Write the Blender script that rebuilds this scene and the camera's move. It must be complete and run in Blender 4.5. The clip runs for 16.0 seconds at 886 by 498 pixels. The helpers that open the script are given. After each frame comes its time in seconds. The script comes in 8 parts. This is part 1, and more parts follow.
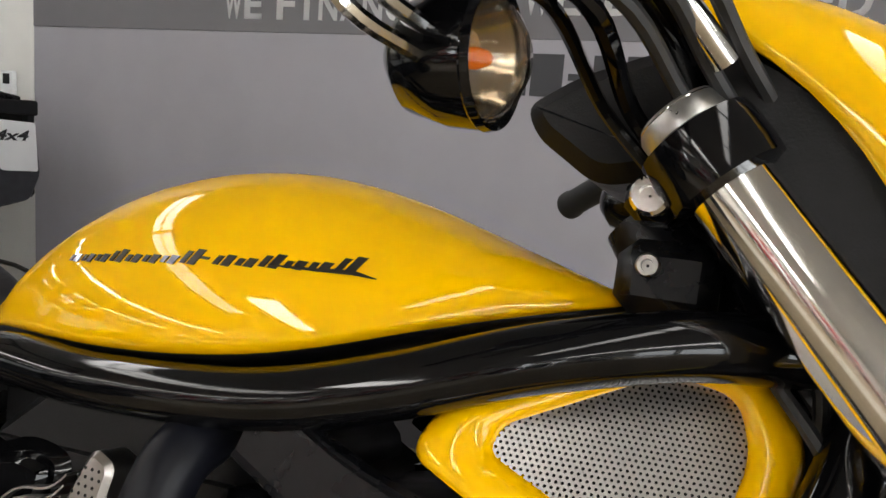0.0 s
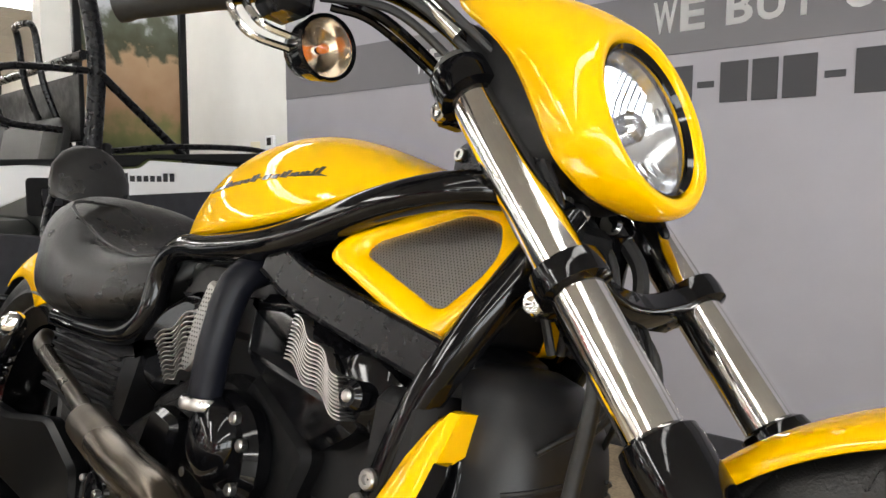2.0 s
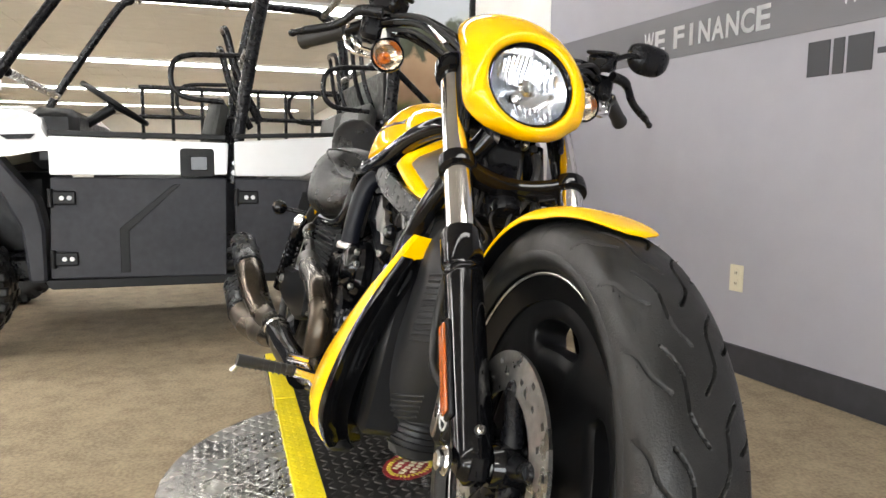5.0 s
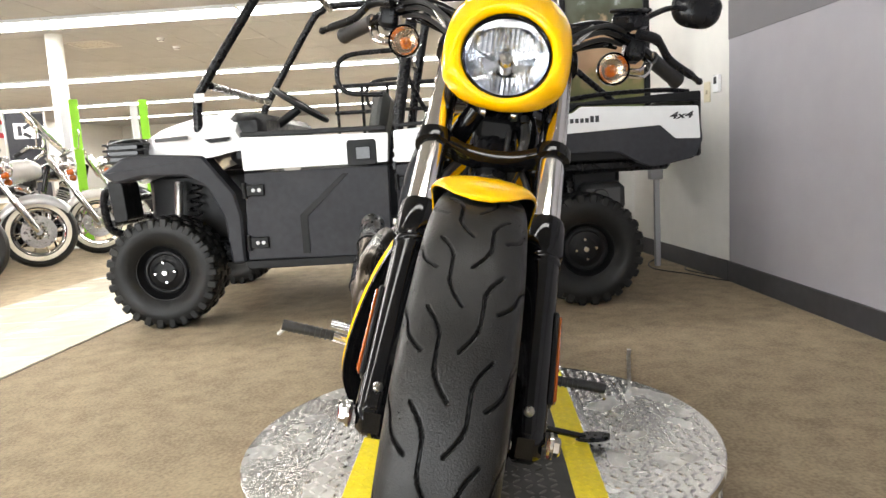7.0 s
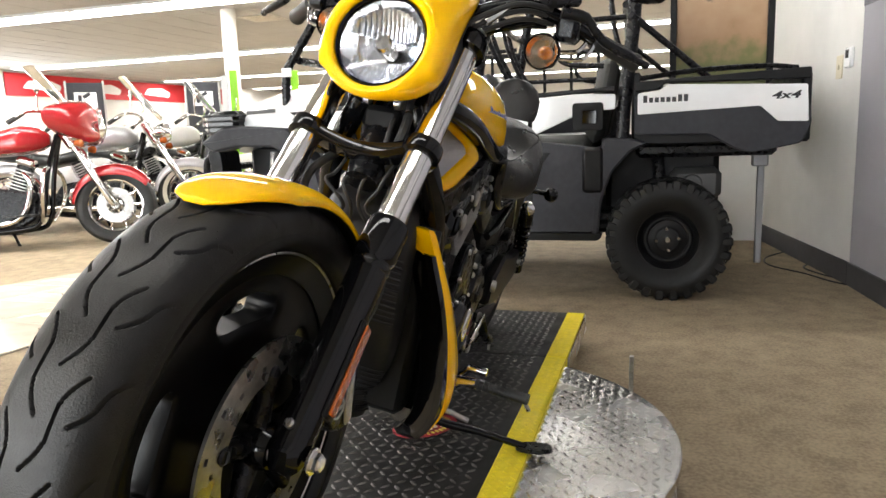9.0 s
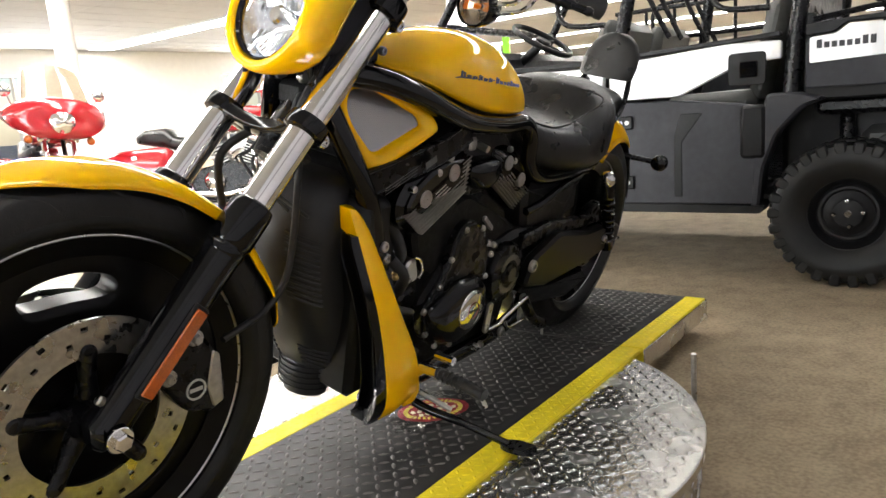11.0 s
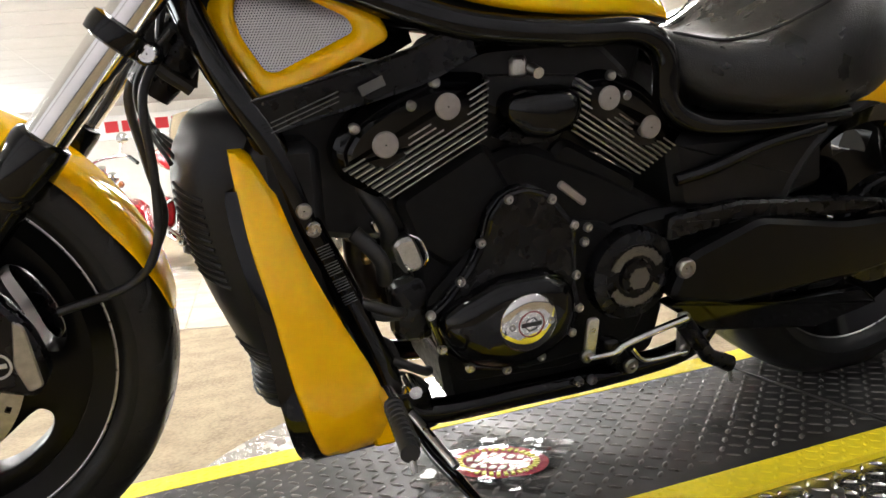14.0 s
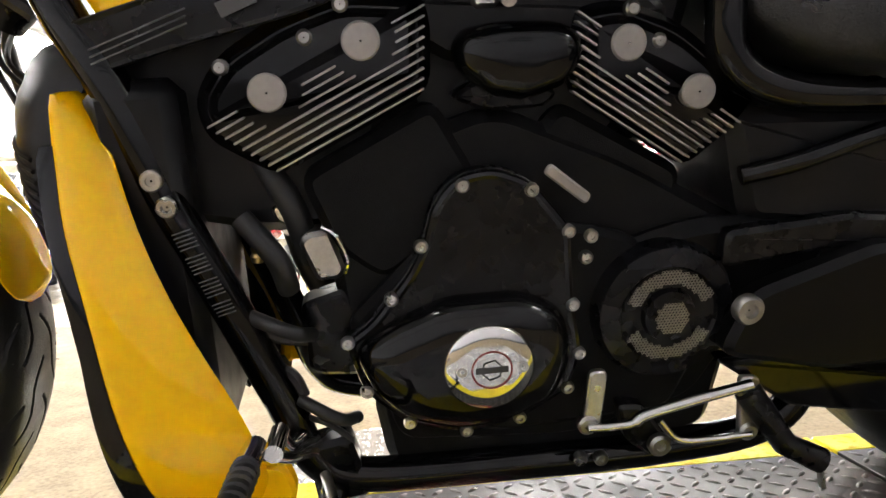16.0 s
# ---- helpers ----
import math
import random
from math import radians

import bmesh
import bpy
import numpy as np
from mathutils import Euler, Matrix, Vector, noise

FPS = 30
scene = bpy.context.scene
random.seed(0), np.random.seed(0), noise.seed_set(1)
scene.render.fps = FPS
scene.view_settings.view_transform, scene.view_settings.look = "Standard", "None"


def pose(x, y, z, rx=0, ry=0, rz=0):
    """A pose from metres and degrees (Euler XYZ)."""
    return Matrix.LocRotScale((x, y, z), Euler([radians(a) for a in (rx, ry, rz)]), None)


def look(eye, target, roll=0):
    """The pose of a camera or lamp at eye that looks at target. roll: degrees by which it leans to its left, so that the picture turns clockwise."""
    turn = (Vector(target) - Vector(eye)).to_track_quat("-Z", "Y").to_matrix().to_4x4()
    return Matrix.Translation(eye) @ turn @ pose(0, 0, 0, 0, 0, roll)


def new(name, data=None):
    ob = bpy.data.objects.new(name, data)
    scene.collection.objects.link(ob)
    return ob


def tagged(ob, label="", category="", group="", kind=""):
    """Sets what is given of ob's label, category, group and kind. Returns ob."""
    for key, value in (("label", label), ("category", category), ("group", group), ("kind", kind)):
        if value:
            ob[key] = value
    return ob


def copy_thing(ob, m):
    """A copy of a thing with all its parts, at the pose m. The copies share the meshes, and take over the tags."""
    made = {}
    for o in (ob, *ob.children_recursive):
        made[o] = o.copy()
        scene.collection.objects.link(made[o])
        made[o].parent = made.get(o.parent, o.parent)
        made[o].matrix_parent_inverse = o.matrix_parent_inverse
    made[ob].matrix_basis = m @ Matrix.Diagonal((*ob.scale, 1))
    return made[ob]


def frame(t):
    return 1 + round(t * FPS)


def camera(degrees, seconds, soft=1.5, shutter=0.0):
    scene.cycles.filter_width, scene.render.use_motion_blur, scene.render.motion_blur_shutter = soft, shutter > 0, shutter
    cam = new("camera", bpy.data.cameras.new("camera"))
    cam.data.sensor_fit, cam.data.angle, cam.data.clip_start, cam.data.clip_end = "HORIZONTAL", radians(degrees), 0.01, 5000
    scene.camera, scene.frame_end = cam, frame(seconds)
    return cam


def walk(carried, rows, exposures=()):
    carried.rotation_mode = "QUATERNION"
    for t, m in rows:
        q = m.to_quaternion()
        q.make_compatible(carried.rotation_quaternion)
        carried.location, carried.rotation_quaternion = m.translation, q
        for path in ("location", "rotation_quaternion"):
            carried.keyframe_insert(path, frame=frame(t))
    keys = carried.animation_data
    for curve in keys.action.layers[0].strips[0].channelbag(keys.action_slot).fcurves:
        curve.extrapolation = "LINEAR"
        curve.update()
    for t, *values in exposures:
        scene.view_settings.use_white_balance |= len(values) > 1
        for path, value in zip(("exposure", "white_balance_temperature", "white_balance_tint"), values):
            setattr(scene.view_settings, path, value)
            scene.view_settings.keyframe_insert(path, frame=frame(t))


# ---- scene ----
cam = camera(63.9, 16.0)
PATH = [
    (0, (-0.48, -0.293, 0.909), (-1.314, 1.501, 0.617), 4.5),
    (0.5, (-0.379, -0.301, 0.895), (-1.392, 1.405, 0.646), 4.0),
    (1, (-0.251, -0.34, 0.868), (-1.458, 1.239, 0.649), 2.2),
    (1.5, (-0.129, -0.378, 0.833), (-1.441, 1.12, 0.656), 1.3),
    (2, (-0.002, -0.406, 0.813), (-1.425, 0.987, 0.631), 0.2),
    (2.5, (0.128, -0.426, 0.792), (-1.412, 0.847, 0.717), -1.1),
    (3, (0.267, -0.45, 0.775), (-1.345, 0.73, 0.671), -0.7),
    (3.5, (0.411, -0.46, 0.759), (-1.279, 0.6, 0.617), -1.1),
    (3.7, (0.468, -0.459, 0.752), (-1.252, 0.551, 0.61), -0.8),
    (5.8, (0.931, -0.109, 0.725), (-1.031, 0.191, 0.474), -0.8),
    (6, (0.942, -0.063, 0.723), (-1.031, 0.168, 0.485), -1.5),
    (6.5, (0.949, 0.046, 0.72), (-1.039, 0.049, 0.497), -3.1),
    (7, (0.931, 0.163, 0.713), (-1.048, 0.058, 0.443), -3.3),
    (7.5, (0.897, 0.28, 0.719), (-1.065, 0.045, 0.411), -3.3),
    (8, (0.857, 0.409, 0.724), (-1.095, 0.112, 0.406), -1.6),
    (8.5, (0.812, 0.531, 0.723), (-1.125, 0.151, 0.402), -1.6),
    (9, (0.772, 0.673, 0.724), (-1.113, 0.091, 0.395), -2.0),
    (9.2, (0.749, 0.727, 0.716), (-1.115, 0.082, 0.387), -1.6),
    (11.3, (0.341, 1.197, 0.695), (-1.135, -0.09, 0.29), -4.3),
    (11.5, (0.288, 1.231, 0.687), (-1.136, -0.109, 0.266), -3.7),
    (12, (0.149, 1.313, 0.674), (-1.078, -0.211, 0.261), -2.2),
    (12.5, (0.013, 1.347, 0.657), (-1.052, -0.312, 0.323), -2.9),
    (13, (-0.139, 1.335, 0.614), (-1.019, -0.44, 0.338), -3.3),
    (13.5, (-0.318, 1.286, 0.558), (-1.066, -0.552, 0.303), -5.5),
    (14, (-0.443, 1.197, 0.494), (-0.992, -0.713, 0.271), -7.0),
    (14.5, (-0.544, 1.148, 0.466), (-0.953, -0.799, 0.261), -7.2),
    (15, (-0.608, 1.09, 0.447), (-0.905, -0.882, 0.294), -6.7),
    (15.5, (-0.686, 1.009, 0.426), (-0.854, -0.978, 0.274), -4.5),
    (16, (-0.754, 0.946, 0.422), (-0.883, -1.046, 0.296), -3.8),
]
walk(cam, [(t, look(eye, target, roll)) for t, eye, target, roll in PATH],
     [(0, -0.68), (1, -0.65), (2, -0.2), (3.7, -0.08), (6, 0.22), (8, 0.15), (9, 0.22), (12.5, 0.55), (14, 0.68), (16, 1.0)])

# ---- world and light ----
world = bpy.data.worlds.new("world")
scene.world = world
world.use_nodes = True
wn = world.node_tree.nodes
sky = wn.new("ShaderNodeTexSky")
sky.sky_type, sky.sun_disc, sky.sun_elevation, sky.sun_rotation = "NISHITA", False, radians(40), radians(150)
world.node_tree.links.new(sky.outputs[0], wn["Background"].inputs[0])
wn["Background"].inputs[1].default_value = 0.12

FLOOR = -0.118      # showroom floor; z = 0 is the top of the display deck
CEIL = 2.6
STRIP_ROWS = (3.3, -2.4, -8.1, -13.7, -19.3, -24.6)
STRIP_POWER = 28.0
NARROW_POWER = 12.5
WINDOW_RADIANCE = 22.0


def window_light(name, loc, target, sx, sy, power):
    lamp = bpy.data.lights.new(name, "AREA")
    lamp.shape, lamp.size, lamp.size_y, lamp.energy = "RECTANGLE", sx, sy, power
    lamp.color = (0.93, 0.97, 1.0)
    ob = new(name, lamp)
    ob.matrix_world = look(loc, target)
    return ob


# daylight in the openings of the two glazed shop fronts
SOUTH_WINDOWS = ((-12.2, 1.3), (-6.4, 1.3), (4.6, 2.4))
for wx, wide in SOUTH_WINDOWS:
    window_light("daylight_south", (wx, -15.12, 1.05), (wx, 0, 1.05), wide - 0.1, 1.95, WINDOW_RADIANCE * math.pi * wide * 1.95)
# The east front is unseen; its windows are assumed, to light things from ahead.
for k in range(3):
    window_light("daylight_east", (6.7, -1.1 - 3.4 * k, 1.05), (0, -1.1 - 3.4 * k, 0.9), 3.0, 1.95, WINDOW_RADIANCE * math.pi * 3.0 * 1.95 * 0.5)


# ---- materials ----
def mat(name, color, rough=0.5, metal=0.0, coat=0.0, vary=0.0, grain=40.0, bump=0.0, bump_scale=200.0, rvary=0.0, color2=None,
        island=0.0, spec=0.5):
    m = bpy.data.materials.new(name)
    m.use_nodes = True
    nt = m.node_tree
    b = nt.nodes["Principled BSDF"]
    b.inputs["Base Color"].default_value = (*color, 1)
    b.inputs["Roughness"].default_value = rough
    b.inputs["Metallic"].default_value = metal
    b.inputs["Coat Weight"].default_value = coat
    b.inputs["Coat Roughness"].default_value = 0.04
    b.inputs["Specular IOR Level"].default_value = spec
    co = nt.nodes.new("ShaderNodeTexCoord")

    def noise_at(scale, detail=5.0):
        n = nt.nodes.new("ShaderNodeTexNoise")
        n.inputs["Scale"].default_value, n.inputs["Detail"].default_value = scale, detail
        nt.links.new(co.outputs["Object"], n.inputs["Vector"])
        return n
    if vary or color2:
        big, fine = noise_at(grain * 0.12, 3.0), noise_at(grain, 6.0)
        add = nt.nodes.new("ShaderNodeMath")
        add.operation = "MULTIPLY_ADD"
        nt.links.new(big.outputs["Fac"], add.inputs[0])
        add.inputs[1].default_value = 0.45
        sc = nt.nodes.new("ShaderNodeMath")
        sc.operation = "MULTIPLY"
        nt.links.new(fine.outputs["Fac"], sc.inputs[0])
        sc.inputs[1].default_value = 0.55
        nt.links.new(sc.outputs[0], add.inputs[2])
        ramp = nt.nodes.new("ShaderNodeValToRGB")
        lo = [max(0.0, c * (1 - vary)) for c in color]
        hi = list(color2) if color2 else [min(1.0, c * (1 + vary)) for c in color]
        ramp.color_ramp.elements[0].position, ramp.color_ramp.elements[1].position = 0.36, 0.64
        ramp.color_ramp.elements[0].color, ramp.color_ramp.elements[1].color = (*lo, 1), (*hi, 1)
        nt.links.new(add.outputs[0], ramp.inputs[0])
        nt.links.new(ramp.outputs[0], b.inputs["Base Color"])
    if rvary:
        n = noise_at(grain * 0.3, 4.0)
        r = nt.nodes.new("ShaderNodeMapRange")
        r.inputs["From Min"].default_value, r.inputs["From Max"].default_value = 0.3, 0.7
        r.inputs["To Min"].default_value, r.inputs["To Max"].default_value = max(0.02, rough - rvary), min(1.0, rough + rvary)
        nt.links.new(n.outputs["Fac"], r.inputs["Value"])
        nt.links.new(r.outputs[0], b.inputs["Roughness"])
    if bump:
        n = noise_at(bump_scale, 3.0)
        bp = nt.nodes.new("ShaderNodeBump")
        bp.inputs["Strength"].default_value, bp.inputs["Distance"].default_value = bump, 0.002
        nt.links.new(n.outputs["Fac"], bp.inputs["Height"])
        nt.links.new(bp.outputs[0], b.inputs["Normal"])
    return m


def glow(name, color, strength):
    m = mat(name, (0.9, 0.9, 0.9), 0.5)
    b = m.node_tree.nodes["Principled BSDF"]
    b.inputs["Emission Color"].default_value = (*color, 1)
    b.inputs["Emission Strength"].default_value = strength
    return m


def glass(name, color=(1, 1, 1), rough=0.0, ior=1.45):
    m = mat(name, color, rough)
    b = m.node_tree.nodes["Principled BSDF"]
    b.inputs["Transmission Weight"].default_value = 1.0
    b.inputs["IOR"].default_value = ior
    return m


YELLOW = mat("yellow_paint", (0.95, 0.51, 0.0), 0.5, 0.0, 0.8, spec=0.0, vary=0.012, grain=3000)
BLACK_GLOSS = mat("black_gloss_paint", (0.003, 0.003, 0.0035), 0.07, 0.0, 0.0, spec=0.34, vary=0.3, grain=120, rvary=0.03)
BLACK_SATIN = mat("black_satin_powder_coat", (0.005, 0.005, 0.006), 0.28, spec=0.26, vary=0.3, grain=160, bump=0.04, bump_scale=700, rvary=0.04)
BLACK_WRINKLE = mat("black_wrinkle_finish", (0.004, 0.004, 0.0043), 0.5, spec=0.17, vary=0.4, grain=220, bump=0.5, bump_scale=900, rvary=0.1)
BLACK_PLASTIC = mat("black_plastic", (0.006, 0.006, 0.0066), 0.42, spec=0.25, vary=0.25, grain=90, bump=0.15, bump_scale=600, rvary=0.1)
GREY_PLASTIC = mat("charcoal_plastic", (0.030, 0.031, 0.037), 0.52, spec=0.30, vary=0.18, grain=30, bump=0.25, bump_scale=500, rvary=0.1)
RUBBER_WALL = mat("clean_sidewall_rubber", (0.008, 0.008, 0.0078), 0.42, spec=0.3, vary=0.25, grain=60, bump=0.15, bump_scale=500, rvary=0.1)
MESH_DARK = mat("dull_perforated_aluminium", (0.30, 0.29, 0.27), 0.45, 1.0, vary=0.12, grain=200)
WHEEL_BLACK = mat("black_wheel_paint", (0.003, 0.003, 0.0032), 0.3, spec=0.16, vary=0.2, grain=300)
RUBBER = mat("tyre_rubber", (0.010, 0.0097, 0.0092), 0.42, spec=0.36, vary=0.35, grain=60, bump=0.25, bump_scale=500, rvary=0.12)
CHROME = mat("chrome", (0.78, 0.77, 0.75), 0.09, 1.0, vary=0.05, grain=60, rvary=0.05)
FORK_CHROME = mat("brushed_fork_chrome", (0.80, 0.79, 0.77), 0.09, 1.0, vary=0.05, grain=80, rvary=0.04)
STEEL = mat("bare_steel", (0.42, 0.41, 0.39), 0.32, 1.0, vary=0.2, grain=90, rvary=0.1)
SCREEN = mat("bright_perforated_steel", (0.46, 0.44, 0.42), 0.33, 1.0, vary=0.06, grain=200)
ALUM = mat("machined_aluminium", (0.55, 0.54, 0.52), 0.34, 1.0, vary=0.12, grain=200, rvary=0.1)
CAP_GREY = mat("satin_grey_cap", (0.36, 0.34, 0.32), 0.42, 0.6, vary=0.08, grain=150)
FIN_EDGE = mat("machined_fin_edge", (0.50, 0.48, 0.46), 0.34, 1.0, vary=0.12, grain=120)
EXHAUST = mat("dark_ceramic_exhaust", (0.075, 0.062, 0.048), 0.26, 0.9, vary=0.35, grain=25, rvary=0.12)
LEATHER = mat("black_leather", (0.009, 0.0087, 0.0084), 0.33, vary=0.3, grain=70, bump=0.45, bump_scale=420, rvary=0.1)
DIAMOND = mat("bright_diamond_plate", (0.68, 0.67, 0.65), 0.26, 1.0, vary=0.10, grain=24, rvary=0.05)
DECK_BLACK = mat("worn_black_deck_plate", (0.021, 0.020, 0.019), 0.46, 0.0, spec=0.3, vary=0.45, grain=30, rvary=0.14)
# Deck tread bars are coloured paler and more metallic than the plate.
DECK_TREAD = mat("paler_tread_steel", (0.085, 0.08, 0.073), 0.34, 0.3, spec=0.5, vary=0.5, grain=22, rvary=0.12)
DECK_YELLOW = mat("yellow_safety_paint", (0.90, 0.72, 0.01), 0.55, vary=0.10, grain=60, bump=0.2, bump_scale=300, rvary=0.1)
SMOKE = glass("smoked_lens", (0.58, 0.50, 0.40), 0.02, 1.2)
AMBER_REFLECTOR = mat("amber_reflector", (0.42, 0.085, 0.008), 0.2, 0, 0.8, vary=0.2, grain=400, bump=0.4, bump_scale=900)
RED_LENS = mat("red_lens", (0.45, 0.01, 0.01), 0.12, 0, 1.0)
CLEAR = glass("clear_glass", (0.98, 0.99, 1.0), 0.0)
REFLECTOR = mat("headlight_reflector", (0.92, 0.94, 0.97), 0.17, 1.0, bump=0.25, bump_scale=60)
RAD_GREY = mat("radiator_shroud_plastic", (0.018, 0.018, 0.019), 0.42, spec=0.32, vary=0.12, grain=160, bump=0.06, bump_scale=500)
CABLE = mat("black_cable_rubber", (0.015, 0.015, 0.015), 0.5, vary=0.3, grain=200)
HOSE_BLUE = mat("dark_coolant_pipe", (0.006, 0.0065, 0.010), 0.4, 0.0, spec=0.2, vary=0.25, grain=60)
PRINT_WHITE = mat("printed_white", (0.55, 0.55, 0.53), 0.6)
PRINT_GREY = mat("printed_grey", (0.09, 0.09, 0.09), 0.6)
DECAL = mat("black_decal", (0.012, 0.011, 0.010), 0.3, 0, 0.6)
DECAL_RED = mat("dark_red_decal", (0.18, 0.012, 0.012), 0.4)
WALL_GREY = mat("grey_wall_paint", (0.335, 0.325, 0.355), 0.62, vary=0.035, grain=7, bump=0.12, bump_scale=160, rvary=0.06)
WALL_WHITE = mat("white_wall_paint", (0.70, 0.69, 0.66), 0.6, vary=0.04, grain=7, bump=0.12, bump_scale=160)
WALL_STRIPE = mat("dark_grey_wall_stripe", (0.155, 0.15, 0.16), 0.6, vary=0.04, grain=9)
BASEBOARD = mat("dark_rubber_baseboard", (0.035, 0.035, 0.04), 0.5, vary=0.2, grain=20)
CEILING = mat("ceiling_tile", (0.40, 0.396, 0.390), 0.9, vary=0.05, grain=40, bump=0.3, bump_scale=140)
CARPET = mat("brown_short_pile_carpet", (0.27, 0.21, 0.135), 0.95, vary=0.22, grain=95, bump=0.6, bump_scale=420, color2=(0.37, 0.295, 0.19))
TILE = mat("cream_floor_tile", (0.62, 0.56, 0.45), 0.22, vary=0.10, grain=9, rvary=0.08)
GROUT = mat("grout", (0.36, 0.32, 0.26), 0.9, vary=0.15, grain=60)
WHITE_PAINT = mat("white_body_paint", (0.80, 0.81, 0.82), 0.28, 0, 0.9, vary=0.02, grain=20)
LETTER_WHITE = mat("white_vinyl_lettering", (0.78, 0.78, 0.78), 0.5)
LETTER_BLACK = mat("black_vinyl_lettering", (0.03, 0.03, 0.035), 0.5)
IVORY = mat("ivory_plastic", (0.66, 0.60, 0.44), 0.4)
STRIP_GLOW = glow("fluorescent_strip", (1.0, 0.98, 0.945), STRIP_POWER)
NARROW_GLOW = glow("narrow_fluorescent_strip", (1.0, 0.98, 0.945), NARROW_POWER)
LIME = mat("lime_green_plastic", (0.30, 0.72, 0.03), 0.4)
CRIMSON = mat("dark_red_paint", (0.42, 0.012, 0.018), 0.25, 0.2, 1.0, vary=0.05, grain=40)
SILVER_PAINT = mat("silver_paint", (0.45, 0.45, 0.46), 0.3, 0.5, 0.8, vary=0.05, grain=60)
BANNER_RED = mat("red_banner", (0.55, 0.02, 0.03), 0.6)
WHITEWALL = mat("whitewall_rubber", (0.66, 0.62, 0.52), 0.6)


# ---- mesh helpers ----
class Geo:
    """Vertices and faces gathered for one mesh."""

    def __init__(self):
        self.v, self.f = [], []

    def add(self, verts, faces):
        o = len(self.v)
        self.v.extend(Vector(p) for p in verts)
        self.f.extend(tuple(i + o for i in face) for face in faces)
        return self

    def loft(self, rings, closed=True, caps=True, wrap=False):
        n, m = len(rings[0]), len(rings)
        faces = []
        for j in range(m if wrap else m - 1):
            a, b = j * n, ((j + 1) % m) * n
            for i in range(n if closed else n - 1):
                k = (i + 1) % n
                faces.append((a + i, a + k, b + k, b + i))
        if caps and closed and not wrap:
            faces.append(tuple(range(n))[::-1])
            faces.append(tuple((m - 1) * n + i for i in range(n)))
        return self.add([p for r in rings for p in r], faces)

    def tube(self, path, r, n=10, caps=True):
        pts = [Vector(p) for p in path]
        rad = r if isinstance(r, (list, tuple)) else [r] * len(pts)
        rings, up = [], None
        for i, p in enumerate(pts):
            d = (pts[min(i + 1, len(pts) - 1)] - pts[max(i - 1, 0)]).normalized()
            if up is None:
                up = Vector((0, 0, 1)) if abs(d.z) < 0.9 else Vector((0, 1, 0))
            side = d.cross(up).normalized()
            up = side.cross(d).normalized()
            rings.append([p + rad[i] * (math.cos(2 * math.pi * k / n) * side + math.sin(2 * math.pi * k / n) * up) for k in range(n)])
        return self.loft(rings, caps=caps)

    def lathe(self, profile, center, axis=(0, 1, 0), n=32, caps=False, wrap=False):
        a = Vector(axis).normalized()
        u = a.orthogonal().normalized()
        w = a.cross(u)
        c = Vector(center)
        rings = [[c + a * h + r * (math.cos(2 * math.pi * k / n) * u + math.sin(2 * math.pi * k / n) * w) for k in range(n)] for r, h in profile]
        return self.loft(rings, caps=caps, wrap=wrap)

    def disc(self, center, axis, r, h, n=20, b=0.0):
        b = min(b or h * 0.25, r * 0.4, h * 0.45)
        return self.lathe([(r, 0), (r, h - b), (r - b, h)], center, axis, n, caps=True)

    def box(self, lo, hi, b=0.0, m=None):
        lo, hi = [min(p, q) for p, q in zip(lo, hi)], [max(p, q) for p, q in zip(lo, hi)]
        b = min(b or 0.08 * min(hi[i] - lo[i] for i in range(3)), 0.45 * min(hi[i] - lo[i] for i in range(3)))
        vs, idx = [], {}
        for sx in (0, 1):
            for sy in (0, 1):
                for sz in (0, 1):
                    s = (sx, sy, sz)
                    for a in range(3):
                        p = [(hi[i] if s[i] else lo[i]) if i == a else (hi[i] - b if s[i] else lo[i] + b) for i in range(3)]
                        idx[s, a] = len(vs)
                        vs.append(Vector(p) if m is None else m @ Vector(p))
        fs = []
        for a in range(3):
            o = [i for i in range(3) if i != a]
            for s in (0, 1):
                q = []
                for u, w in ((0, 0), (1, 0), (1, 1), (0, 1)):
                    t = [0, 0, 0]
                    t[a], t[o[0]], t[o[1]] = s, u, w
                    q.append(idx[tuple(t), a])
                fs.append(tuple(q))
        for a, c in ((0, 1), (0, 2), (1, 2)):
            e = 3 - a - c
            for s in (0, 1):
                for t in (0, 1):
                    p, q = [0, 0, 0], [0, 0, 0]
                    p[a] = q[a] = s
                    p[c] = q[c] = t
                    q[e] = 1
                    fs.append((idx[tuple(p), a], idx[tuple(q), a], idx[tuple(q), c], idx[tuple(p), c]))
        for sx in (0, 1):
            for sy in (0, 1):
                for sz in (0, 1):
                    fs.append(tuple(idx[(sx, sy, sz), a] for a in range(3)))
        return self.add(vs, fs)

    def prism(self, outline, y0, y1, b=0.004, put=None):
        """An outline in x and z, drawn out from y0 to y1, with chamfered rims."""
        put = put or (lambda x, y, z: (x, y, z))
        s = 1 if y1 > y0 else -1
        inn = offset(outline, -b)
        rings = [[put(x, y0, z) for x, z in inn], [put(x, y0 + s * b, z) for x, z in outline],
                 [put(x, y1 - s * b, z) for x, z in outline], [put(x, y1, z) for x, z in inn]]
        return self.loft(rings)

    def turned(self, m):
        self.v = [m @ p for p in self.v]
        return self

    def mirrored(self):
        g = Geo()
        g.v = [Vector((p.x, -p.y, p.z)) for p in self.v]
        g.f = [tuple(reversed(f)) for f in self.f]
        return g

    def join(self, other):
        return self.add(other.v, other.f)


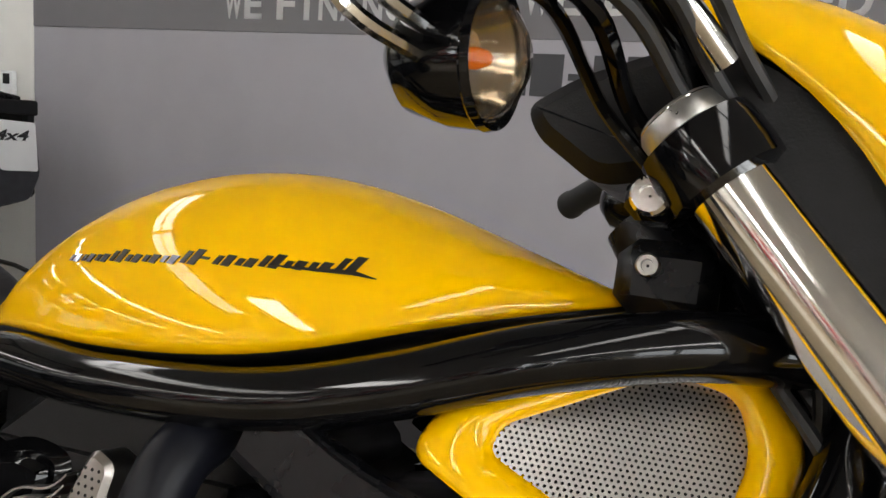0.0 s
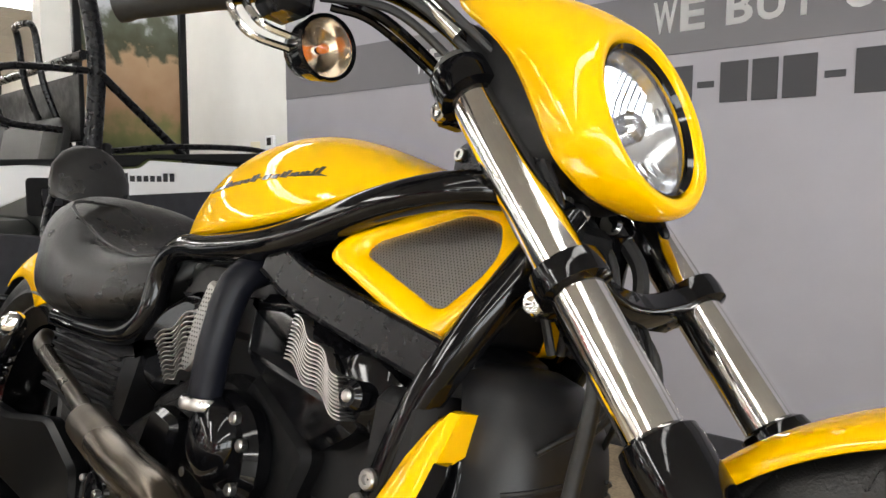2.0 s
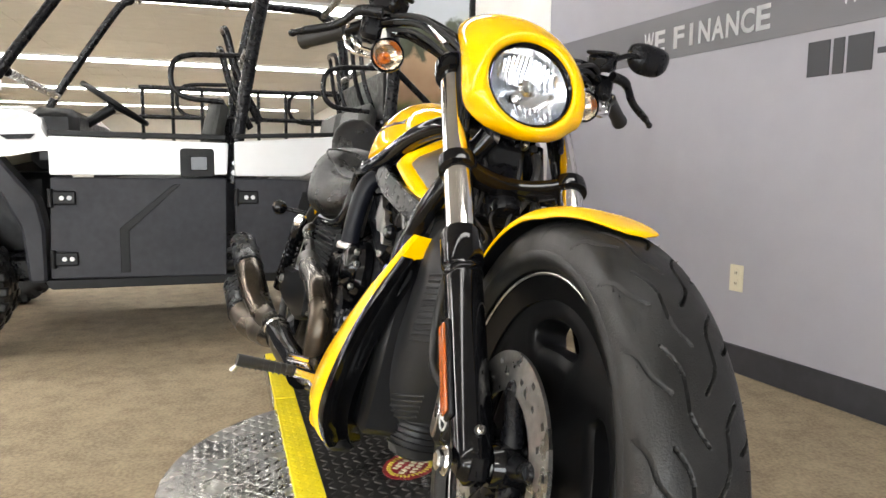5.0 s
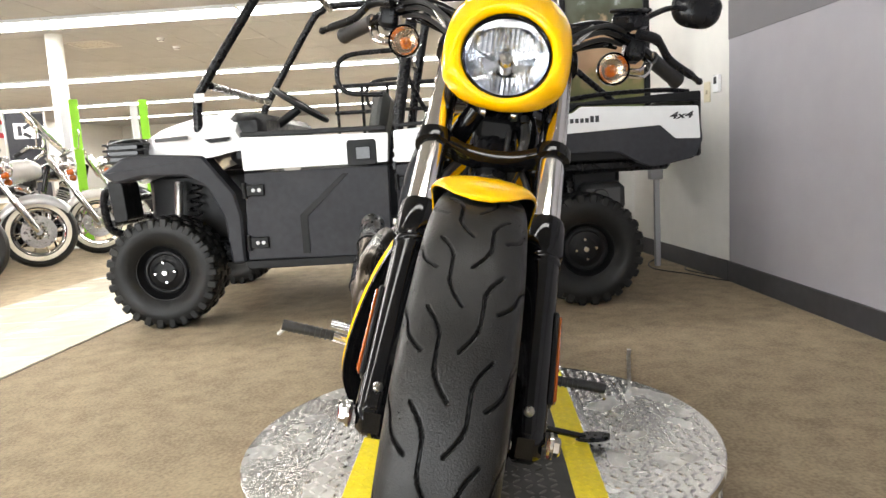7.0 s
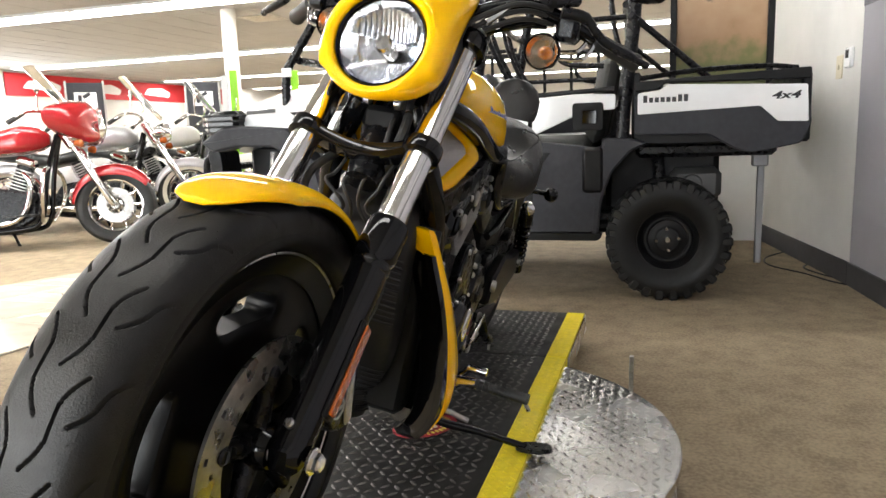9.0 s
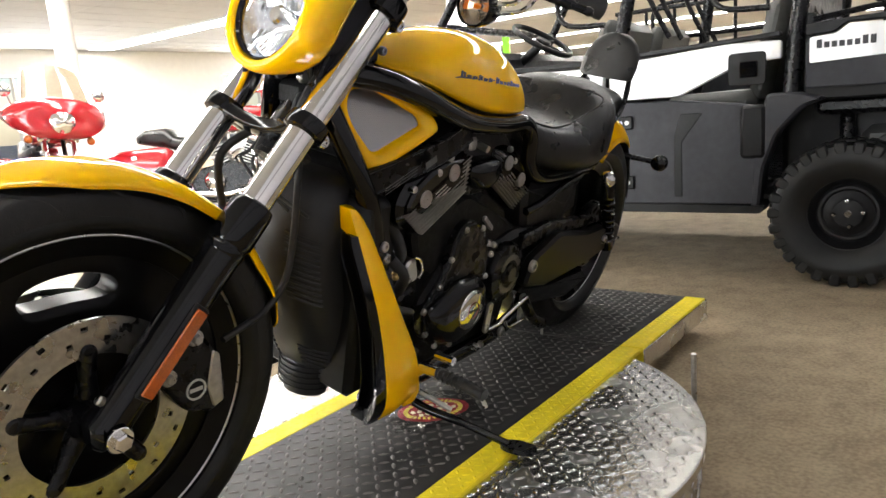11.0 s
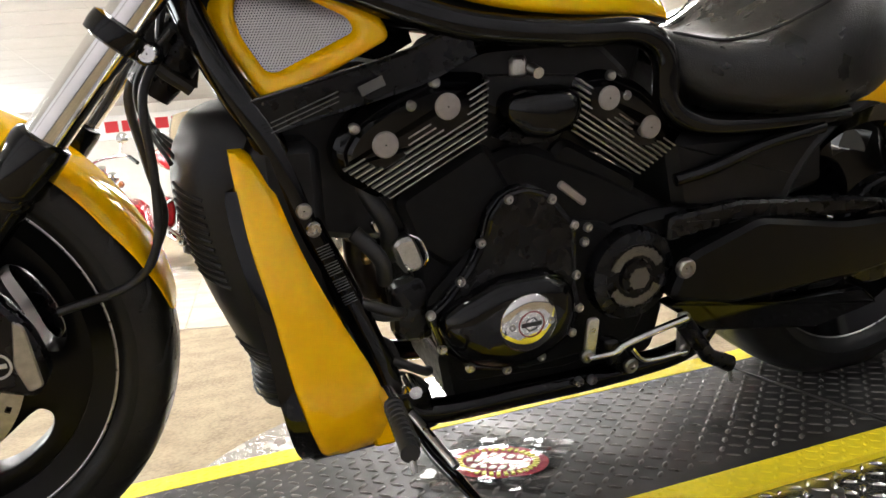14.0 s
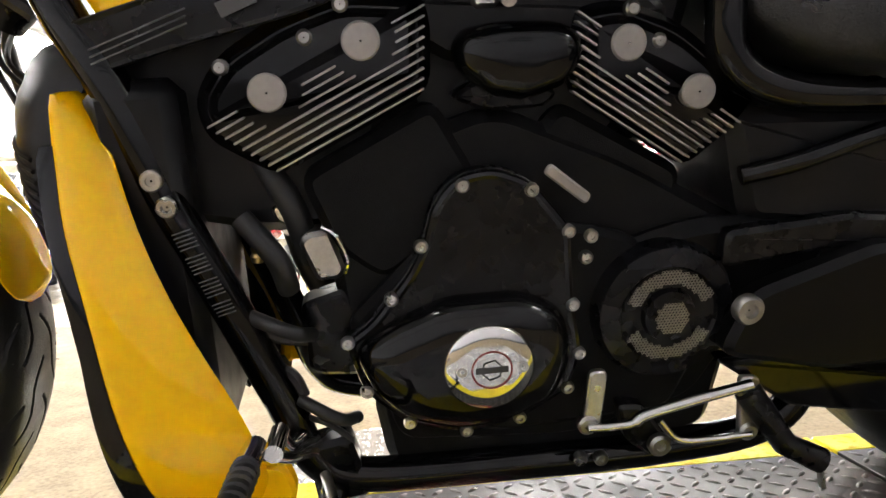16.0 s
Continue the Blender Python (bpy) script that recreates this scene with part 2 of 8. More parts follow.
def offset(poly, d):
    """A closed outline moved outwards by d (inwards if d < 0)."""
    n = len(poly)
    area = sum(poly[i][0] * poly[(i + 1) % n][1] - poly[(i + 1) % n][0] * poly[i][1] for i in range(n))
    s = 1 if area > 0 else -1
    out = []
    for i in range(n):
        a, p, c = Vector(poly[i - 1]), Vector(poly[i]), Vector(poly[(i + 1) % n])
        e1, e2 = (p - a).normalized(), (c - p).normalized()
        n1, n2 = Vector((e1.y, -e1.x)) * s, Vector((e2.y, -e2.x)) * s
        k = (n1 + n2)
        k = k / max(0.35, k.length_squared / 2) if k.length > 1e-6 else n1
        out.append((p.x + k.x * d, p.y + k.y * d))
    return out


def rounded(poly, r, n=4):
    """A closed outline with its corners rounded off."""
    out, m = [], len(poly)
    for i in range(m):
        a, p, c = Vector(poly[i - 1]), Vector(poly[i]), Vector(poly[(i + 1) % m])
        d1, d2 = (a - p), (c - p)
        k = min(r, 0.45 * d1.length, 0.45 * d2.length)
        q1, q2 = p + d1.normalized() * k, p + d2.normalized() * k
        for j in range(n + 1):
            t = j / n
            out.append(tuple((1 - t) ** 2 * q1 + 2 * t * (1 - t) * p + t * t * q2))
    return out


def smooth_path(pts, n=6):
    """A Catmull-Rom curve through the points."""
    p = [Vector(q) for q in pts]
    p = [2 * p[0] - p[1]] + p + [2 * p[-1] - p[-2]]
    out = []
    for i in range(1, len(p) - 2):
        for j in range(n):
            t = j / n
            out.append(0.5 * (2 * p[i] + (p[i + 1] - p[i - 1]) * t + (2 * p[i - 1] - 5 * p[i] + 4 * p[i + 1] - p[i + 2]) * t * t
                              + (3 * p[i] - p[i - 1] - 3 * p[i + 1] + p[i + 2]) * t ** 3))
    out.append(p[-2])
    return out


def table(keys, x):
    """Straight lines between (x, value...) rows in order of falling or rising x."""
    xs = [k[0] for k in keys]
    o = np.argsort(xs)
    return [float(np.interp(x, np.array(xs)[o], np.array([k[j] for k in keys])[o])) for j in range(1, len(keys[0]))]


def eased(keys, x, w):
    """The table's value averaged over a stretch of half-width w, narrowing towards the ends."""
    xs = [k[0] for k in keys]
    w = max(0.0, min(w, x - min(xs), max(xs) - x))
    rows = [table(keys, x + w * (k / 6 - 1)) for k in range(13)]
    return [sum(r[j] for r in rows) / 13 for j in range(len(rows[0]))]


def mesh_of(name, geo, material, angle=38, fix=True):
    me = bpy.data.meshes.new(name)
    me.from_pydata([tuple(p) for p in geo.v], [], geo.f)
    for m in material if isinstance(material, (list, tuple)) else [material]:
        me.materials.append(m)
    if fix:
        bm = bmesh.new()
        bm.from_mesh(me)
        bmesh.ops.recalc_face_normals(bm, faces=bm.faces)
        bm.to_mesh(me)
        bm.free()
    me.shade_smooth()
    me.set_sharp_from_angle(angle=radians(angle))
    return me


def part(name, geo, material, parent=None, label="", angle=38, fix=True):
    ob = new(name, mesh_of(name, geo, material, angle, fix))
    if parent is not None:
        ob.parent = parent
    if label:
        ob["label"] = label
    return ob


def thing(name, geo, material, label, category, group="", kind="", angle=38):
    return tagged(part(name, geo, material, angle=angle), label, category, group, kind)


def holder(name, m, label, category, group=""):
    ob = new(name)
    ob.matrix_world = m
    ob.empty_display_size = 0.1
    return tagged(ob, label, category, group)


def text_geo(words, size, shear=0.0):
    """The outlines of words in the built-in font, as flat faces with a little depth, in x and y."""
    cu = bpy.data.curves.new("words", "FONT")
    cu.body, cu.size, cu.extrude, cu.shear, cu.resolution_u = words, size, 0.001, shear, 3
    cu.offset = 0.028
    ob = new("words", cu)
    me = bpy.data.meshes.new_from_object(ob.evaluated_get(bpy.context.evaluated_depsgraph_get()))
    g = Geo().add([v.co.copy() for v in me.vertices], [tuple(p.vertices) for p in me.polygons])
    bpy.data.objects.remove(ob)
    bpy.data.curves.remove(cu)
    bpy.data.meshes.remove(me)
    return g


def fitted_text(words, x0, x1, z0, z1, put, shear=0.0):
    g = text_geo(words, 1.0, shear)
    lo = [min(p[i] for p in g.v) for i in range(2)]
    hi = [max(p[i] for p in g.v) for i in range(2)]
    g.v = [Vector(put(x0 + (p.x - lo[0]) / (hi[0] - lo[0]) * (x1 - x0), p.z, z0 + (p.y - lo[1]) / (hi[1] - lo[1]) * (z1 - z0))) for p in g.v]
    return g


def inside(poly, x, z):
    hit = False
    for i in range(len(poly)):
        (x1, z1), (x2, z2) = poly[i - 1], poly[i]
        if (z1 > z) != (z2 > z) and x < (x2 - x1) * (z - z1) / (z2 - z1) + x1:
            hit = not hit
    return hit


def perforated(poly, pitch, hole, put, deep=0.0012):
    """A metal screen with round holes in staggered rows, cut to an outline."""
    g = Geo()
    xs, zs = [p[0] for p in poly], [p[1] for p in poly]
    dz = pitch * math.sqrt(3) / 2
    row, z = 0, min(zs)
    cell = pitch / math.sqrt(3)
    while z < max(zs) + dz:
        x = min(xs) + (pitch / 2 if row % 2 else 0)
        while x < max(xs) + pitch:
            if inside(poly, x, z):
                ring = []
                for r, y in ((cell, 0), (hole, 0), (hole, -deep)):
                    ring.append([put(x + r * math.sin(math.pi / 3 * k), y, z + r * math.cos(math.pi / 3 * k)) for k in range(6)])
                g.loft(ring, caps=False)
            x += pitch
        z += dz
        row += 1
    return g

# ---- the hall ----
WALL_TURN = math.atan(0.101)
NORTH = Matrix.Translation((-3.187, 1.592, 0)) @ Matrix.Rotation(WALL_TURN, 4, "Z")


def structure(name, geo, material, label, category="", m=None, parent=None):
    ob = part(name, geo, material, parent)
    if m is not None:
        ob.matrix_world = m
    return tagged(ob, label, category or name.split("_")[0], kind="structure")


structure("floor", Geo().box((-30, -17.2, FLOOR - 0.2), (7.2, 3.2, FLOOR), 0.001), CARPET, "brown speckled short-pile showroom carpet", "floor")
structure("ground", Geo().box((-400, -400, FLOOR - 0.5), (400, 400, FLOOR - 0.22), 0.001),
          mat("outdoor_asphalt", (0.09, 0.09, 0.09), 0.9, vary=0.3, grain=2), "grey asphalt outside the shop windows", "ground")
g = Geo().box((-30, -17.2, CEIL + 0.02), (7.2, 3.2, CEIL + 0.2), 0.001)
for i in range(31):
    x = -29.8 + 1.22 * i
    g.box((x - 0.012, -17.1, CEIL + 0.017), (x + 0.012, 3.1, CEIL + 0.03), 0.001)
for i in range(33):
    y = -17 + 0.61 * i
    g.box((-29.9, y - 0.012, CEIL + 0.017), (7.1, y + 0.012, CEIL + 0.03), 0.001)
structure("ceiling", g, CEILING, "off-white suspended ceiling of mineral tiles", "ceiling")

structure("wall_north", Geo().box((0, 0, FLOOR), (10.2, 0.15, CEIL + 0.02), 0.002), WALL_GREY, "light grey painted showroom wall", "wall", NORTH)
structure("trim", Geo().box((0.002, -0.004, 1.238), (10.2, 0.0, 1.444), 0.001), WALL_STRIPE, "dark grey painted stripe along the wall", "stripe", NORTH)
west_turn = Matrix.Translation((-3.187, 1.592, 0)) @ Matrix.Rotation(math.atan2(-0.25, -1.55), 4, "Z")
structure("wall_north_2", Geo().box((0.0, -0.15, FLOOR), (1.62, 0.0, CEIL + 0.02), 0.002), WALL_WHITE, "white painted wall beside the grey one", "wall", west_turn)
structure("wall_west", Geo().box((-4.75, 0.86, FLOOR), (-4.6, 1.58, CEIL + 0.02), 0.002), WALL_WHITE, "white painted end wall behind the utility vehicle", "wall")
structure("wall_hall_north", Geo().box((-30, 3.0, FLOOR), (-3.3, 3.15, CEIL + 0.02), 0.002), WALL_WHITE, "plain white far hall wall", "wall")
structure("wall_hall_west", Geo().box((-30, -17.2, FLOOR), (-29.85, 3.0, CEIL + 0.02), 0.002), WALL_WHITE, "plain white far end wall", "wall")

for m, x0, x1, nm in ((NORTH, 0.0, 10.2, "baseboard"), (west_turn, 0.0, 1.6, "baseboard")):
    s = -1 if m is NORTH else 1
    structure(nm, Geo().box((x0, 0.0, FLOOR), (x1, s * 0.011, FLOOR + 0.118), 0.003), BASEBOARD, "dark rubber cove baseboard", "baseboard", m)


def glazed_wall(name, a, b, openings, label):
    """A wall from a to b with window openings (start, end along it), each with frame and pane."""
    a, b = Vector(a), Vector(b)
    d = (b - a)
    m = Matrix.Translation(a) @ Matrix.Rotation(math.atan2(d.y, d.x), 4, "Z")
    n, w = d.length, 0.2
    geo = Geo().box((0, 0, FLOOR), (n, w, 0.0), 0.002).box((0, 0, 2.1), (n, w, CEIL + 0.02), 0.002)
    xs = [0.0] + [v for o in openings for v in o] + [n]
    for i in range(0, len(xs), 2):
        geo.box((xs[i], 0, 0.0), (xs[i + 1], w, 2.1), 0.002)
    structure(name, geo, WALL_WHITE, label, "wall", m)
    for k, (p, q) in enumerate(openings):
        win = structure("window_1" if k == 0 else "window_2", Geo().box((p, 0.03, 0.0), (q, 0.17, 0.05), 0.004).box((p, 0.03, 2.05), (q, 0.17, 2.1), 0.004)
                        .box((p, 0.03, 0.05), (p + 0.05, 0.17, 2.05), 0.004).box((q - 0.05, 0.03, 0.05), (q, 0.17, 2.05), 0.004)
                        .box(((p + q) / 2 - 0.025, 0.03, 0.05), ((p + q) / 2 + 0.025, 0.17, 2.05), 0.004),
                        ALUM, "aluminium framed shop window", "window", m)
        for u, v in ((p + 0.05, (p + q) / 2 - 0.025), ((p + q) / 2 + 0.025, q - 0.05)):
            pane = part("pane", Geo().box((u, 0.095, 0.05), (v, 0.101, 2.05), 0.001), CLEAR, win)
            pane.visible_shadow = False


glazed_wall("wall_south", (7.2, -15.2, 0), (-30, -15.2, 0), [(7.2 - wx - wide / 2, 7.2 - wx + wide / 2) for wx, wide in reversed(SOUTH_WINDOWS)], "white shop wall with tall windows")
glazed_wall("wall_east", (7.0, 3.2, 0), (7.0, -17.2, 0), [(2.7, 5.8), (6.1, 9.2), (9.5, 12.6)], "unseen white shop front wall with assumed large windows")

# fluorescent strips in rows
row_span = {3.3: (-11.0, -0.6), -2.4: (-15.0, -3.2), -8.1: (-15.0, 2.2), -13.7: (-15.0, 2.2), -19.3: (-15.0, 2.2), -24.6: (-15.0, 2.2)}
first = None
for rx in STRIP_ROWS:
    y0, y1 = row_span[rx]
    count = int((y1 - y0) / 2.42)
    for k in range(count):
        m = Matrix.Translation((rx, y1 - 1.21 - 2.42 * k, CEIL))
        if first is None:
            first = holder("ceiling_light", m, "long white fluorescent ceiling light, switched on", "ceiling light", "ceiling lights in rows")
            part("frame", Geo().box((-0.29, -1.2, -0.02), (-0.26, 1.2, 0.02), 0.003).box((0.26, -1.2, -0.02), (0.29, 1.2, 0.02), 0.003)
                 .box((-0.26, -1.2, -0.02), (0.26, -1.185, 0.02), 0.003).box((-0.26, 1.185, -0.02), (0.26, 1.2, 0.02), 0.003), WHITE_PAINT, first)
            part("diffuser", Geo().box((-0.26, -1.185, -0.012), (0.26, 1.185, 0.012), 0.002), STRIP_GLOW, first, "glowing diffuser")
        else:
            copy_thing(first, m)

# Unseen rows set by streaks on fork and tank; rear pair widens the streak.
first = None
for nx, ny in [(0.15, 0.45 - 1.62 * k) for k in range(3)] + [(-3.62, 0.45 - 1.62 * k) for k in range(4)] + [(-3.37, 0.45 - 1.62 * k) for k in range(4)]:
    m = Matrix.Translation((nx, ny, CEIL))
    if first is None:
        first = holder("narrow_ceiling_light", m, "unseen narrow white fluorescent ceiling light, switched on for its reflections", "ceiling light", "narrow ceiling lights")
        part("frame", Geo().box((-0.125, -0.78, -0.02), (-0.10, 0.78, 0.02), 0.003).box((0.10, -0.78, -0.02), (0.125, 0.78, 0.02), 0.003)
             .box((-0.10, -0.78, -0.02), (0.10, -0.765, 0.02), 0.003).box((-0.10, 0.765, -0.02), (0.10, 0.78, 0.02), 0.003), WHITE_PAINT, first)
        part("diffuser", Geo().box((-0.10, -0.765, -0.012), (0.10, 0.765, 0.012), 0.002), NARROW_GLOW, first, "glowing diffuser")
    else:
        copy_thing(first, m)

# cream tile walkway
near = [(-29, -1.55), (-6, -1.70), (-2.9, -1.79), (-1.4, -1.87), (-0.6, -2.12), (0.3, -2.62), (1.2, -3.1), (3.2, -3.9), (6.9, -4.6)]
far = [(-29, -2.55), (-6, -2.80), (-2.9, -2.95), (-1.4, -3.6), (-0.6, -4.7), (0.3, -6.2), (1.2, -7.4), (3.2, -9.0), (6.9, -10.0)]
path = structure("pavement", Geo().loft([[(p[0], p[1], FLOOR + z) for p, z in ((a, 0.001), (a, 0.0035), (b, 0.0035), (b, 0.001))] for a, b in zip(near, far)]),
                 GROUT, "cream tiled walkway let into the carpet", "walkway")
tiles = []
cuts = []
for i in range(len(near) - 1):
    step = max(1, round(abs(near[i + 1][0] - near[i][0]) / 0.42))
    for j in range(step):
        t = j / step
        cuts.append([(1 - t) * np.array(p[i]) + t * np.array(p[i + 1]) for p in (near, far)])
for i in range(len(cuts) - 1):
    rows = max(2, round(float(np.linalg.norm(cuts[i][1] - cuts[i][0])) / 0.5))
    if cuts[i][0][0] < -9:
        rows = 2
    for j in range(min(rows, 12)):
        q = []
        for c, u in ((cuts[i], j), (cuts[i + 1], j), (cuts[i + 1], j + 1), (cuts[i], j + 1)):
            q.append(c[0] + (c[1] - c[0]) * u / min(rows, 12))
        mid = sum(q) / 4
        tiles.append([mid + (p - mid) * 0.988 for p in q])
for q in tiles:
    mid = sum(q) / 4
    ring = [[(p[0] - mid[0], p[1] - mid[1], z) for p in q] for z in (0.0, 0.0035)] + [[((p[0] - mid[0]) * 0.992, (p[1] - mid[1]) * 0.992, 0.0045) for p in q]]
    ob = part("tile", Geo().loft(ring), TILE, path, fix=False, angle=10)
    ob.location = (mid[0], mid[1], FLOOR + 0.0035)

# lettering on the grey wall
def lettering(words, x0, x1, z0, z1, material, label, slant=0.0):
    place = NORTH @ Matrix.Translation((x0, 0, z0))
    base, inv = holder("wall_lettering", place, label, "lettering"), place.inverted()
    n, x = sum(len(w) for w in words) + 0.6 * (len(words) - 1), x0
    for w in words:
        for ch in w:
            wide = (x1 - x0) / n
            i0, i1 = (0.36, 0.64) if ch in "I." else (0.06, 0.94)
            z9 = z0 + (z1 - z0) * 0.22 if ch == "." else z1
            part("letter", fitted_text(ch, x + wide * i0, x + wide * i1, z0, z9, lambda a, b, c: NORTH @ Vector((a, -0.0045 - abs(b), c)), slant).turned(inv), material, base, angle=10)
            x += wide
        x += (x1 - x0) * 0.6 / n
    return base


lettering(("WE", "FINANCE"), 0.885, 1.657, 1.280, 1.378, LETTER_WHITE, "white vinyl capital letters reading we finance on the dark stripe")
lettering(("WE", "BUY", "USED"), 1.948, 2.876, 1.308, 1.412, LETTER_WHITE, "white vinyl capital letters reading we buy used on the stripe")
lettering(("www.",), 1.645, 1.80, 1.507, 1.560, LETTER_WHITE, "small white slanted letters high on the wall", 0.3)
number = holder("wall_number", NORTH @ Matrix.Translation((1.833, 0, 1.072)), "row of black vinyl bars on the grey wall", "lettering")
for x0, x1 in ((1.833, 1.925), (1.938, 1.982), (1.994, 2.09), (2.106, 2.16), (2.178, 2.262), (2.274, 2.349), (2.362, 2.455), (2.475, 2.53), (2.553, 2.633), (2.643, 2.725), (2.737, 2.82), (2.832, 2.915)):
    dash = x0 in (2.106, 2.475)
    part("bar", Geo().box((x0 - 1.833, -0.004, 0.05 if dash else 0.0), (x1 - 1.833, 0.0, 0.07 if dash else 0.125), 0.001), LETTER_BLACK, number)
banner = holder("wall_line", NORTH, "row of black vinyl bars with a block high on the grey wall", "lettering")
part("block", Geo().prism([(1.40, 1.60), (1.49, 1.60), (1.53, 1.72), (1.44, 1.72)], -0.003, 0.0, 0.001), LETTER_BLACK, banner)
for k in range(16):
    part("bar", Geo().box((1.815 + 0.066 * k, -0.003, 1.508), (1.865 + 0.066 * k, 0.0, 1.556), 0.001), LETTER_BLACK, banner)


def wall_plate(name, m, x, z, w, h, label, material=IVORY, slots=True):
    base = holder(name, m @ Matrix.Translation((x, 0, z)), label, "wall plate")
    part("plate", Geo().box((-w / 2, -0.006, -h / 2), (w / 2, 0, h / 2), 0.002), material, base)
    if slots:
        for s in (-1, 1):
            part("socket", Geo().disc((0, -0.006, s * h * 0.2), (0, -1, 0), w * 0.26, 0.002, 16), material, base)
            part("slot", Geo().box((-0.006, -0.0085, s * h * 0.2 - 0.006), (-0.003, -0.006, s * h * 0.2 + 0.006)).box((0.003, -0.0085, s * h * 0.2 - 0.006), (0.006, -0.006, s * h * 0.2 + 0.006)), BLACK_PLASTIC, base)
    else:
        part("switch", Geo().box((-0.008, -0.014, -0.012), (0.008, -0.004, 0.012), 0.002), material, base)
    return base


wall_plate("wall_outlet", NORTH, 1.556, 0.281, 0.072, 0.112, "ivory plastic power outlet on the grey wall")
SIDE = west_turn @ Matrix.Rotation(math.pi, 4, "Z")
wall_plate("light_switch", SIDE, -0.248, 0.975, 0.075, 0.118, "ivory plastic light switch on the white wall", slots=False)
th = holder("thermostat", SIDE @ Matrix.Translation((-0.115, 0, 1.012)), "small white thermostat with a dark display", "thermostat")
part("case", Geo().box((-0.035, -0.022, -0.05), (0.035, 0, 0.05), 0.006), WHITE_PAINT, th)
part("display", Geo().box((-0.016, -0.025, -0.002), (0.016, -0.021, 0.038), 0.001), BLACK_PLASTIC, th)

# framed landscape poster, placed in the cargo bed where its sight lines cross
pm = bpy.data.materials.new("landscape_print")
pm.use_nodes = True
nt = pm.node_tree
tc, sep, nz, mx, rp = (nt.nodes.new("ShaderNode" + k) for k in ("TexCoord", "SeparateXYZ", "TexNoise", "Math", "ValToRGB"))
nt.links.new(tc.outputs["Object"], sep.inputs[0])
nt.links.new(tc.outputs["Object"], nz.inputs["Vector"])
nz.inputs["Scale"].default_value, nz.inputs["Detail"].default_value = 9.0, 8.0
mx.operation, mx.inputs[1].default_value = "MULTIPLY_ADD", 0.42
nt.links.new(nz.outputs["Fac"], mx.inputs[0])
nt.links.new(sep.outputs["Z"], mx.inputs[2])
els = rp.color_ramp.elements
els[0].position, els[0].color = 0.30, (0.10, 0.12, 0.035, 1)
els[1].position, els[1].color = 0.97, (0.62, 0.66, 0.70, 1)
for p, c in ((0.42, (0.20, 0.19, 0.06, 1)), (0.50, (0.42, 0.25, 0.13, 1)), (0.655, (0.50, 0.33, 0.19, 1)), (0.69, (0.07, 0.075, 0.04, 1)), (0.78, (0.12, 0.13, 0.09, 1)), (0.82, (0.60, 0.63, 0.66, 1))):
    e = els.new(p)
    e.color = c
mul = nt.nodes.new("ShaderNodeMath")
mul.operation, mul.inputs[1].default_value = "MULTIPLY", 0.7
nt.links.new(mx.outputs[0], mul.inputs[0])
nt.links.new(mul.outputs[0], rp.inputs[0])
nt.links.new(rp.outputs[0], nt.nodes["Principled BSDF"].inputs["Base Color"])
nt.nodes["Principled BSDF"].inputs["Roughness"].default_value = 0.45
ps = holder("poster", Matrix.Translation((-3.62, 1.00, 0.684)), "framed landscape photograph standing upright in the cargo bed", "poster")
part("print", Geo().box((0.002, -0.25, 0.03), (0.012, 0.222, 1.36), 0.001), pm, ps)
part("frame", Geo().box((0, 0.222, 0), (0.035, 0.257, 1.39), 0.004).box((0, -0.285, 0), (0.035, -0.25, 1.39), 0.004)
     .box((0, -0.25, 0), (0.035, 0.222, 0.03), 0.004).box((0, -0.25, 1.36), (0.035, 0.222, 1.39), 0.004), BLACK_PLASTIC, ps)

# loose cable on the carpet in the corner
rnd = random.Random(5)
pts = [(x, y, FLOOR + 0.004) for x, y in ((-4.15, 1.45), (-3.9, 1.30), (-3.66, 1.29), (-3.43, 1.44), (-3.24, 1.53), (-3.15, 1.62), (-3.28, 1.60), (-3.42, 1.52), (-3.60, 1.46), (-3.75, 1.52))]
thing("floor_cable", Geo().tube(smooth_path(pts, 5), 0.004, 6), CABLE, "black power cable lying loose on the carpet", "cable")

# ---- turntable and deck ----
DC = Vector((-0.82, 0.135, 0))
DR = 0.595
table_ob = holder("turntable", Matrix.Translation((DC.x, DC.y, 0)), "round display turntable clad in bright diamond plate", "turntable")
part("drum", Geo().lathe([(DR - 0.012, FLOOR), (DR - 0.012, -0.035), (DR, -0.03), (DR, -0.012), (DR - 0.003, -0.0095), (0.001, -0.0095)], (0, 0, 0), (0, 0, 1), 128), DIAMOND, table_ob)


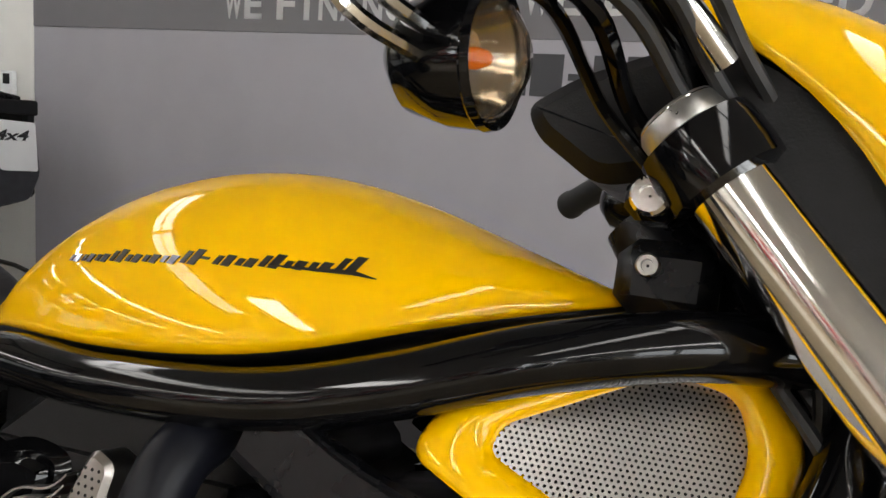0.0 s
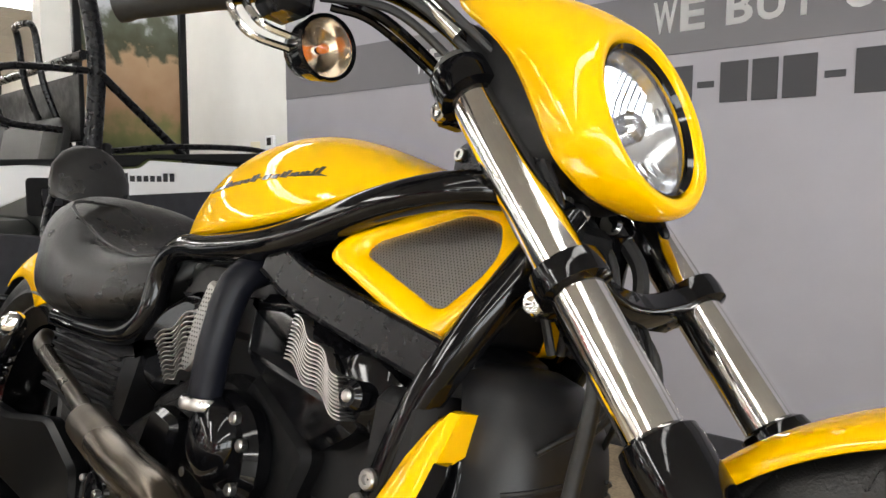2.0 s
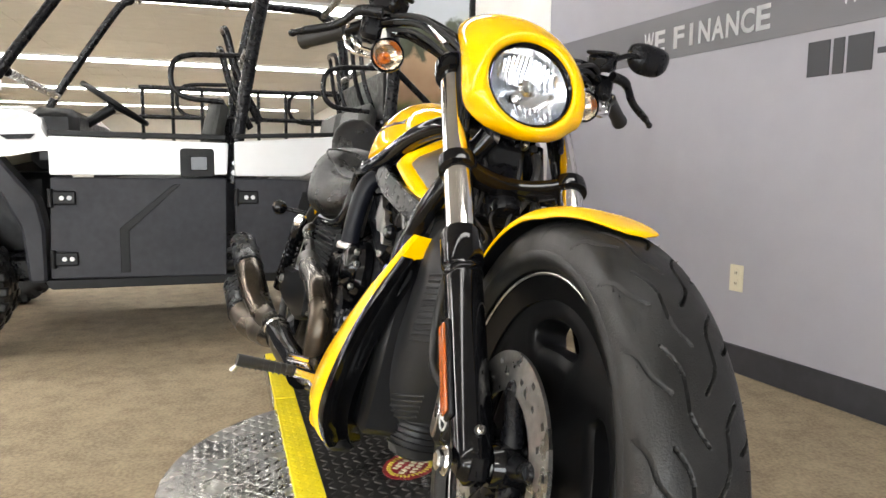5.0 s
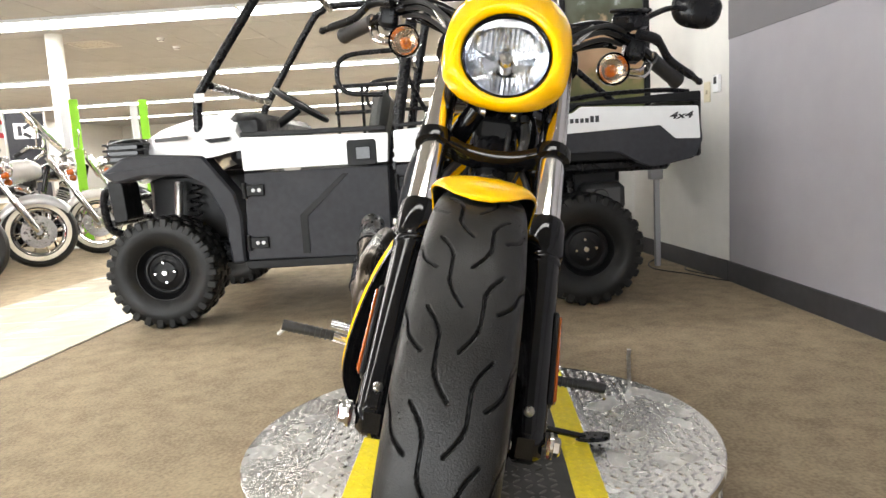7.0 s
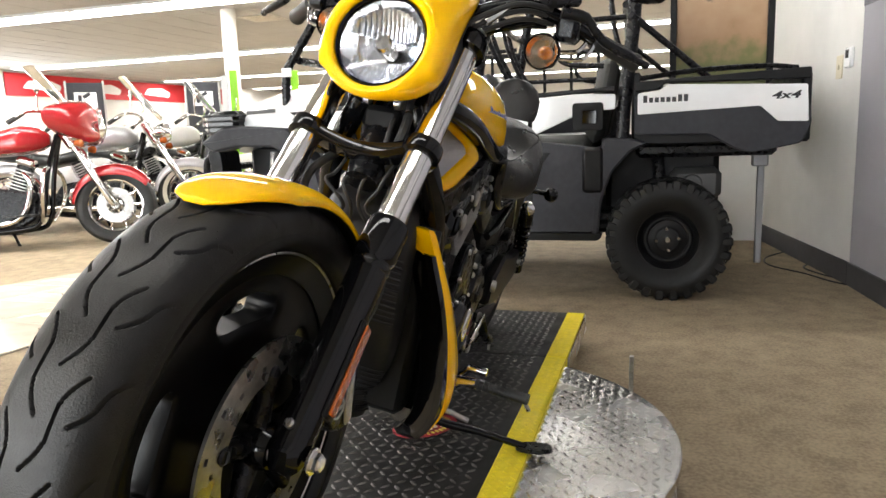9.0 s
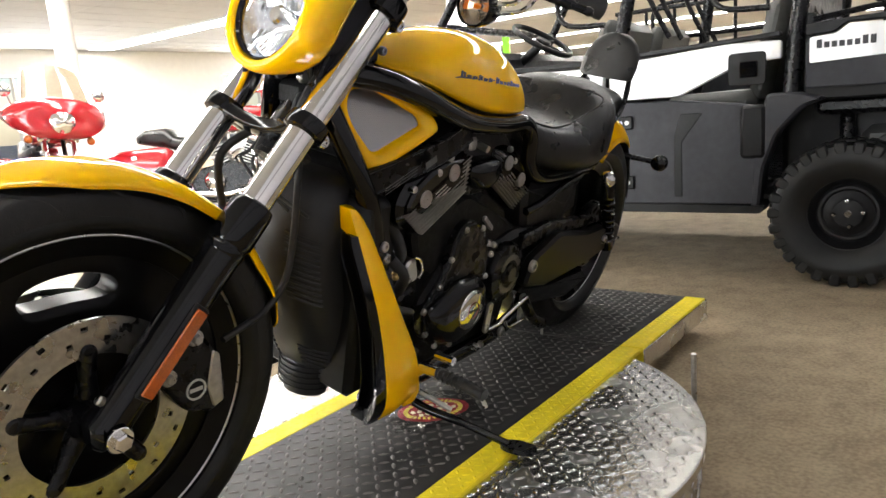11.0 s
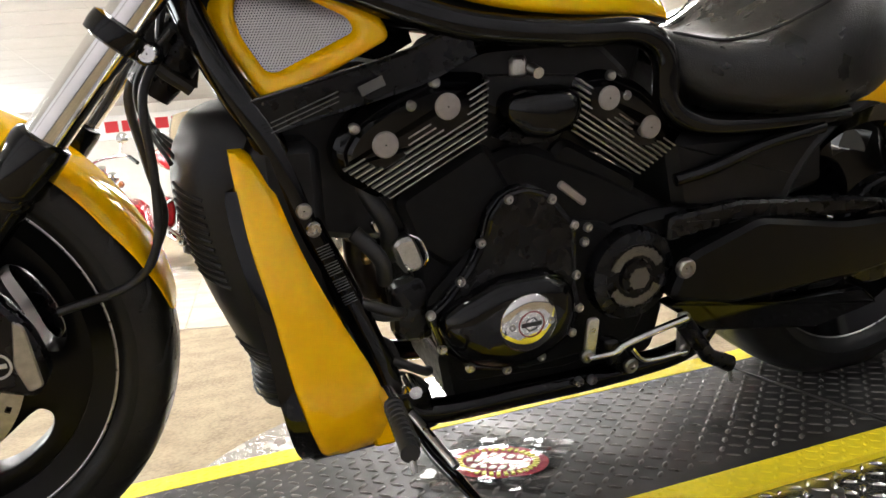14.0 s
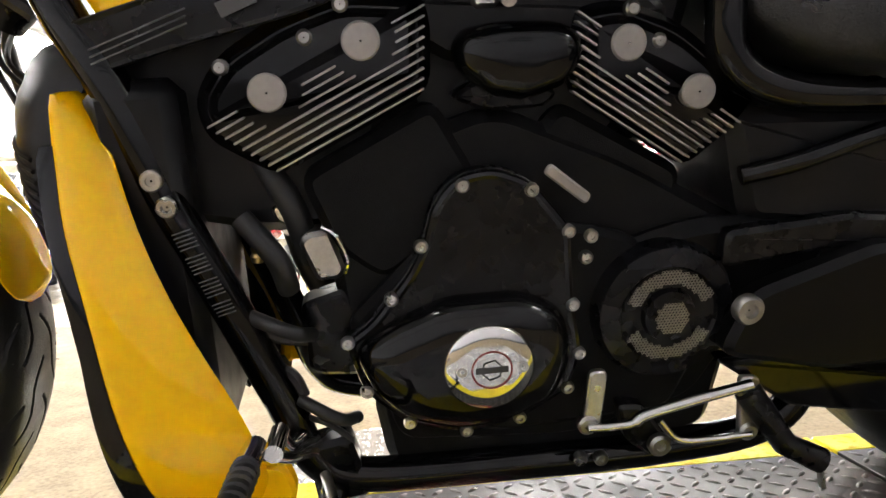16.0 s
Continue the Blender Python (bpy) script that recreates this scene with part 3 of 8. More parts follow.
def lozenges(test, x0, x1, y0, y1, z, pitch=0.031, long=0.0125, wide=0.0042, high=0.0016):
    """Raised bars in alternating directions, as rolled into tread plate."""
    geo = Geo()
    vs, fs = [], []
    nx, ny = int((x1 - x0) / pitch), int((y1 - y0) / pitch)
    for i in range(nx):
        for j in range(ny):
            x, y = x0 + (i + 0.5) * pitch, y0 + (j + 0.5) * pitch
            if not test(x, y):
                continue
            a = radians(45 if (i + j) % 2 else -45)
            c, s = math.cos(a), math.sin(a)
            o = len(vs)
            for u, w, h in ((-long, 0, 0), (-long * 0.45, wide, 0), (long * 0.45, wide, 0), (long, 0, 0), (long * 0.45, -wide, 0), (-long * 0.45, -wide, 0),
                            (-long * 0.62, 0, high), (0, wide * 0.35, high), (long * 0.62, 0, high), (0, -wide * 0.35, high)):
                vs.append((x + c * u - s * w, y + s * u + c * w, z + h))
            fs += [tuple(o + k for k in f) for f in ((0, 5, 6), (0, 6, 1), (1, 6, 7), (1, 7, 2), (2, 7, 8), (2, 8, 3), (3, 8, 4), (4, 8, 9), (4, 9, 5), (5, 9, 6), (6, 9, 8, 7))]
    geo.v, geo.f = [Vector(p) for p in vs], fs
    return geo


tagged(part("tread_pattern", lozenges(lambda x, y: x * x + y * y < (DR - 0.012) ** 2, -0.6, 0.6, -0.6, 0.6, -0.0096, pitch=0.0245, long=0.0118, wide=0.0042, high=0.0028), DIAMOND, table_ob, angle=50, fix=False), kind="stuff")
rim_geo = Geo()
for k in range(118):
    a = 2 * math.pi * k / 118
    for h in range(3):
        m = Matrix.Rotation(a + (0.026 if h % 2 else 0), 4, "Z") @ Matrix.Translation((DR - 0.012, 0, -0.055 - 0.027 * h)) @ Matrix.Rotation(radians(45 if (k + h) % 2 else -45), 4, "X")
        rim_geo.box((-0.001, -0.011, -0.003), (0.0015, 0.011, 0.003), 0.001, m)
tagged(part("rim_pattern", rim_geo, DIAMOND, table_ob, fix=False), kind="stuff")

JOINT = -1.408
DY0, DY1 = -0.158, 0.398
for name, x0, x1, label in (("display_deck", JOINT + 0.004, 0.62, "black tread plate deck with yellow edges across the turntable"),
                            ("access_ramp", -1.965, JOINT - 0.004, "black tread plate ramp section with yellow edges")):
    dk = holder(name, Matrix.Identity(4), label, "deck", "deck sections")
    low = -0.0092 if name == "display_deck" else -0.062
    part("plate", Geo().box((x0, DY0 + 0.066, low), (x1, DY1 - 0.066, 0.0), 0.0012), DECK_BLACK, dk)
    tagged(part("tread_pattern", lozenges(lambda x, y: True, x0, x1, DY0 + 0.072, DY1 - 0.072, 0.0, pitch=0.0262, long=0.0122, wide=0.0040, high=0.0021), DECK_TREAD, dk, angle=50, fix=False), kind="stuff")
    for s, (a, b) in enumerate(((DY0, DY0 + 0.066), (DY1 - 0.066, DY1))):
        part("edge_stripe", Geo().box((x0, a, low), (x1, b, 0.0008), 0.0012), DECK_YELLOW, dk, "yellow painted safety edge")
        tagged(part("stripe_tread", lozenges(lambda x, y: True, x0, x1, a + 0.003, b - 0.001, 0.0008, pitch=0.0205, long=0.0085, wide=0.0032, high=0.0012), DECK_YELLOW, dk, angle=50, fix=False), kind="stuff")
    if name == "access_ramp":
        part("support", Geo().box((x0 + 0.12, DY0 + 0.14, FLOOR), (x1 - 0.06, DY1 - 0.14, -0.061), 0.004), DECK_BLACK, dk)
        for y in (DY0 - 0.006, DY1 + 0.001):
            part("skirt", Geo().box((x0, y, -0.066), (x1, y + 0.005, -0.004), 0.001), DIAMOND, dk)
    else:
        part("front_support", Geo().box((x1 - 0.25, DY0 + 0.02, FLOOR), (x1 - 0.02, DY1 - 0.02, -0.0094), 0.004), DECK_BLACK, dk)
pin = holder("locking_pin", Matrix.Translation((-1.221, 0.603, FLOOR)), "thin steel locking rod standing beside the turntable", "rod")
part("rod", Geo().tube([(0, 0, 0), (0, 0, 0.175), (0.004, 0.001, 0.197)], 0.0065, 10), STEEL, pin)
part("foot", Geo().disc((0, 0, 0), (0, 0, 1), 0.02, 0.008), STEEL, pin)

# plastic bag with a printed oval lying on the deck
bag = holder("plastic_bag", Matrix.Translation((-0.80, 0.125, 0.0025)) @ Matrix.Rotation(radians(-41), 4, "Z"), "clear plastic bag with a colourful oval print on the deck", "bag")
rnd = random.Random(11)
n = 13
vs = [((i / (n - 1) - 0.5) * 0.21, (j / (n - 1) - 0.5) * 0.2, 0.001 + rnd.uniform(0, 0.005)) for i in range(n) for j in range(n)]
fs = [(i * n + j, (i + 1) * n + j, (i + 1) * n + j + 1, i * n + j + 1) for i in range(n - 1) for j in range(n - 1)]
film = part("film", Geo().add(vs, fs), glass("clear_film", (0.95, 0.95, 0.95), 0.08, 1.25), bag, angle=10)
film.visible_shadow = False
part("oval_print", Geo().lathe([(0.086, 0), (0.086, 0.0012), (0.06, 0.002), (0.001, 0.002)], (0, 0, 0), (0, 0, 1), 36).turned(Matrix.Diagonal((1.0, 0.72, 1, 1))), mat("dark_red_print", (0.30, 0.02, 0.03), 0.4, vary=0.5, grain=60), bag)
spots = Geo()
for k in range(34):
    a = 2 * math.pi * k / 34
    spots.box((-0.0055, -0.003, 0.0012), (0.0055, 0.003, 0.0042), 0.0005, Matrix.Translation((0.066 * math.cos(a), 0.047 * math.sin(a), 0)) @ Matrix.Rotation(a + rnd.uniform(-0.5, 0.5), 4, "Z"))
part("print_border", spots, mat("yellow_print", (0.62, 0.50, 0.06), 0.4), bag)
marks = Geo()
for row, wide in ((0.024, 5), (0.002, 7), (-0.022, 5)):
    for k in range(wide):
        marks.box((-0.005, -0.007, 0.002), (0.005, 0.007, 0.0042), 0.0006, Matrix.Translation(((k - (wide - 1) / 2) * 0.0165, row + rnd.uniform(-0.002, 0.002), 0)) @ Matrix.Rotation(rnd.uniform(-0.5, 0.5), 4, "Z"))
part("print_mark", marks, mat("cream_print", (0.70, 0.62, 0.45), 0.4), bag)

# ---- the yellow motorcycle, leaning on its side stand ----
LEAN = Matrix.Rotation(radians(-14.8), 4, "X")
PIVOT = Vector((-0.75, 0.13, 0))
HEADING = Matrix.Translation(PIVOT + Vector((0, -0.004, 0))) @ Matrix.Rotation(radians(2.2), 4, "Z") @ Matrix.Translation(-PIVOT)
bike = holder("motorcycle", Matrix.Translation((0.004, 0, 0.002)) @ HEADING @ LEAN, "yellow and black power cruiser motorcycle leaning on its stand", "motorcycle")
RAKE = Vector((-0.656, 0, 0.755))
HEAD = Vector((-0.50, 0, 0.82))
STEER = Matrix.Translation(HEAD) @ Matrix.Rotation(radians(-5.3), 4, RAKE) @ Matrix.Translation(-HEAD)
FW = Vector((-0.015, 0, 0.340))
RW = Vector((-1.585, 0, 0.325))


def steered(name, geo, material, parent=bike, label="", angle=38):
    return part(name, geo.turned(STEER), material, parent, label, angle)


def fork_at(s, y, ahead=0.0):
    n = Vector((0.755, 0, 0.656))
    return Vector((-0.02, y, 0.35)) + RAKE * s + n * ahead


def tyre(center, radius, half, bead, groove=True, n=1500, m=121):
    """A tyre about the y axis: a crowned tread with cut grooves and side walls down to the bead."""
    th = np.linspace(0, 2 * np.pi, n, endpoint=False)
    u = np.linspace(-1, 1, m)
    crown = radius - (radius - bead) * (0.52 * np.abs(u) ** 2.6 + 0.14 * np.abs(u) ** 9)
    lat = half * np.sin(u * np.pi / 2 * 0.98) / np.sin(np.pi / 2 * 0.98)
    T = np.meshgrid(th, u, indexing="ij")[0]
    run = np.concatenate([[0.0], np.cumsum(np.hypot(np.diff(lat), np.diff(crown)))])
    S, L, A = T * radius, np.broadcast_to(lat, T.shape), np.broadcast_to(run - run[-1] / 2, T.shape)
    dep = np.zeros_like(T)
    if groove:
        per = 2 * np.pi * radius / 21
        tau = np.linspace(0, 1, 60)
        for side in (1, -1):
            for s0, ds, l0, l1, wob, wd in ((0.0, 0.096, 0.002, 0.037, 0.0065, 0.00125), (0.048, 0.056, 0.036, 0.076, 0.0040, 0.0014)):
                cs = s0 + tau * ds + (per / 2 if side < 0 else 0)
                cl = side * (l0 + (l1 - l0) * tau + wob * np.sin(2 * np.pi * tau))
                best = np.full(T.shape, 9.0)
                for a, b in zip(cs, cl):
                    dS = (S - a + per / 2) % per - per / 2
                    best = np.minimum(best, dS ** 2 + (A - b) ** 2)
                dep = np.maximum(dep, 0.0055 * np.clip(1.6 * (1.5 - np.sqrt(best) / wd), 0, 1))
    r = crown[None, :] - dep
    P = np.stack([center[0] + r * np.cos(T), center[1] + L, center[2] + r * np.sin(T)], -1)
    g = Geo()
    base = np.arange(n)[:, None] * m + np.arange(m - 1)[None, :]
    nxt = ((np.arange(n)[:, None] + 1) % n) * m + np.arange(m - 1)[None, :]
    g.v = [Vector(p) for p in P.reshape(-1, 3).tolist()]
    g.f = np.stack([base, base + 1, nxt + 1, nxt], -1).reshape(-1, 4).tolist()
    return g


def sidewall(center, radius, half, bead, s):
    """One side wall of a tyre, from the shoulder down to the bead."""
    edge = radius - (radius - bead) * 0.66
    prof = [(edge, s * half), (edge - (edge - bead) * 0.3, s * half * 1.03), (edge - (edge - bead) * 0.62, s * half * 0.98), (bead + 0.004, s * half * 0.88), (bead, s * half * 0.80)]
    return Geo().lathe(prof, center, (0, 1, 0), 120)


def polar_plate(center, radii, n, solid, y0, y1):
    """A flat ring of cells between two planes; solid(i, j) says which cells are filled."""
    g = Geo()
    pt = lambda i, j, y: Vector((center[0] + radii[i] * math.cos(2 * math.pi * j / n), y, center[2] + radii[i] * math.sin(2 * math.pi * j / n)))
    for i in range(len(radii) - 1):
        for j in range(n):
            if not solid(i, j % n):
                continue
            for y in (y0, y1):
                g.add([pt(i, j, y), pt(i + 1, j, y), pt(i + 1, j + 1, y), pt(i, j + 1, y)], [(0, 1, 2, 3)])
            for di, dj, e in ((-1, 0, ((i, j), (i, j + 1))), (1, 0, ((i + 1, j), (i + 1, j + 1))), (0, -1, ((i, j), (i + 1, j))), (0, 1, ((i, j + 1), (i + 1, j + 1)))):
                ii, jj = i + di, (j + dj) % n
                if ii < 0 or ii >= len(radii) - 1 or not solid(ii, jj):
                    (a, b), (c, d) = e
                    g.add([pt(a, b, y0), pt(c, d, y0), pt(c, d, y1), pt(a, b, y1)], [(0, 1, 2, 3)])
    return g


# front wheel
fw = steered("front_wheel", Geo().lathe([(0.262, -0.044), (0.268, -0.048), (0.266, -0.038), (0.245, -0.030), (0.236, 0.0), (0.245, 0.030), (0.266, 0.038), (0.268, 0.048), (0.262, 0.044),
                                          (0.225, 0.030), (0.222, 0.0), (0.225, -0.030)], FW, (0, 1, 0), 120, wrap=True), WHEEL_BLACK, label="black disc wheel with five slots")
tread = steered("tyre", tyre(FW, 0.335, 0.062, 0.262), RUBBER, fw, "black tyre with wavy tread grooves", 60)
for s in (-1, 1):
    steered("sidewall", sidewall(FW, 0.335, 0.062, 0.262, s), RUBBER_WALL, tread)


def slotted_disc(center, r0, r1, thick, slots, first, ra, rb, spread, n=72):
    """A wheel disc with long rounded slots whose edges roll inwards."""
    g = Geo()
    rm, hr = (ra + rb) / 2, (rb - ra) / 2
    half = math.pi / slots
    for k in range(slots):
        c = first + 2 * half * k
        at = lambda r, t, y: (center[0] + r * math.cos(c + t), y, center[2] + r * math.sin(c + t))
        inner, outer = [], []
        for i in range(n):
            q = 2 * math.pi * i / n
            u, v = math.cos(q), math.sin(q)
            inner.append((rm + hr * math.copysign(abs(v) ** 0.8, v), spread * math.copysign(abs(u) ** 0.75, u)))
            f = 1 / max(abs(u), abs(v))
            outer.append((rm + (r1 - rm if v > 0 else rm - r0) * v * f, half * u * f))
        mix = lambda f: [(a[0] + (b[0] - a[0]) * f, a[1] + (b[1] - a[1]) * f) for a, b in zip(inner, outer)]
        rings = []
        for f, y in ((1.0, -1), (0.5, -1), (0.14, -1), (0.05, -0.93), (0.0, -0.75), (0.0, 0.75), (0.05, 0.93), (0.14, 1), (0.5, 1), (1.0, 1)):
            rings.append([at(r, t, y * thick) for r, t in mix(f)])
        g.loft(rings, caps=False)
    seen, verts, index = {}, [], []
    for p in g.v:
        key = (round(p.x, 5), round(p.y, 5), round(p.z, 5))
        if key not in seen:
            seen[key] = len(verts)
            verts.append(p)
        index.append(seen[key])
    g.f = [tuple(index[i] for i in face) for face in g.f]
    g.v = verts
    return g


steered("wheel_disc", slotted_disc(FW, 0.03, 0.228, 0.026, 5, radians(18), 0.158, 0.199, radians(21)), WHEEL_BLACK, fw)
for s in (-1, 1):
    steered("rim_stripe", Geo().lathe([(0.2555, s * 0.0445), (0.2575, s * 0.0462), (0.2595, s * 0.0455), (0.2575, s * 0.0440)], FW, (0, 1, 0), 120, wrap=True), ALUM, fw, "thin bright pinstripe on the rim")
    hole = lambda i, j: not ((i == 2 and j % 12 in (2, 3)) or (i == 4 and j % 12 in (7, 8)))
    dsc = steered("brake_disc", polar_plate(FW, [0.098, 0.108, 0.117, 0.124, 0.134, 0.141, 0.150], 180, hole, s * 0.066, s * 0.071), STEEL, fw, "drilled steel brake disc")
    car = Geo()
    for k in range(5):
        a = 2 * math.pi * k / 5 + 0.3
        d = Vector((math.cos(a), 0, math.sin(a)))
        car.tube([FW + d * 0.03 + Vector((0, s * 0.055, 0)), FW + d * 0.07 + Vector((0, s * 0.062, 0)), FW + d * 0.104 + Vector((0, s * 0.066, 0))], [0.017, 0.012, 0.014], 10)
        car.disc(FW + d * 0.104 + Vector((0, s * 0.066, 0)), (0, s, 0), 0.011, 0.010, 14)
    steered("disc_carrier", car, BLACK_SATIN, dsc)
steered("hub", Geo().lathe([(0.028, -0.085), (0.034, -0.07), (0.034, 0.07), (0.028, 0.085)], FW, (0, 1, 0), 32, caps=True), BLACK_GLOSS, fw)
nib = Geo()
rnd = random.Random(3)
for k in range(90):
    a, w = rnd.uniform(0, 2 * math.pi), rnd.choice((-1, 1)) * rnd.uniform(0.038, 0.056)
    d = Vector((math.cos(a), 0, math.sin(a)))
    p = FW + d * (0.335 - 0.073 * 0.52 * (abs(w) / 0.064) ** 3) + Vector((0, w, 0))
    out = (d + Vector((0, w * 9, 0))).normalized()
    nib.tube([p - out * 0.001, p + out * 0.008], [0.0006, 0.0004], 4)
tagged(steered("rubber_nib", nib, RUBBER, fw), kind="stuff")

# forks
for s in (-1, 1):
    y = 0.105 * s
    leg = steered("fork_leg", Geo().lathe([(0.018, -0.022), (0.029, -0.010), (0.0295, 0.10), (0.0295, 0.335)], fork_at(0, y), RAKE, 40, caps=True), BLACK_GLOSS, label="black gloss fork slider")
    steered("fork_tube", Geo().lathe([(0.0245, 0.33), (0.0245, 0.785)], fork_at(0, y), RAKE, 48, caps=True), FORK_CHROME, leg, "bright chromed fork tube")
    steered("dust_collar", Geo().lathe([(0.0296, 0.288), (0.0335, 0.296), (0.0335, 0.350), (0.0315, 0.359), (0.0255, 0.363)], fork_at(0, y), RAKE, 40, caps=True), BLACK_GLOSS, leg)
    steered("collar_ring", Geo().lathe([(0.0296, 0.272), (0.0312, 0.275), (0.0312, 0.282), (0.0296, 0.285)], fork_at(0, y), RAKE, 40), BLACK_GLOSS, leg)
    steered("axle_clamp", Geo().box((-0.045, y - 0.024, 0.315), (0.012, y + 0.024, 0.368), 0.012), BLACK_GLOSS, leg)
    steered("axle_nut", Geo().disc(FW + Vector((0, s * 0.139, 0)), (0, s, 0), 0.019, 0.005, 28).disc(FW + Vector((0, s * 0.144, 0)), (0, s, 0), 0.0135, 0.011, 6), CHROME, leg, "chrome axle nut")
    steered("axle_spacer", Geo().disc(FW + Vector((0, s * 0.06, 0)), (0, s, 0), 0.021, 0.035, 28), STEEL, leg)
    m = Matrix.Translation(fork_at(0.119, y * 1.0)) @ Matrix.Rotation(radians(-41), 4, "Y")
    steered("reflector_base", Geo().box((-0.015, s * 0.026, -0.074), (0.013, s * 0.034, 0.074), 0.003, m), BLACK_PLASTIC, leg)
    steered("reflector", Geo().box((-0.011, s * 0.034, -0.068), (0.010, s * 0.039, 0.068), 0.002, m), AMBER_REFLECTOR, leg, "long amber side reflector")
    steered("pinch_bolt", Geo().disc(fork_at(0.02, y, 0.028), (0.755, 0, 0.656), 0.007, 0.01, 12), STEEL, leg)
    # brake caliper behind the leg
    out = rounded([(-0.145, 0.455), (-0.115, 0.462), (-0.095, 0.405), (-0.105, 0.360), (-0.135, 0.318), (-0.185, 0.300), (-0.205, 0.330), (-0.195, 0.385), (-0.17, 0.43)], 0.014)
    cal = steered("brake_caliper", Geo().prism(out, s * 0.076, s * 0.108, 0.006).prism(offset(out, -0.012), s * 0.045, s * 0.078, 0.005), BLACK_SATIN, label="black front brake caliper")
    steered("caliper_badge", Geo().lathe([(0.017, 0.0), (0.017, 0.002), (0.014, 0.002), (0.014, 0.0)], (-0.150, s * 0.108, 0.352), (0, s, 0), 30).box((-0.161, s * 0.108, 0.349), (-0.139, s * 0.110, 0.355), 0.0005), PRINT_WHITE, cal, "round pale badge")
    steered("pad_cover", Geo().prism(rounded([(-0.19, 0.40), (-0.178, 0.41), (-0.168, 0.35), (-0.178, 0.312), (-0.197, 0.318)], 0.006), s * 0.107, s * 0.112, 0.002), STEEL, cal)
    for bx, bz in ((-0.150, 0.436), (-0.106, 0.386)):
        steered("caliper_bolt", Geo().disc((bx, s * 0.106, bz), (0, s, 0), 0.0125, 0.007, 20).disc((bx, s * 0.113, bz), (0, s, 0), 0.008, 0.007, 6), STEEL, cal, "bright hex bolt")

# triple trees and steering stem
for nm, s0, s1, rr, ahead in (("lower_clamp", 0.492, 0.522, 0.0335, 0.0), ("upper_clamp", 0.732, 0.772, 0.034, 0.0)):
    g = Geo()
    for s in (-1, 1):
        g.lathe([(0.0248, s0), (rr, s0 + 0.003), (rr + 0.001, s0 + 0.012), (rr + 0.001, s1 - 0.012), (rr, s1 - 0.003), (0.0248, s1)], fork_at(0, 0.105 * s), RAKE, 36)
    mid = (s0 + s1) / 2
    ring = []
    for k in range(17):
        t = k / 16 * 2 - 1
        y = t * 0.098
        dip = 0.018 * (1 - t * t)
        hw, hh = 0.020 + 0.006 * t * t, (s1 - s0) * 0.42
        c = fork_at(mid - dip * 0.6, y, 0.004 - dip * 1.2)
        n = Vector((0.755, 0, 0.656))
        ring.append([c + n * (hw * math.copysign(abs(math.cos(q)) ** 0.5, math.cos(q))) + RAKE * (hh * math.copysign(abs(math.sin(q)) ** 0.5, math.sin(q))) for q in [2 * math.pi * j / 14 for j in range(14)]])
    g.loft(ring)
    tree = steered(nm, g, BLACK_GLOSS, label="black gloss triple clamp")
    for s in (-1, 1):
        c = fork_at(mid, 0.105 * s, -0.036)
        steered("clamp_ear", Geo().box((-0.018, s * 0.07, -0.013), (0.012, s * 0.110, 0.013), 0.007, Matrix.Translation((c.x, 0, c.z))), BLACK_GLOSS, tree)
        steered("clamp_bolt", Geo().lathe([(0.0115, 0), (0.0115, 0.006), (0.0095, 0.008), (0.0062, 0.008), (0.0058, 0.004), (0.001, 0.004)], (c.x - 0.002, s * 0.109, c.z), (0, s, 0), 20), CHROME, tree, "chrome socket bolt")
        if nm == "upper_clamp":
            steered("fork_cap", Geo().lathe([(0.026, 0.772), (0.026, 0.782), (0.023, 0.787), (0.012, 0.788)], fork_at(0, 0.105 * s), RAKE, 32, caps=True), ALUM, tree)
steered("steering_stem", Geo().lathe([(0.030, 0.46), (0.036, 0.50), (0.034, 0.62), (0.036, 0.73), (0.03, 0.77)], fork_at(0, 0, -0.055), RAKE, 28, caps=True), BLACK_SATIN)
steered("stem_bracket", Geo().box((-0.03, -0.035, -0.02), (0.02, 0.035, 0.025), 0.010, Matrix.Translation(fork_at(0.58, 0, -0.03))), BLACK_WRINKLE)
lock = part("steering_lock", Geo().box((-0.572, -0.066, 0.822), (-0.508, 0.05, 0.872), 0.012), BLACK_SATIN, bike)
for s in (-1, 1):
    part("lock_bolt", Geo().lathe([(0.0078, 0), (0.0078, 0.007), (0.0065, 0.009), (0.004, 0.009), (0.0037, 0.005), (0.001, 0.005)], (-0.551, s * 0.064, 0.853), (0, s, 0), 18), STEEL, lock, "bright socket bolt")
part("neck_casting", Geo().lathe([(0.040, 0.0), (0.046, 0.02), (0.044, 0.12), (0.040, 0.15)], (-0.43, 0, 0.715), (-0.656, 0, 0.755), 28, caps=True), BLACK_SATIN, bike)

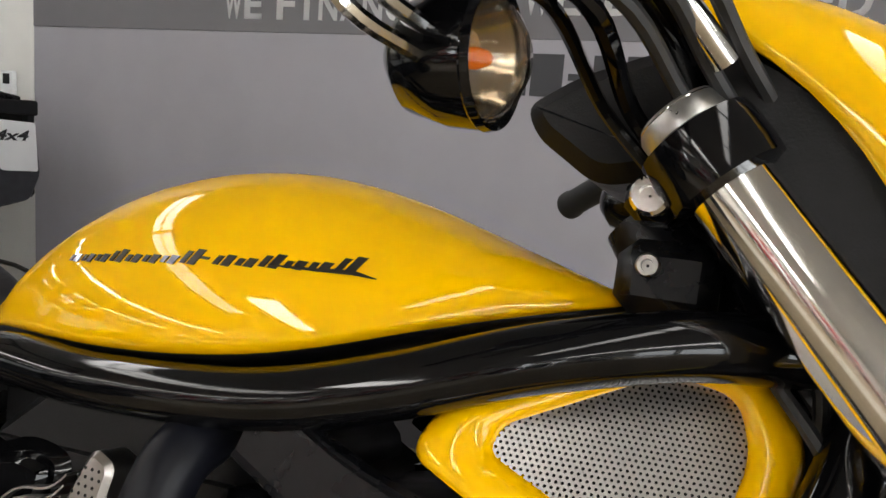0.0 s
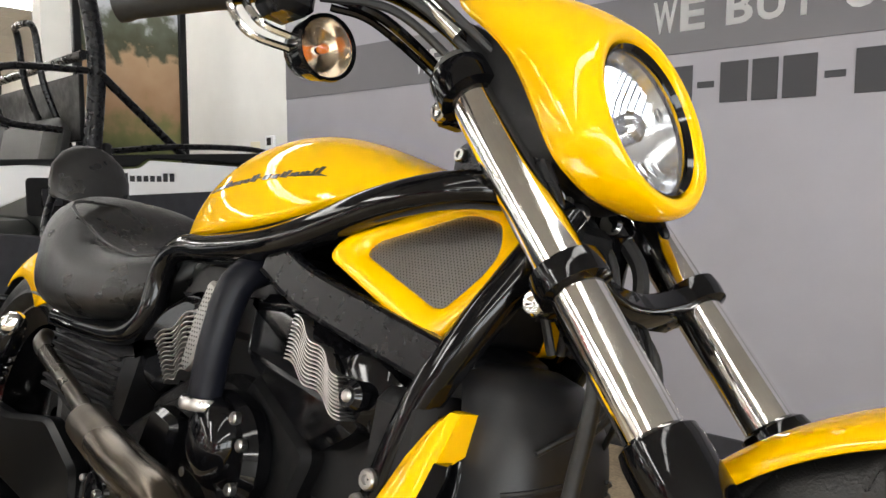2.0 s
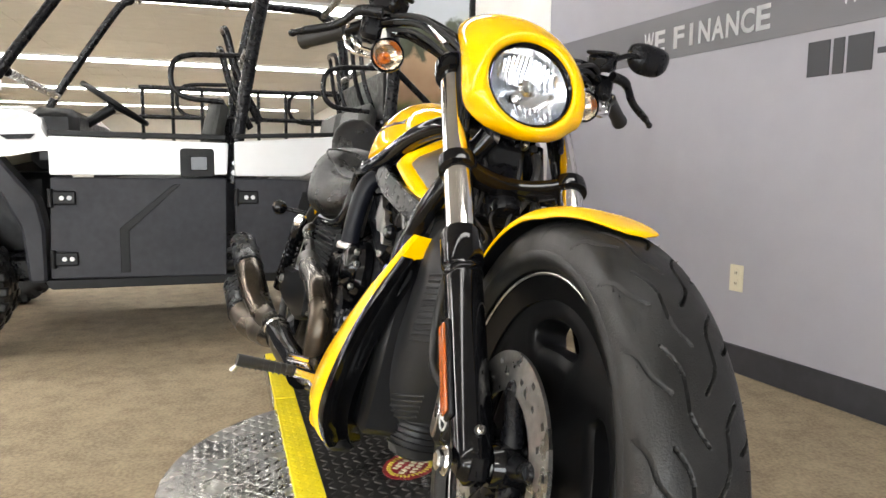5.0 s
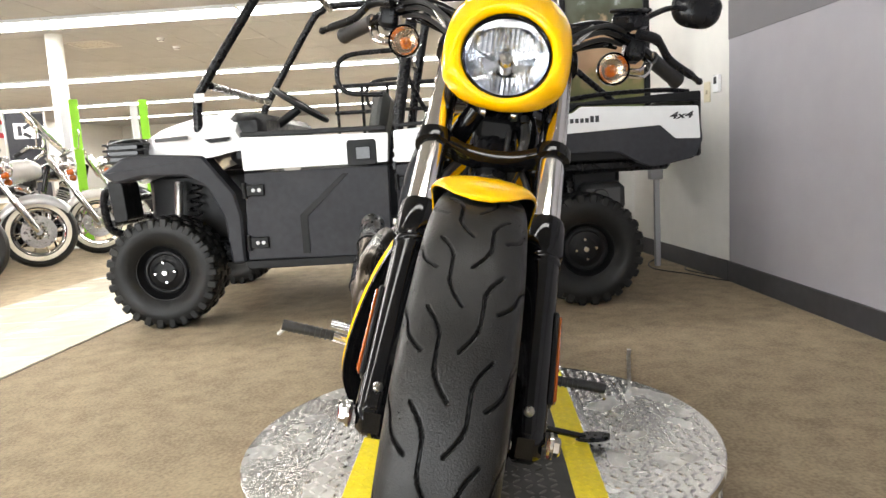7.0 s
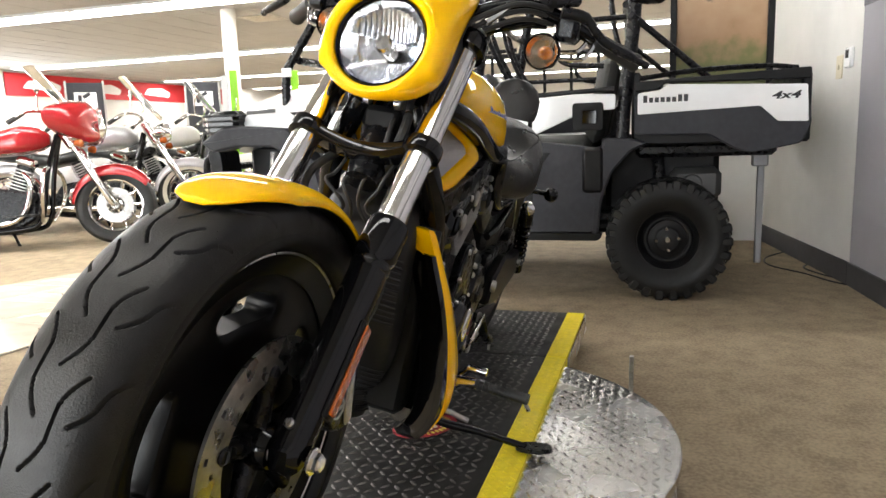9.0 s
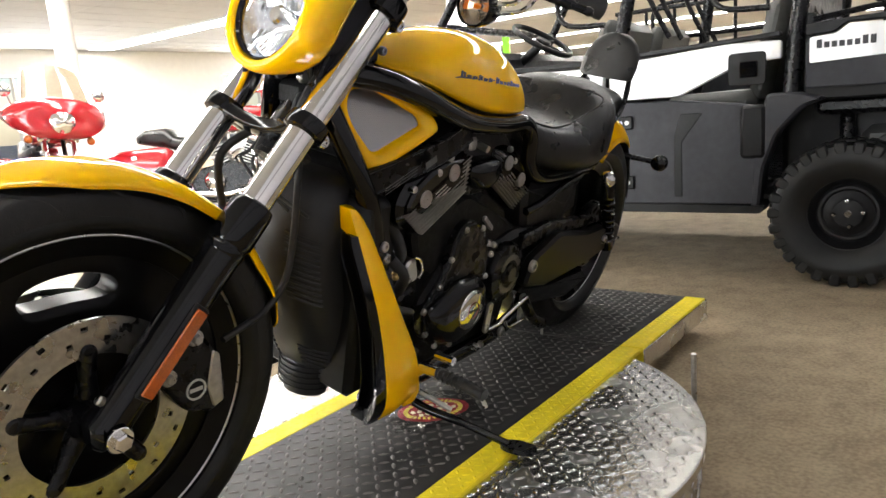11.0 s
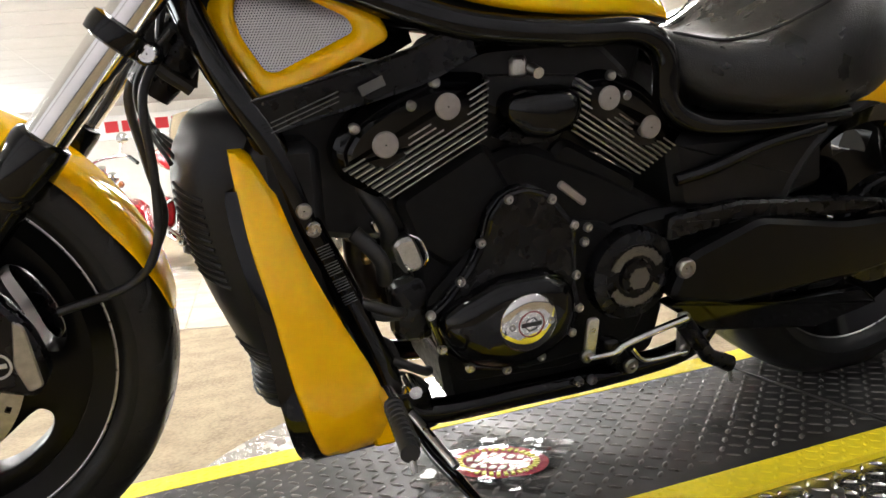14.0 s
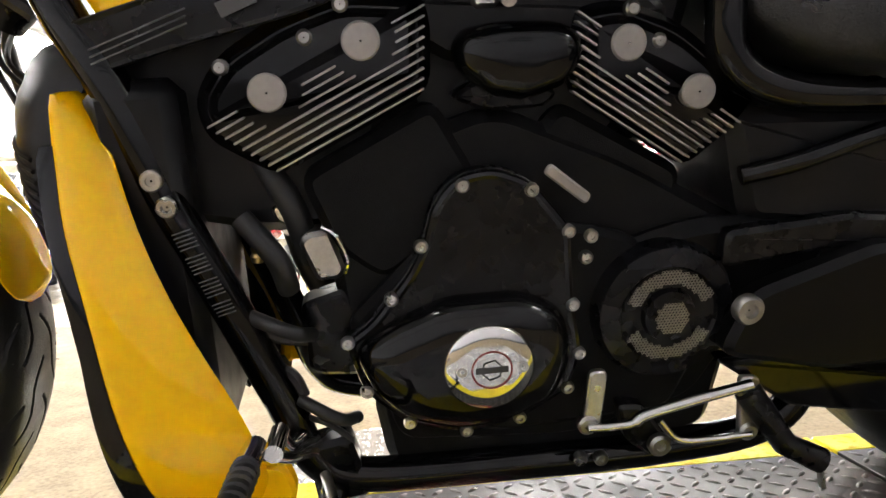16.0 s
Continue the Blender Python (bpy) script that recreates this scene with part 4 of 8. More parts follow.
# front fender
rings = []
keys = [(176.5, 0.338, 0.014), (175.5, 0.339, 0.034), (173, 0.341, 0.052), (169, 0.343, 0.062), (163, 0.344, 0.066), (150, 0.346, 0.070), (128, 0.350, 0.077), (105, 0.353, 0.077), (92, 0.352, 0.074), (84, 0.351, 0.066), (78, 0.348, 0.052), (74.5, 0.345, 0.036), (73, 0.343, 0.016)]
for k in range(55):
    a = 176.5 - (176.5 - 73) * k / 54
    r, w = eased(keys, a, 9)
    ring = []
    for j in range(17):
        t = j / 16 * 2 - 1
        drop = 0.026 * abs(t) ** 2.4 * min(1.0, max(0.0, (a - 73) / 20)) * min(1.0, max(0.08, (175.5 - a) / 25))
        rr = r - drop
        ring.append((FW.x + rr * math.cos(radians(a)), w * math.sin(t * 1.45) / math.sin(1.45), FW.z + rr * math.sin(radians(a))))
    rings.append(ring)
ff = steered("front_fender", Geo().loft(rings, closed=False, caps=False), [YELLOW, BLACK_PLASTIC], label="yellow front mudguard", angle=60)
so = ff.modifiers.new("thick", "SOLIDIFY")
so.thickness, so.offset, so.material_offset = 0.003, -1, 1
# headlight cowl
LIP_C, LIP_R, TILT = Vector((-0.357, 0, 0.902)), 0.088, radians(18)
LIP_N = Vector((math.cos(TILT), 0, math.sin(TILT)))
LIP_U = Vector((-math.sin(TILT), 0, math.cos(TILT)))
rear_keys = [(0, -0.578, 0.0, 1.066), (22, -0.574, 0.045, 1.060), (42, -0.566, 0.085, 1.040), (58, -0.540, 0.110, 1.006), (68, -0.495, 0.112, 0.980), (76, -0.462, 0.1125, 0.952), (90, -0.430, 0.1125, 0.912),
             (100, -0.408, 0.112, 0.874), (113, -0.389, 0.107, 0.839), (138, -0.376, 0.070, 0.813), (160, -0.369, 0.035, 0.804), (180, -0.366, 0.0, 0.801)]
cols = []
NA, NV = 72, 14
for k in range(NA):
    a = 360 * k / NA
    b = a if a <= 180 else 360 - a
    sgn = 1 if a <= 180 else -1
    x, y, z = eased(rear_keys, b, 9)
    R = Vector((x, sgn * y, z))
    d = LIP_U * math.cos(radians(a)) + Vector((0, 1, 0)) * math.sin(radians(a))
    F = LIP_C + d * LIP_R
    Q = F * 0.62 + R * 0.38 + d * (0.030 if b < 120 else 0.016) + LIP_N * 0.012
    inner = LIP_C + d * (LIP_R - 0.009) - LIP_N * 0.012
    front = F + LIP_N * 0.004 + d * 0.004
    col = [inner, LIP_C + d * (LIP_R - 0.005) + LIP_N * 0.001, front]
    for j in range(1, NV + 1):
        t = j / NV
        col.append((1 - t) ** 2 * front + 2 * t * (1 - t) * Q + t * t * R)
    cols.append(col)
rings = [[cols[k][j] for k in range(NA)] for j in range(len(cols[0]))]
cowl = steered("headlight_cowl", Geo().loft(rings, caps=False), [YELLOW, BLACK_PLASTIC], label="yellow headlight fairing", angle=60)
so = cowl.modifiers.new("thick", "SOLIDIFY")
so.thickness, so.offset, so.material_offset = 0.0035, -1, 1
liner = []
for reach in (-0.004, 0.02, 0.045):
    ring = []
    for k in range(NA):
        a = 360 * k / NA
        b = a if a <= 180 else 360 - a
        x, y, z = table(rear_keys, b)
        back = reach * min(1.0, max(0.0, (b - 60) / 12)) * (1.0 if b < 115 else 0.5)
        ring.append((x - back, (1 if a <= 180 else -1) * y * 0.93, 0.90 + (z - 0.90) * 0.93))
    liner.append(ring)
steered("cowl_liner", Geo().loft(liner, caps=False), BLACK_PLASTIC, cowl, "black inner liner", 60)
lamp_ob = steered("headlight", Geo().lathe([(0.079, -0.002), (0.083, -0.004), (0.083, -0.03), (0.076, -0.075), (0.04, -0.10), (0.001, -0.104)], LIP_C - LIP_N * 0.008, LIP_N, 56), BLACK_PLASTIC, label="round clear headlight")
steered("reflector_bowl", Geo().lathe([(0.0755, -0.012), (0.070, -0.028), (0.055, -0.050), (0.034, -0.064), (0.012, -0.069)], LIP_C - LIP_N * 0.006, LIP_N, 64), REFLECTOR, lamp_ob, "mirror finish reflector", 60)
flute = Geo()
for k in range(-7, 8):
    y = k * 0.0085
    h = math.sqrt(max(0.0, 0.066 ** 2 - y * y))
    for lo, hi in ((0.018, h), (-h, -0.022)):
        if hi - lo > 0.012:
            c = LIP_C - LIP_N * 0.020
            depth = lambda v: 0.040 * (1 - (y * y + v * v) / 0.075 ** 2)
            flute.tube([c + Vector((0, y, 0)) + LIP_U * v - LIP_N * depth(v) for v in (lo, (lo + hi) / 2, hi)], 0.0042, 6)
steered("reflector_flute", flute, REFLECTOR, lamp_ob)
steered("bulb_shield", Geo().lathe([(0.001, 0.0), (0.012, -0.001), (0.0165, -0.006), (0.0165, -0.022), (0.012, -0.05)], LIP_C - LIP_N * 0.016, LIP_N, 28), CHROME, lamp_ob, "chrome bulb shield")
steered("bezel", Geo().lathe([(0.0745, -0.003), (0.0785, 0.002), (0.0805, -0.003), (0.0785, -0.008)], LIP_C - LIP_N * 0.004, LIP_N, 64, wrap=True), BLACK_GLOSS, lamp_ob)
lens = steered("lens", Geo().lathe([(0.0005, 0.008), (0.03, 0.0065), (0.055, 0.003), (0.0752, -0.003), (0.0752, -0.005), (0.055, 0.001), (0.03, 0.0045), (0.0005, 0.006)], LIP_C - LIP_N * 0.004, LIP_N, 64), CLEAR, lamp_ob, "clear curved lens", 60)
lens.visible_shadow = False
steered("lens_mark", Geo().lathe([(0.0065, 0.0), (0.0075, 0.001), (0.0075, 0.0)], LIP_C + LIP_N * 0.0045, LIP_N, 20).lathe([(0.003, 0.0), (0.004, 0.001), (0.004, 0.0)], LIP_C + LIP_N * 0.0045, LIP_N, 16), DECAL, lamp_ob)
for s in (-1, 1):
    steered("cowl_bracket", Geo().prism(rounded([(-0.49, 0.955), (-0.435, 0.90), (-0.395, 0.83), (-0.375, 0.795), (-0.40, 0.79), (-0.445, 0.83), (-0.485, 0.88), (-0.52, 0.94)], 0.012), s * 0.088, s * 0.097, 0.003), BLACK_SATIN, cowl)
    steered("cowl_bolt", Geo().disc((-0.410, s * 0.024, 0.801), (0, s, 0), 0.011, 0.012, 18), STEEL, cowl)

# handlebar, grips, levers, mirrors, signals
bar_half = [(-0.525, 0.0, 0.955), (-0.53, 0.06, 0.96), (-0.545, 0.12, 0.99), (-0.575, 0.18, 1.01), (-0.61, 0.24, 1.0), (-0.665, 0.305, 0.975), (-0.735, 0.378, 0.95)]
full = [(x, -y, z) for x, y, z in reversed(bar_half[1:])] + bar_half
hb = steered("handlebar", Geo().tube(smooth_path(full, 6), 0.0135, 14), BLACK_GLOSS, label="black drag handlebar")
steered("riser", Geo().box((-0.555, -0.055, 0.885), (-0.495, 0.055, 0.975), 0.014), BLACK_SATIN, hb)
steered("instrument_housing", Geo().prism(rounded([(-0.652, 0.962), (-0.640, 0.940), (-0.592, 0.908), (-0.552, 0.916), (-0.515, 0.955), (-0.515, 0.995), (-0.555, 1.005), (-0.615, 0.985)], 0.015), -0.055, 0.055, 0.012), BLACK_PLASTIC, hb, "black instrument housing")
steered("gauge_pod", Geo().lathe([(0.02, -0.05), (0.048, -0.03), (0.052, 0.0), (0.046, 0.012)], (-0.53, 0, 1.005), (-0.45, 0, 0.89), 36, caps=True), BLACK_SATIN, hb)
for s in (-1, 1):
    q = [Vector((x, s * y, z)) for x, y, z in bar_half]
    grip_dir = (q[6] - q[5]).normalized()
    steered("grip", Geo().lathe([(0.014, 0), (0.0178, 0.003), (0.0165, 0.02), (0.0165, 0.10), (0.0185, 0.108), (0.0185, 0.116), (0.01, 0.12)], q[5] - grip_dir * 0.005, grip_dir, 20, caps=True), CABLE, hb, "black rubber grip")
    ctrl = steered("control_housing", Geo().box((-0.030, -0.022, -0.030), (0.032, 0.020, 0.024), 0.009, Matrix.Translation(q[4] + Vector((-0.02, s * 0.02, -0.012)))), BLACK_SATIN, hb)
    res = Matrix.Translation(q[4] + Vector((0.012, -s * 0.002, 0.036))) @ Matrix.Rotation(radians(-40 * s), 4, "Z") @ Matrix.Rotation(radians(14), 4, "Y")
    steered("fluid_reservoir", Geo().box((-0.035, -0.026, -0.020), (0.036, 0.026, 0.014), 0.007, res).box((-0.038, -0.029, 0.014), (0.039, 0.029, 0.023), 0.004, res), BLACK_SATIN, ctrl)
    lev = [q[4] + Vector((0.045, s * 0.012, 0.004)), q[4] + Vector((0.030, s * 0.055, 0.0)), Vector((-0.598, s * 0.33, 0.968)), Vector((-0.628, s * 0.385, 0.948)), Vector((-0.645, s * 0.408, 0.940))]
    steered("lever", Geo().tube(smooth_path(lev, 5), [0.011] * 6 + [0.0085] * 10 + [0.0065] * 5, 10).lathe([(0.001, -0.008), (0.006, -0.006), (0.008, 0), (0.006, 0.006), (0.001, 0.008)], lev[-1], grip_dir, 12), BLACK_SATIN, hb, "black brake or clutch lever")
    # mirror
    stem = [q[4] + Vector((-0.01, 0, 0.02)), q[4] + Vector((-0.015, s * 0.04, 0.055)), q[4] + Vector((-0.025, s * 0.08, 0.078)), q[4] + Vector((-0.035, s * 0.115, 0.083))]
    mir = steered("mirror", Geo().tube(smooth_path(stem, 5), 0.006, 8), BLACK_SATIN, hb, "black oval rear mirror on a thin stem")
    sh = [(0.052 * math.copysign(abs(math.cos(t)) ** 0.7, math.cos(t)) * (1.0 + 0.15 * math.sin(t)), 0.036 * math.copysign(abs(math.sin(t)) ** 0.75, math.sin(t))) for t in [2 * math.pi * k / 30 for k in range(30)]]
    c = q[4] + Vector((-0.05, s * 0.14, 0.085))
    g = Geo()
    g.loft([[c + Vector((dx, s * u * f, w * f)) for u, w in sh] for dx, f in ((0.020, 0.35), (0.016, 0.72), (0.006, 0.95), (-0.004, 1.0), (-0.010, 0.96))])
    steered("mirror_shell", g, BLACK_SATIN, mir)
    steered("mirror_glass", Geo().loft([[c + Vector((-0.0105, s * u * 0.92, w * 0.92)) for u, w in sh], [c + Vector((-0.0118, s * u * 0.9, w * 0.9)) for u, w in sh]]), CHROME, mir)
    # turn signal on its stalk under the control
    sc = Vector((-0.603, s * 0.221, 0.936))
    sig = steered("turn_signal", Geo().lathe([(0.001, -0.054), (0.012, -0.052), (0.027, -0.040), (0.033, -0.018), (0.034, 0.0), (0.031, 0.003)], sc, (1, 0, 0), 36), BLACK_GLOSS, label="bullet turn signal with smoked amber lens")
    steered("signal_bezel", Geo().lathe([(0.0305, 0.0), (0.0335, 0.004), (0.0345, 0.0), (0.0325, -0.004)], sc, (1, 0, 0), 36, wrap=True), BLACK_GLOSS, sig)
    steered("signal_bowl", Geo().lathe([(0.030, 0.001), (0.022, -0.012), (0.004, -0.018)], sc, (1, 0, 0), 30), REFLECTOR, sig)
    steered("signal_bulb", Geo().lathe([(0.001, 0.001), (0.0035, -0.001), (0.0052, -0.005), (0.004, -0.014)], sc, (1, 0, 0), 18), mat("amber_bulb", (0.9, 0.22, 0.01), 0.15, 0, 0.8), sig, "amber bulb")
    sl = steered("signal_lens", Geo().lathe([(0.0005, 0.019), (0.012, 0.0165), (0.022, 0.0105), (0.0300, 0.001), (0.0285, 0.001), (0.021, 0.009), (0.012, 0.015), (0.0005, 0.0175)], sc, (1, 0, 0), 36), SMOKE, sig, "domed smoky lens", 60)
    sl.visible_shadow = False
    steered("signal_stalk", Geo().tube(smooth_path([sc + Vector((-0.02, s * 0.028, 0.004)), sc + Vector((-0.03, s * 0.06, 0.010)), sc + Vector((-0.05, s * 0.072, 0.035)), q[4] + Vector((-0.03, s * 0.05, -0.02))], 5), 0.0042, 8)
            .tube(smooth_path([sc + Vector((-0.022, s * 0.028, -0.008)), sc + Vector((-0.035, s * 0.07, -0.002)), sc + Vector((-0.055, s * 0.086, 0.03)), q[4] + Vector((-0.035, s * 0.062, -0.015))], 5), 0.0042, 8), CHROME, sig, "bent chrome wire stalk")
    # cables from the controls to the head
    for k, (dx, dz) in enumerate(((0.0, 0.0), (0.015, 0.010), (-0.015, -0.012))):
        pth = [q[4] + Vector((0.01 + dx, -s * 0.01, dz)), q[3] + Vector((0.03 + dx, 0, -0.015 + dz)), q[2] + Vector((0.03 + dx, 0, -0.03 + dz)), Vector((-0.47 + dx, s * 0.06, 0.90 + dz)), Vector((-0.43 + dx, s * 0.04, 0.82 + dz)), Vector((-0.44, s * 0.03, 0.74))]
        steered("control_cable", Geo().tube(smooth_path(pth, 6), 0.0048, 8), CABLE, hb)
    for k in range(2):
        pth = [q[4] + Vector((0.0, -s * 0.02, -0.02 + 0.012 * k)), q[3] + Vector((-0.015 + 0.02 * k, 0, -0.035)), Vector((-0.578 + 0.016 * k, s * 0.105, 0.945)), Vector((-0.537 + 0.012 * k, s * 0.084, 0.902)), Vector((-0.50, s * 0.055, 0.865)), Vector((-0.47, s * 0.04, 0.82))]
        steered("control_cable", Geo().tube(smooth_path(pth, 6), 0.0042 + 0.0015 * k, 8), BLACK_GLOSS, hb)
    fit = q[3] + Vector((0.035, -s * 0.02, -0.010))
    steered("cable_adjuster", Geo().tube([fit, fit + Vector((0.03, -s * 0.03, -0.035))], 0.0075, 10), CHROME, hb, "bright cable adjuster")
hose = [(-0.40, 0.045, 0.72), (-0.33, 0.085, 0.66), (-0.335, 0.09, 0.56), (-0.345, 0.09, 0.47), (-0.30, 0.095, 0.40), (-0.20, 0.10, 0.385)]
steered("brake_hose", Geo().tube(smooth_path([(x, -y, z) for x, y, z in hose], 7), 0.0075, 10), CABLE)
steered("brake_hose", Geo().tube(smooth_path([(-0.40, 0.045, 0.72), (-0.365, 0.075, 0.66), (-0.362, 0.072, 0.56), (-0.350, 0.066, 0.47), (-0.31, 0.060, 0.42), (-0.22, 0.075, 0.40)], 7), 0.006, 10), CABLE)
for k in range(5):
    o = 0.012 * k
    steered("wire_loom", Geo().tube(smooth_path([(-0.42 - o, 0.05 - 0.025 * k, 0.80), (-0.385 - o, 0.055 - 0.03 * k, 0.755), (-0.38 - o, 0.04 - 0.02 * k, 0.70), (-0.42, 0.03 - 0.015 * k, 0.66)], 6), 0.005 if k else 0.009, 8), CABLE)

for k in range(4):
    w = 0.05 - 0.033 * k
    steered("neck_cable", Geo().tube(smooth_path([(-0.41, w + 0.02, 0.735), (-0.365, w, 0.690 - 0.006 * k), (-0.352, w - 0.012, 0.655), (-0.358, w - 0.03 + 0.018 * k, 0.615), (-0.385, w * 1.6, 0.575)], 6), 0.0032, 8), CABLE)

# fuel tank
TK = [(-0.562, 0.836, 0.830, 0.030), (-0.580, 0.841, 0.820, 0.066), (-0.60, 0.846, 0.813, 0.085), (-0.65, 0.862, 0.796, 0.112), (-0.70, 0.878, 0.774, 0.128), (-0.75, 0.891, 0.755, 0.138), (-0.80, 0.898, 0.742, 0.144),
      (-0.85, 0.898, 0.735, 0.146), (-0.90, 0.889, 0.729, 0.142), (-0.95, 0.877, 0.726, 0.134), (-1.00, 0.853, 0.725, 0.121), (-1.05, 0.820, 0.724, 0.103), (-1.09, 0.785, 0.721, 0.084), (-1.12, 0.755, 0.718, 0.064), (-1.145, 0.726, 0.712, 0.035)]


def tank_ring(x, n=48):
    top, bot, w = eased(TK, x, 0.055)
    ring = []
    for k in range(n):
        a = 2 * math.pi * k / n
        c, s = math.cos(a), math.sin(a)
        mid = bot + (top - bot) * 0.12
        if s >= 0:
            ring.append((x, w * math.copysign(abs(c) ** 0.80, c), mid + (top - mid) * abs(s) ** 0.92))
        else:
            ring.append((x, w * math.copysign(abs(c) ** 0.40, c), mid + (mid - bot) * -(abs(s) ** 0.75)))
    return ring


def tank_side(x, z, s):
    top, bot, w = eased(TK, x, 0.055)
    mid = bot + (top - bot) * 0.12
    q = min(1.0, max(0.0, (z - mid) / (top - mid))) ** (1 / 0.92)
    return s * w * (1 - q * q) ** 0.40


xs = [-0.562 - (1.145 - 0.562) * (0.5 - 0.5 * math.cos(math.pi * k / 60)) for k in range(61)]
tank = part("fuel_tank", Geo().loft([tank_ring(x) for x in xs]), YELLOW, bike, "glossy yellow fuel tank with dark script marks", 60)
part("tank_seam", Geo().loft([[(x, y * 0.95, z - 0.004) for x, y, z in tank_ring(x)] for x in xs]), BLACK_PLASTIC, bike)
for s in (-1, 1):
    def on(px, pz, lift=0.0012):
        return (px, tank_side(px, pz, s) + s * lift, pz)
    heights = [0.017, 0.0095, 0.0095, 0.015, 0.0095, 0.012, 0.003, 0.017, 0.0095, 0.0095, 0.0095, 0.015, 0.0095, 0.0095, 0.0095]
    x = -0.722
    for h in heights:
        base = 0.8165 - (abs(x) - 0.722) * 0.105
        for k, wd in enumerate((0.0062, 0.0042)):
            if h < 0.01 and k and h < 0.005:
                continue
            x0 = x - k * 0.0086
            hh = 0.68 * h * (1.0 if k == 0 else 0.8)
            b0 = base + (0.004 if h < 0.005 else 0.0)
            a, b = (x0, b0), (x0 - s * 0.5 * hh, b0 + hh)
            part("script_mark", Geo().add([on(a[0], a[1]), on(a[0] - wd, a[1]), on(b[0] - wd, b[1]), on(b[0], b[1]),
                                           on(a[0], a[1], -0.002), on(a[0] - wd, a[1], -0.002), on(b[0] - wd, b[1], -0.002), on(b[0], b[1], -0.002)],
                                          [(0, 1, 2, 3), (4, 7, 6, 5), (0, 4, 5, 1), (1, 5, 6, 2), (2, 6, 7, 3), (3, 7, 4, 0)]), DECAL, tank)
        x -= 0.0175 if h > 0.005 else 0.010
    sw = [(-0.706, 0.8155), (-0.722, 0.8170), (-0.745, 0.8150), (-0.78, 0.8130)]
    part("script_swash", Geo().tube([on(px, pz) for px, pz in sw], [0.0004, 0.0018, 0.0013, 0.0004], 6), DECAL, tank, "black script swash")

# frame
for s in (-1, 1):
    top = [(-0.455, s * 0.045, 0.815), (-0.52, s * 0.095, 0.808), (-0.60, s * 0.122, 0.785), (-0.685, s * 0.134, 0.752), (-0.775, s * 0.138, 0.727), (-0.91, s * 0.132, 0.712), (-1.03, s * 0.118, 0.706), (-1.085, s * 0.112, 0.67), (-1.10, s * 0.112, 0.60), (-1.16, s * 0.115, 0.562), (-1.30, s * 0.115, 0.552), (-1.46, s * 0.11, 0.548)]
    part("frame_tube", Geo().tube(smooth_path(top, 7), 0.0205, 18), BLACK_GLOSS, bike, "black gloss frame tube")
    down = [(-0.415, s * 0.045, 0.80), (-0.435, s * 0.075, 0.735), (-0.465, s * 0.10, 0.665), (-0.505, s * 0.112, 0.585), (-0.535, s * 0.115, 0.485), (-0.573, s * 0.115, 0.392), (-0.622, s * 0.112, 0.255), (-0.648, s * 0.11, 0.18), (-0.70, s * 0.108, 0.150), (-0.85, s * 0.105, 0.142), (-1.06, s * 0.105, 0.142), (-1.20, s * 0.10, 0.16), (-1.26, s * 0.09, 0.24)]
    fr = part("frame_tube", Geo().tube(smooth_path(down, 7), 0.0205, 18), BLACK_GLOSS, bike)
    low = [(-0.475, s * 0.112, 0.628), (-0.58, s * 0.128, 0.655), (-0.69, s * 0.135, 0.682), (-0.765, s * 0.138, 0.715)]
    flat = []
    for q in smooth_path(low, 4):
        u = Vector((0.287, 0, 0.958))
        flat.append([q + u * a + Vector((0, s * b, 0)) for a, b in ((-0.024, -0.006), (-0.024, 0.007), (-0.0225, 0.0085), (-0.021, 0.0075), (-0.019, 0.006), (0.019, 0.006), (0.021, 0.0075), (0.0225, 0.0085), (0.024, 0.007), (0.024, -0.006))])
    part("frame_brace", Geo().loft(flat), BLACK_SATIN, bike, "flat black brace with thin raised edges", 30)
    for bx, bz in ((-0.530, 0.511), (-0.540, 0.485)):
        part("frame_bolt", Geo().lathe([(0.0105, 0), (0.0105, 0.007), (0.0088, 0.009), (0.005, 0.009), (0.0048, 0.005), (0.001, 0.005)], (bx, s * 0.132, bz), (0, s, 0), 20), STEEL, fr, "chrome socket bolt")
    lbl = Geo()
    for k in range(4):
        for j in range(5 if k != 3 else 4):
            c = Vector((-0.548, s * 0.136, 0.462)).lerp(Vector((-0.585, s * 0.136, 0.362)), (k + 0.1 + j * 0.16) / 4.0)
            lbl.box((-0.0095, -0.0004, -0.0006), (0.0095, 0.0008, 0.0006), 0.0002, Matrix.Translation(c) @ Matrix.Rotation(radians(16), 4, "Y"))
    if s > 0:
        part("frame_label", lbl, PRINT_GREY, fr, "rows of tiny grey print")
    g = Geo()
    for k in range(3):
        a, b = Vector((-0.50, s * 0.148, 0.630 - 0.006 * k)), Vector((-0.585, s * 0.15, 0.661 - 0.006 * k))
        g.tube([a, b], 0.0008, 4)
    if s > 0:
        part("brace_label", g, PRINT_GREY, fr)
        part("brace_plate", Geo().box((-0.017, -0.001, -0.0065), (0.017, 0.001, 0.0065), 0.0005, Matrix.Translation((-0.628, s * 0.149, 0.664)) @ Matrix.Rotation(radians(21), 4, "Y")), PRINT_GREY, fr, "small pale identification plate")

# airbox side covers with perforated screens
CO = [(-0.446, 0.764), (-0.488, 0.812), (-0.520, 0.817), (-0.588, 0.782), (-0.653, 0.745), (-0.660, 0.719), (-0.516, 0.648), (-0.499, 0.653), (-0.455, 0.722)]
ME = [(-0.479, 0.752), (-0.489, 0.783), (-0.530, 0.790), (-0.614, 0.744), (-0.618, 0.728), (-0.520, 0.683), (-0.507, 0.685), (-0.485, 0.725)]


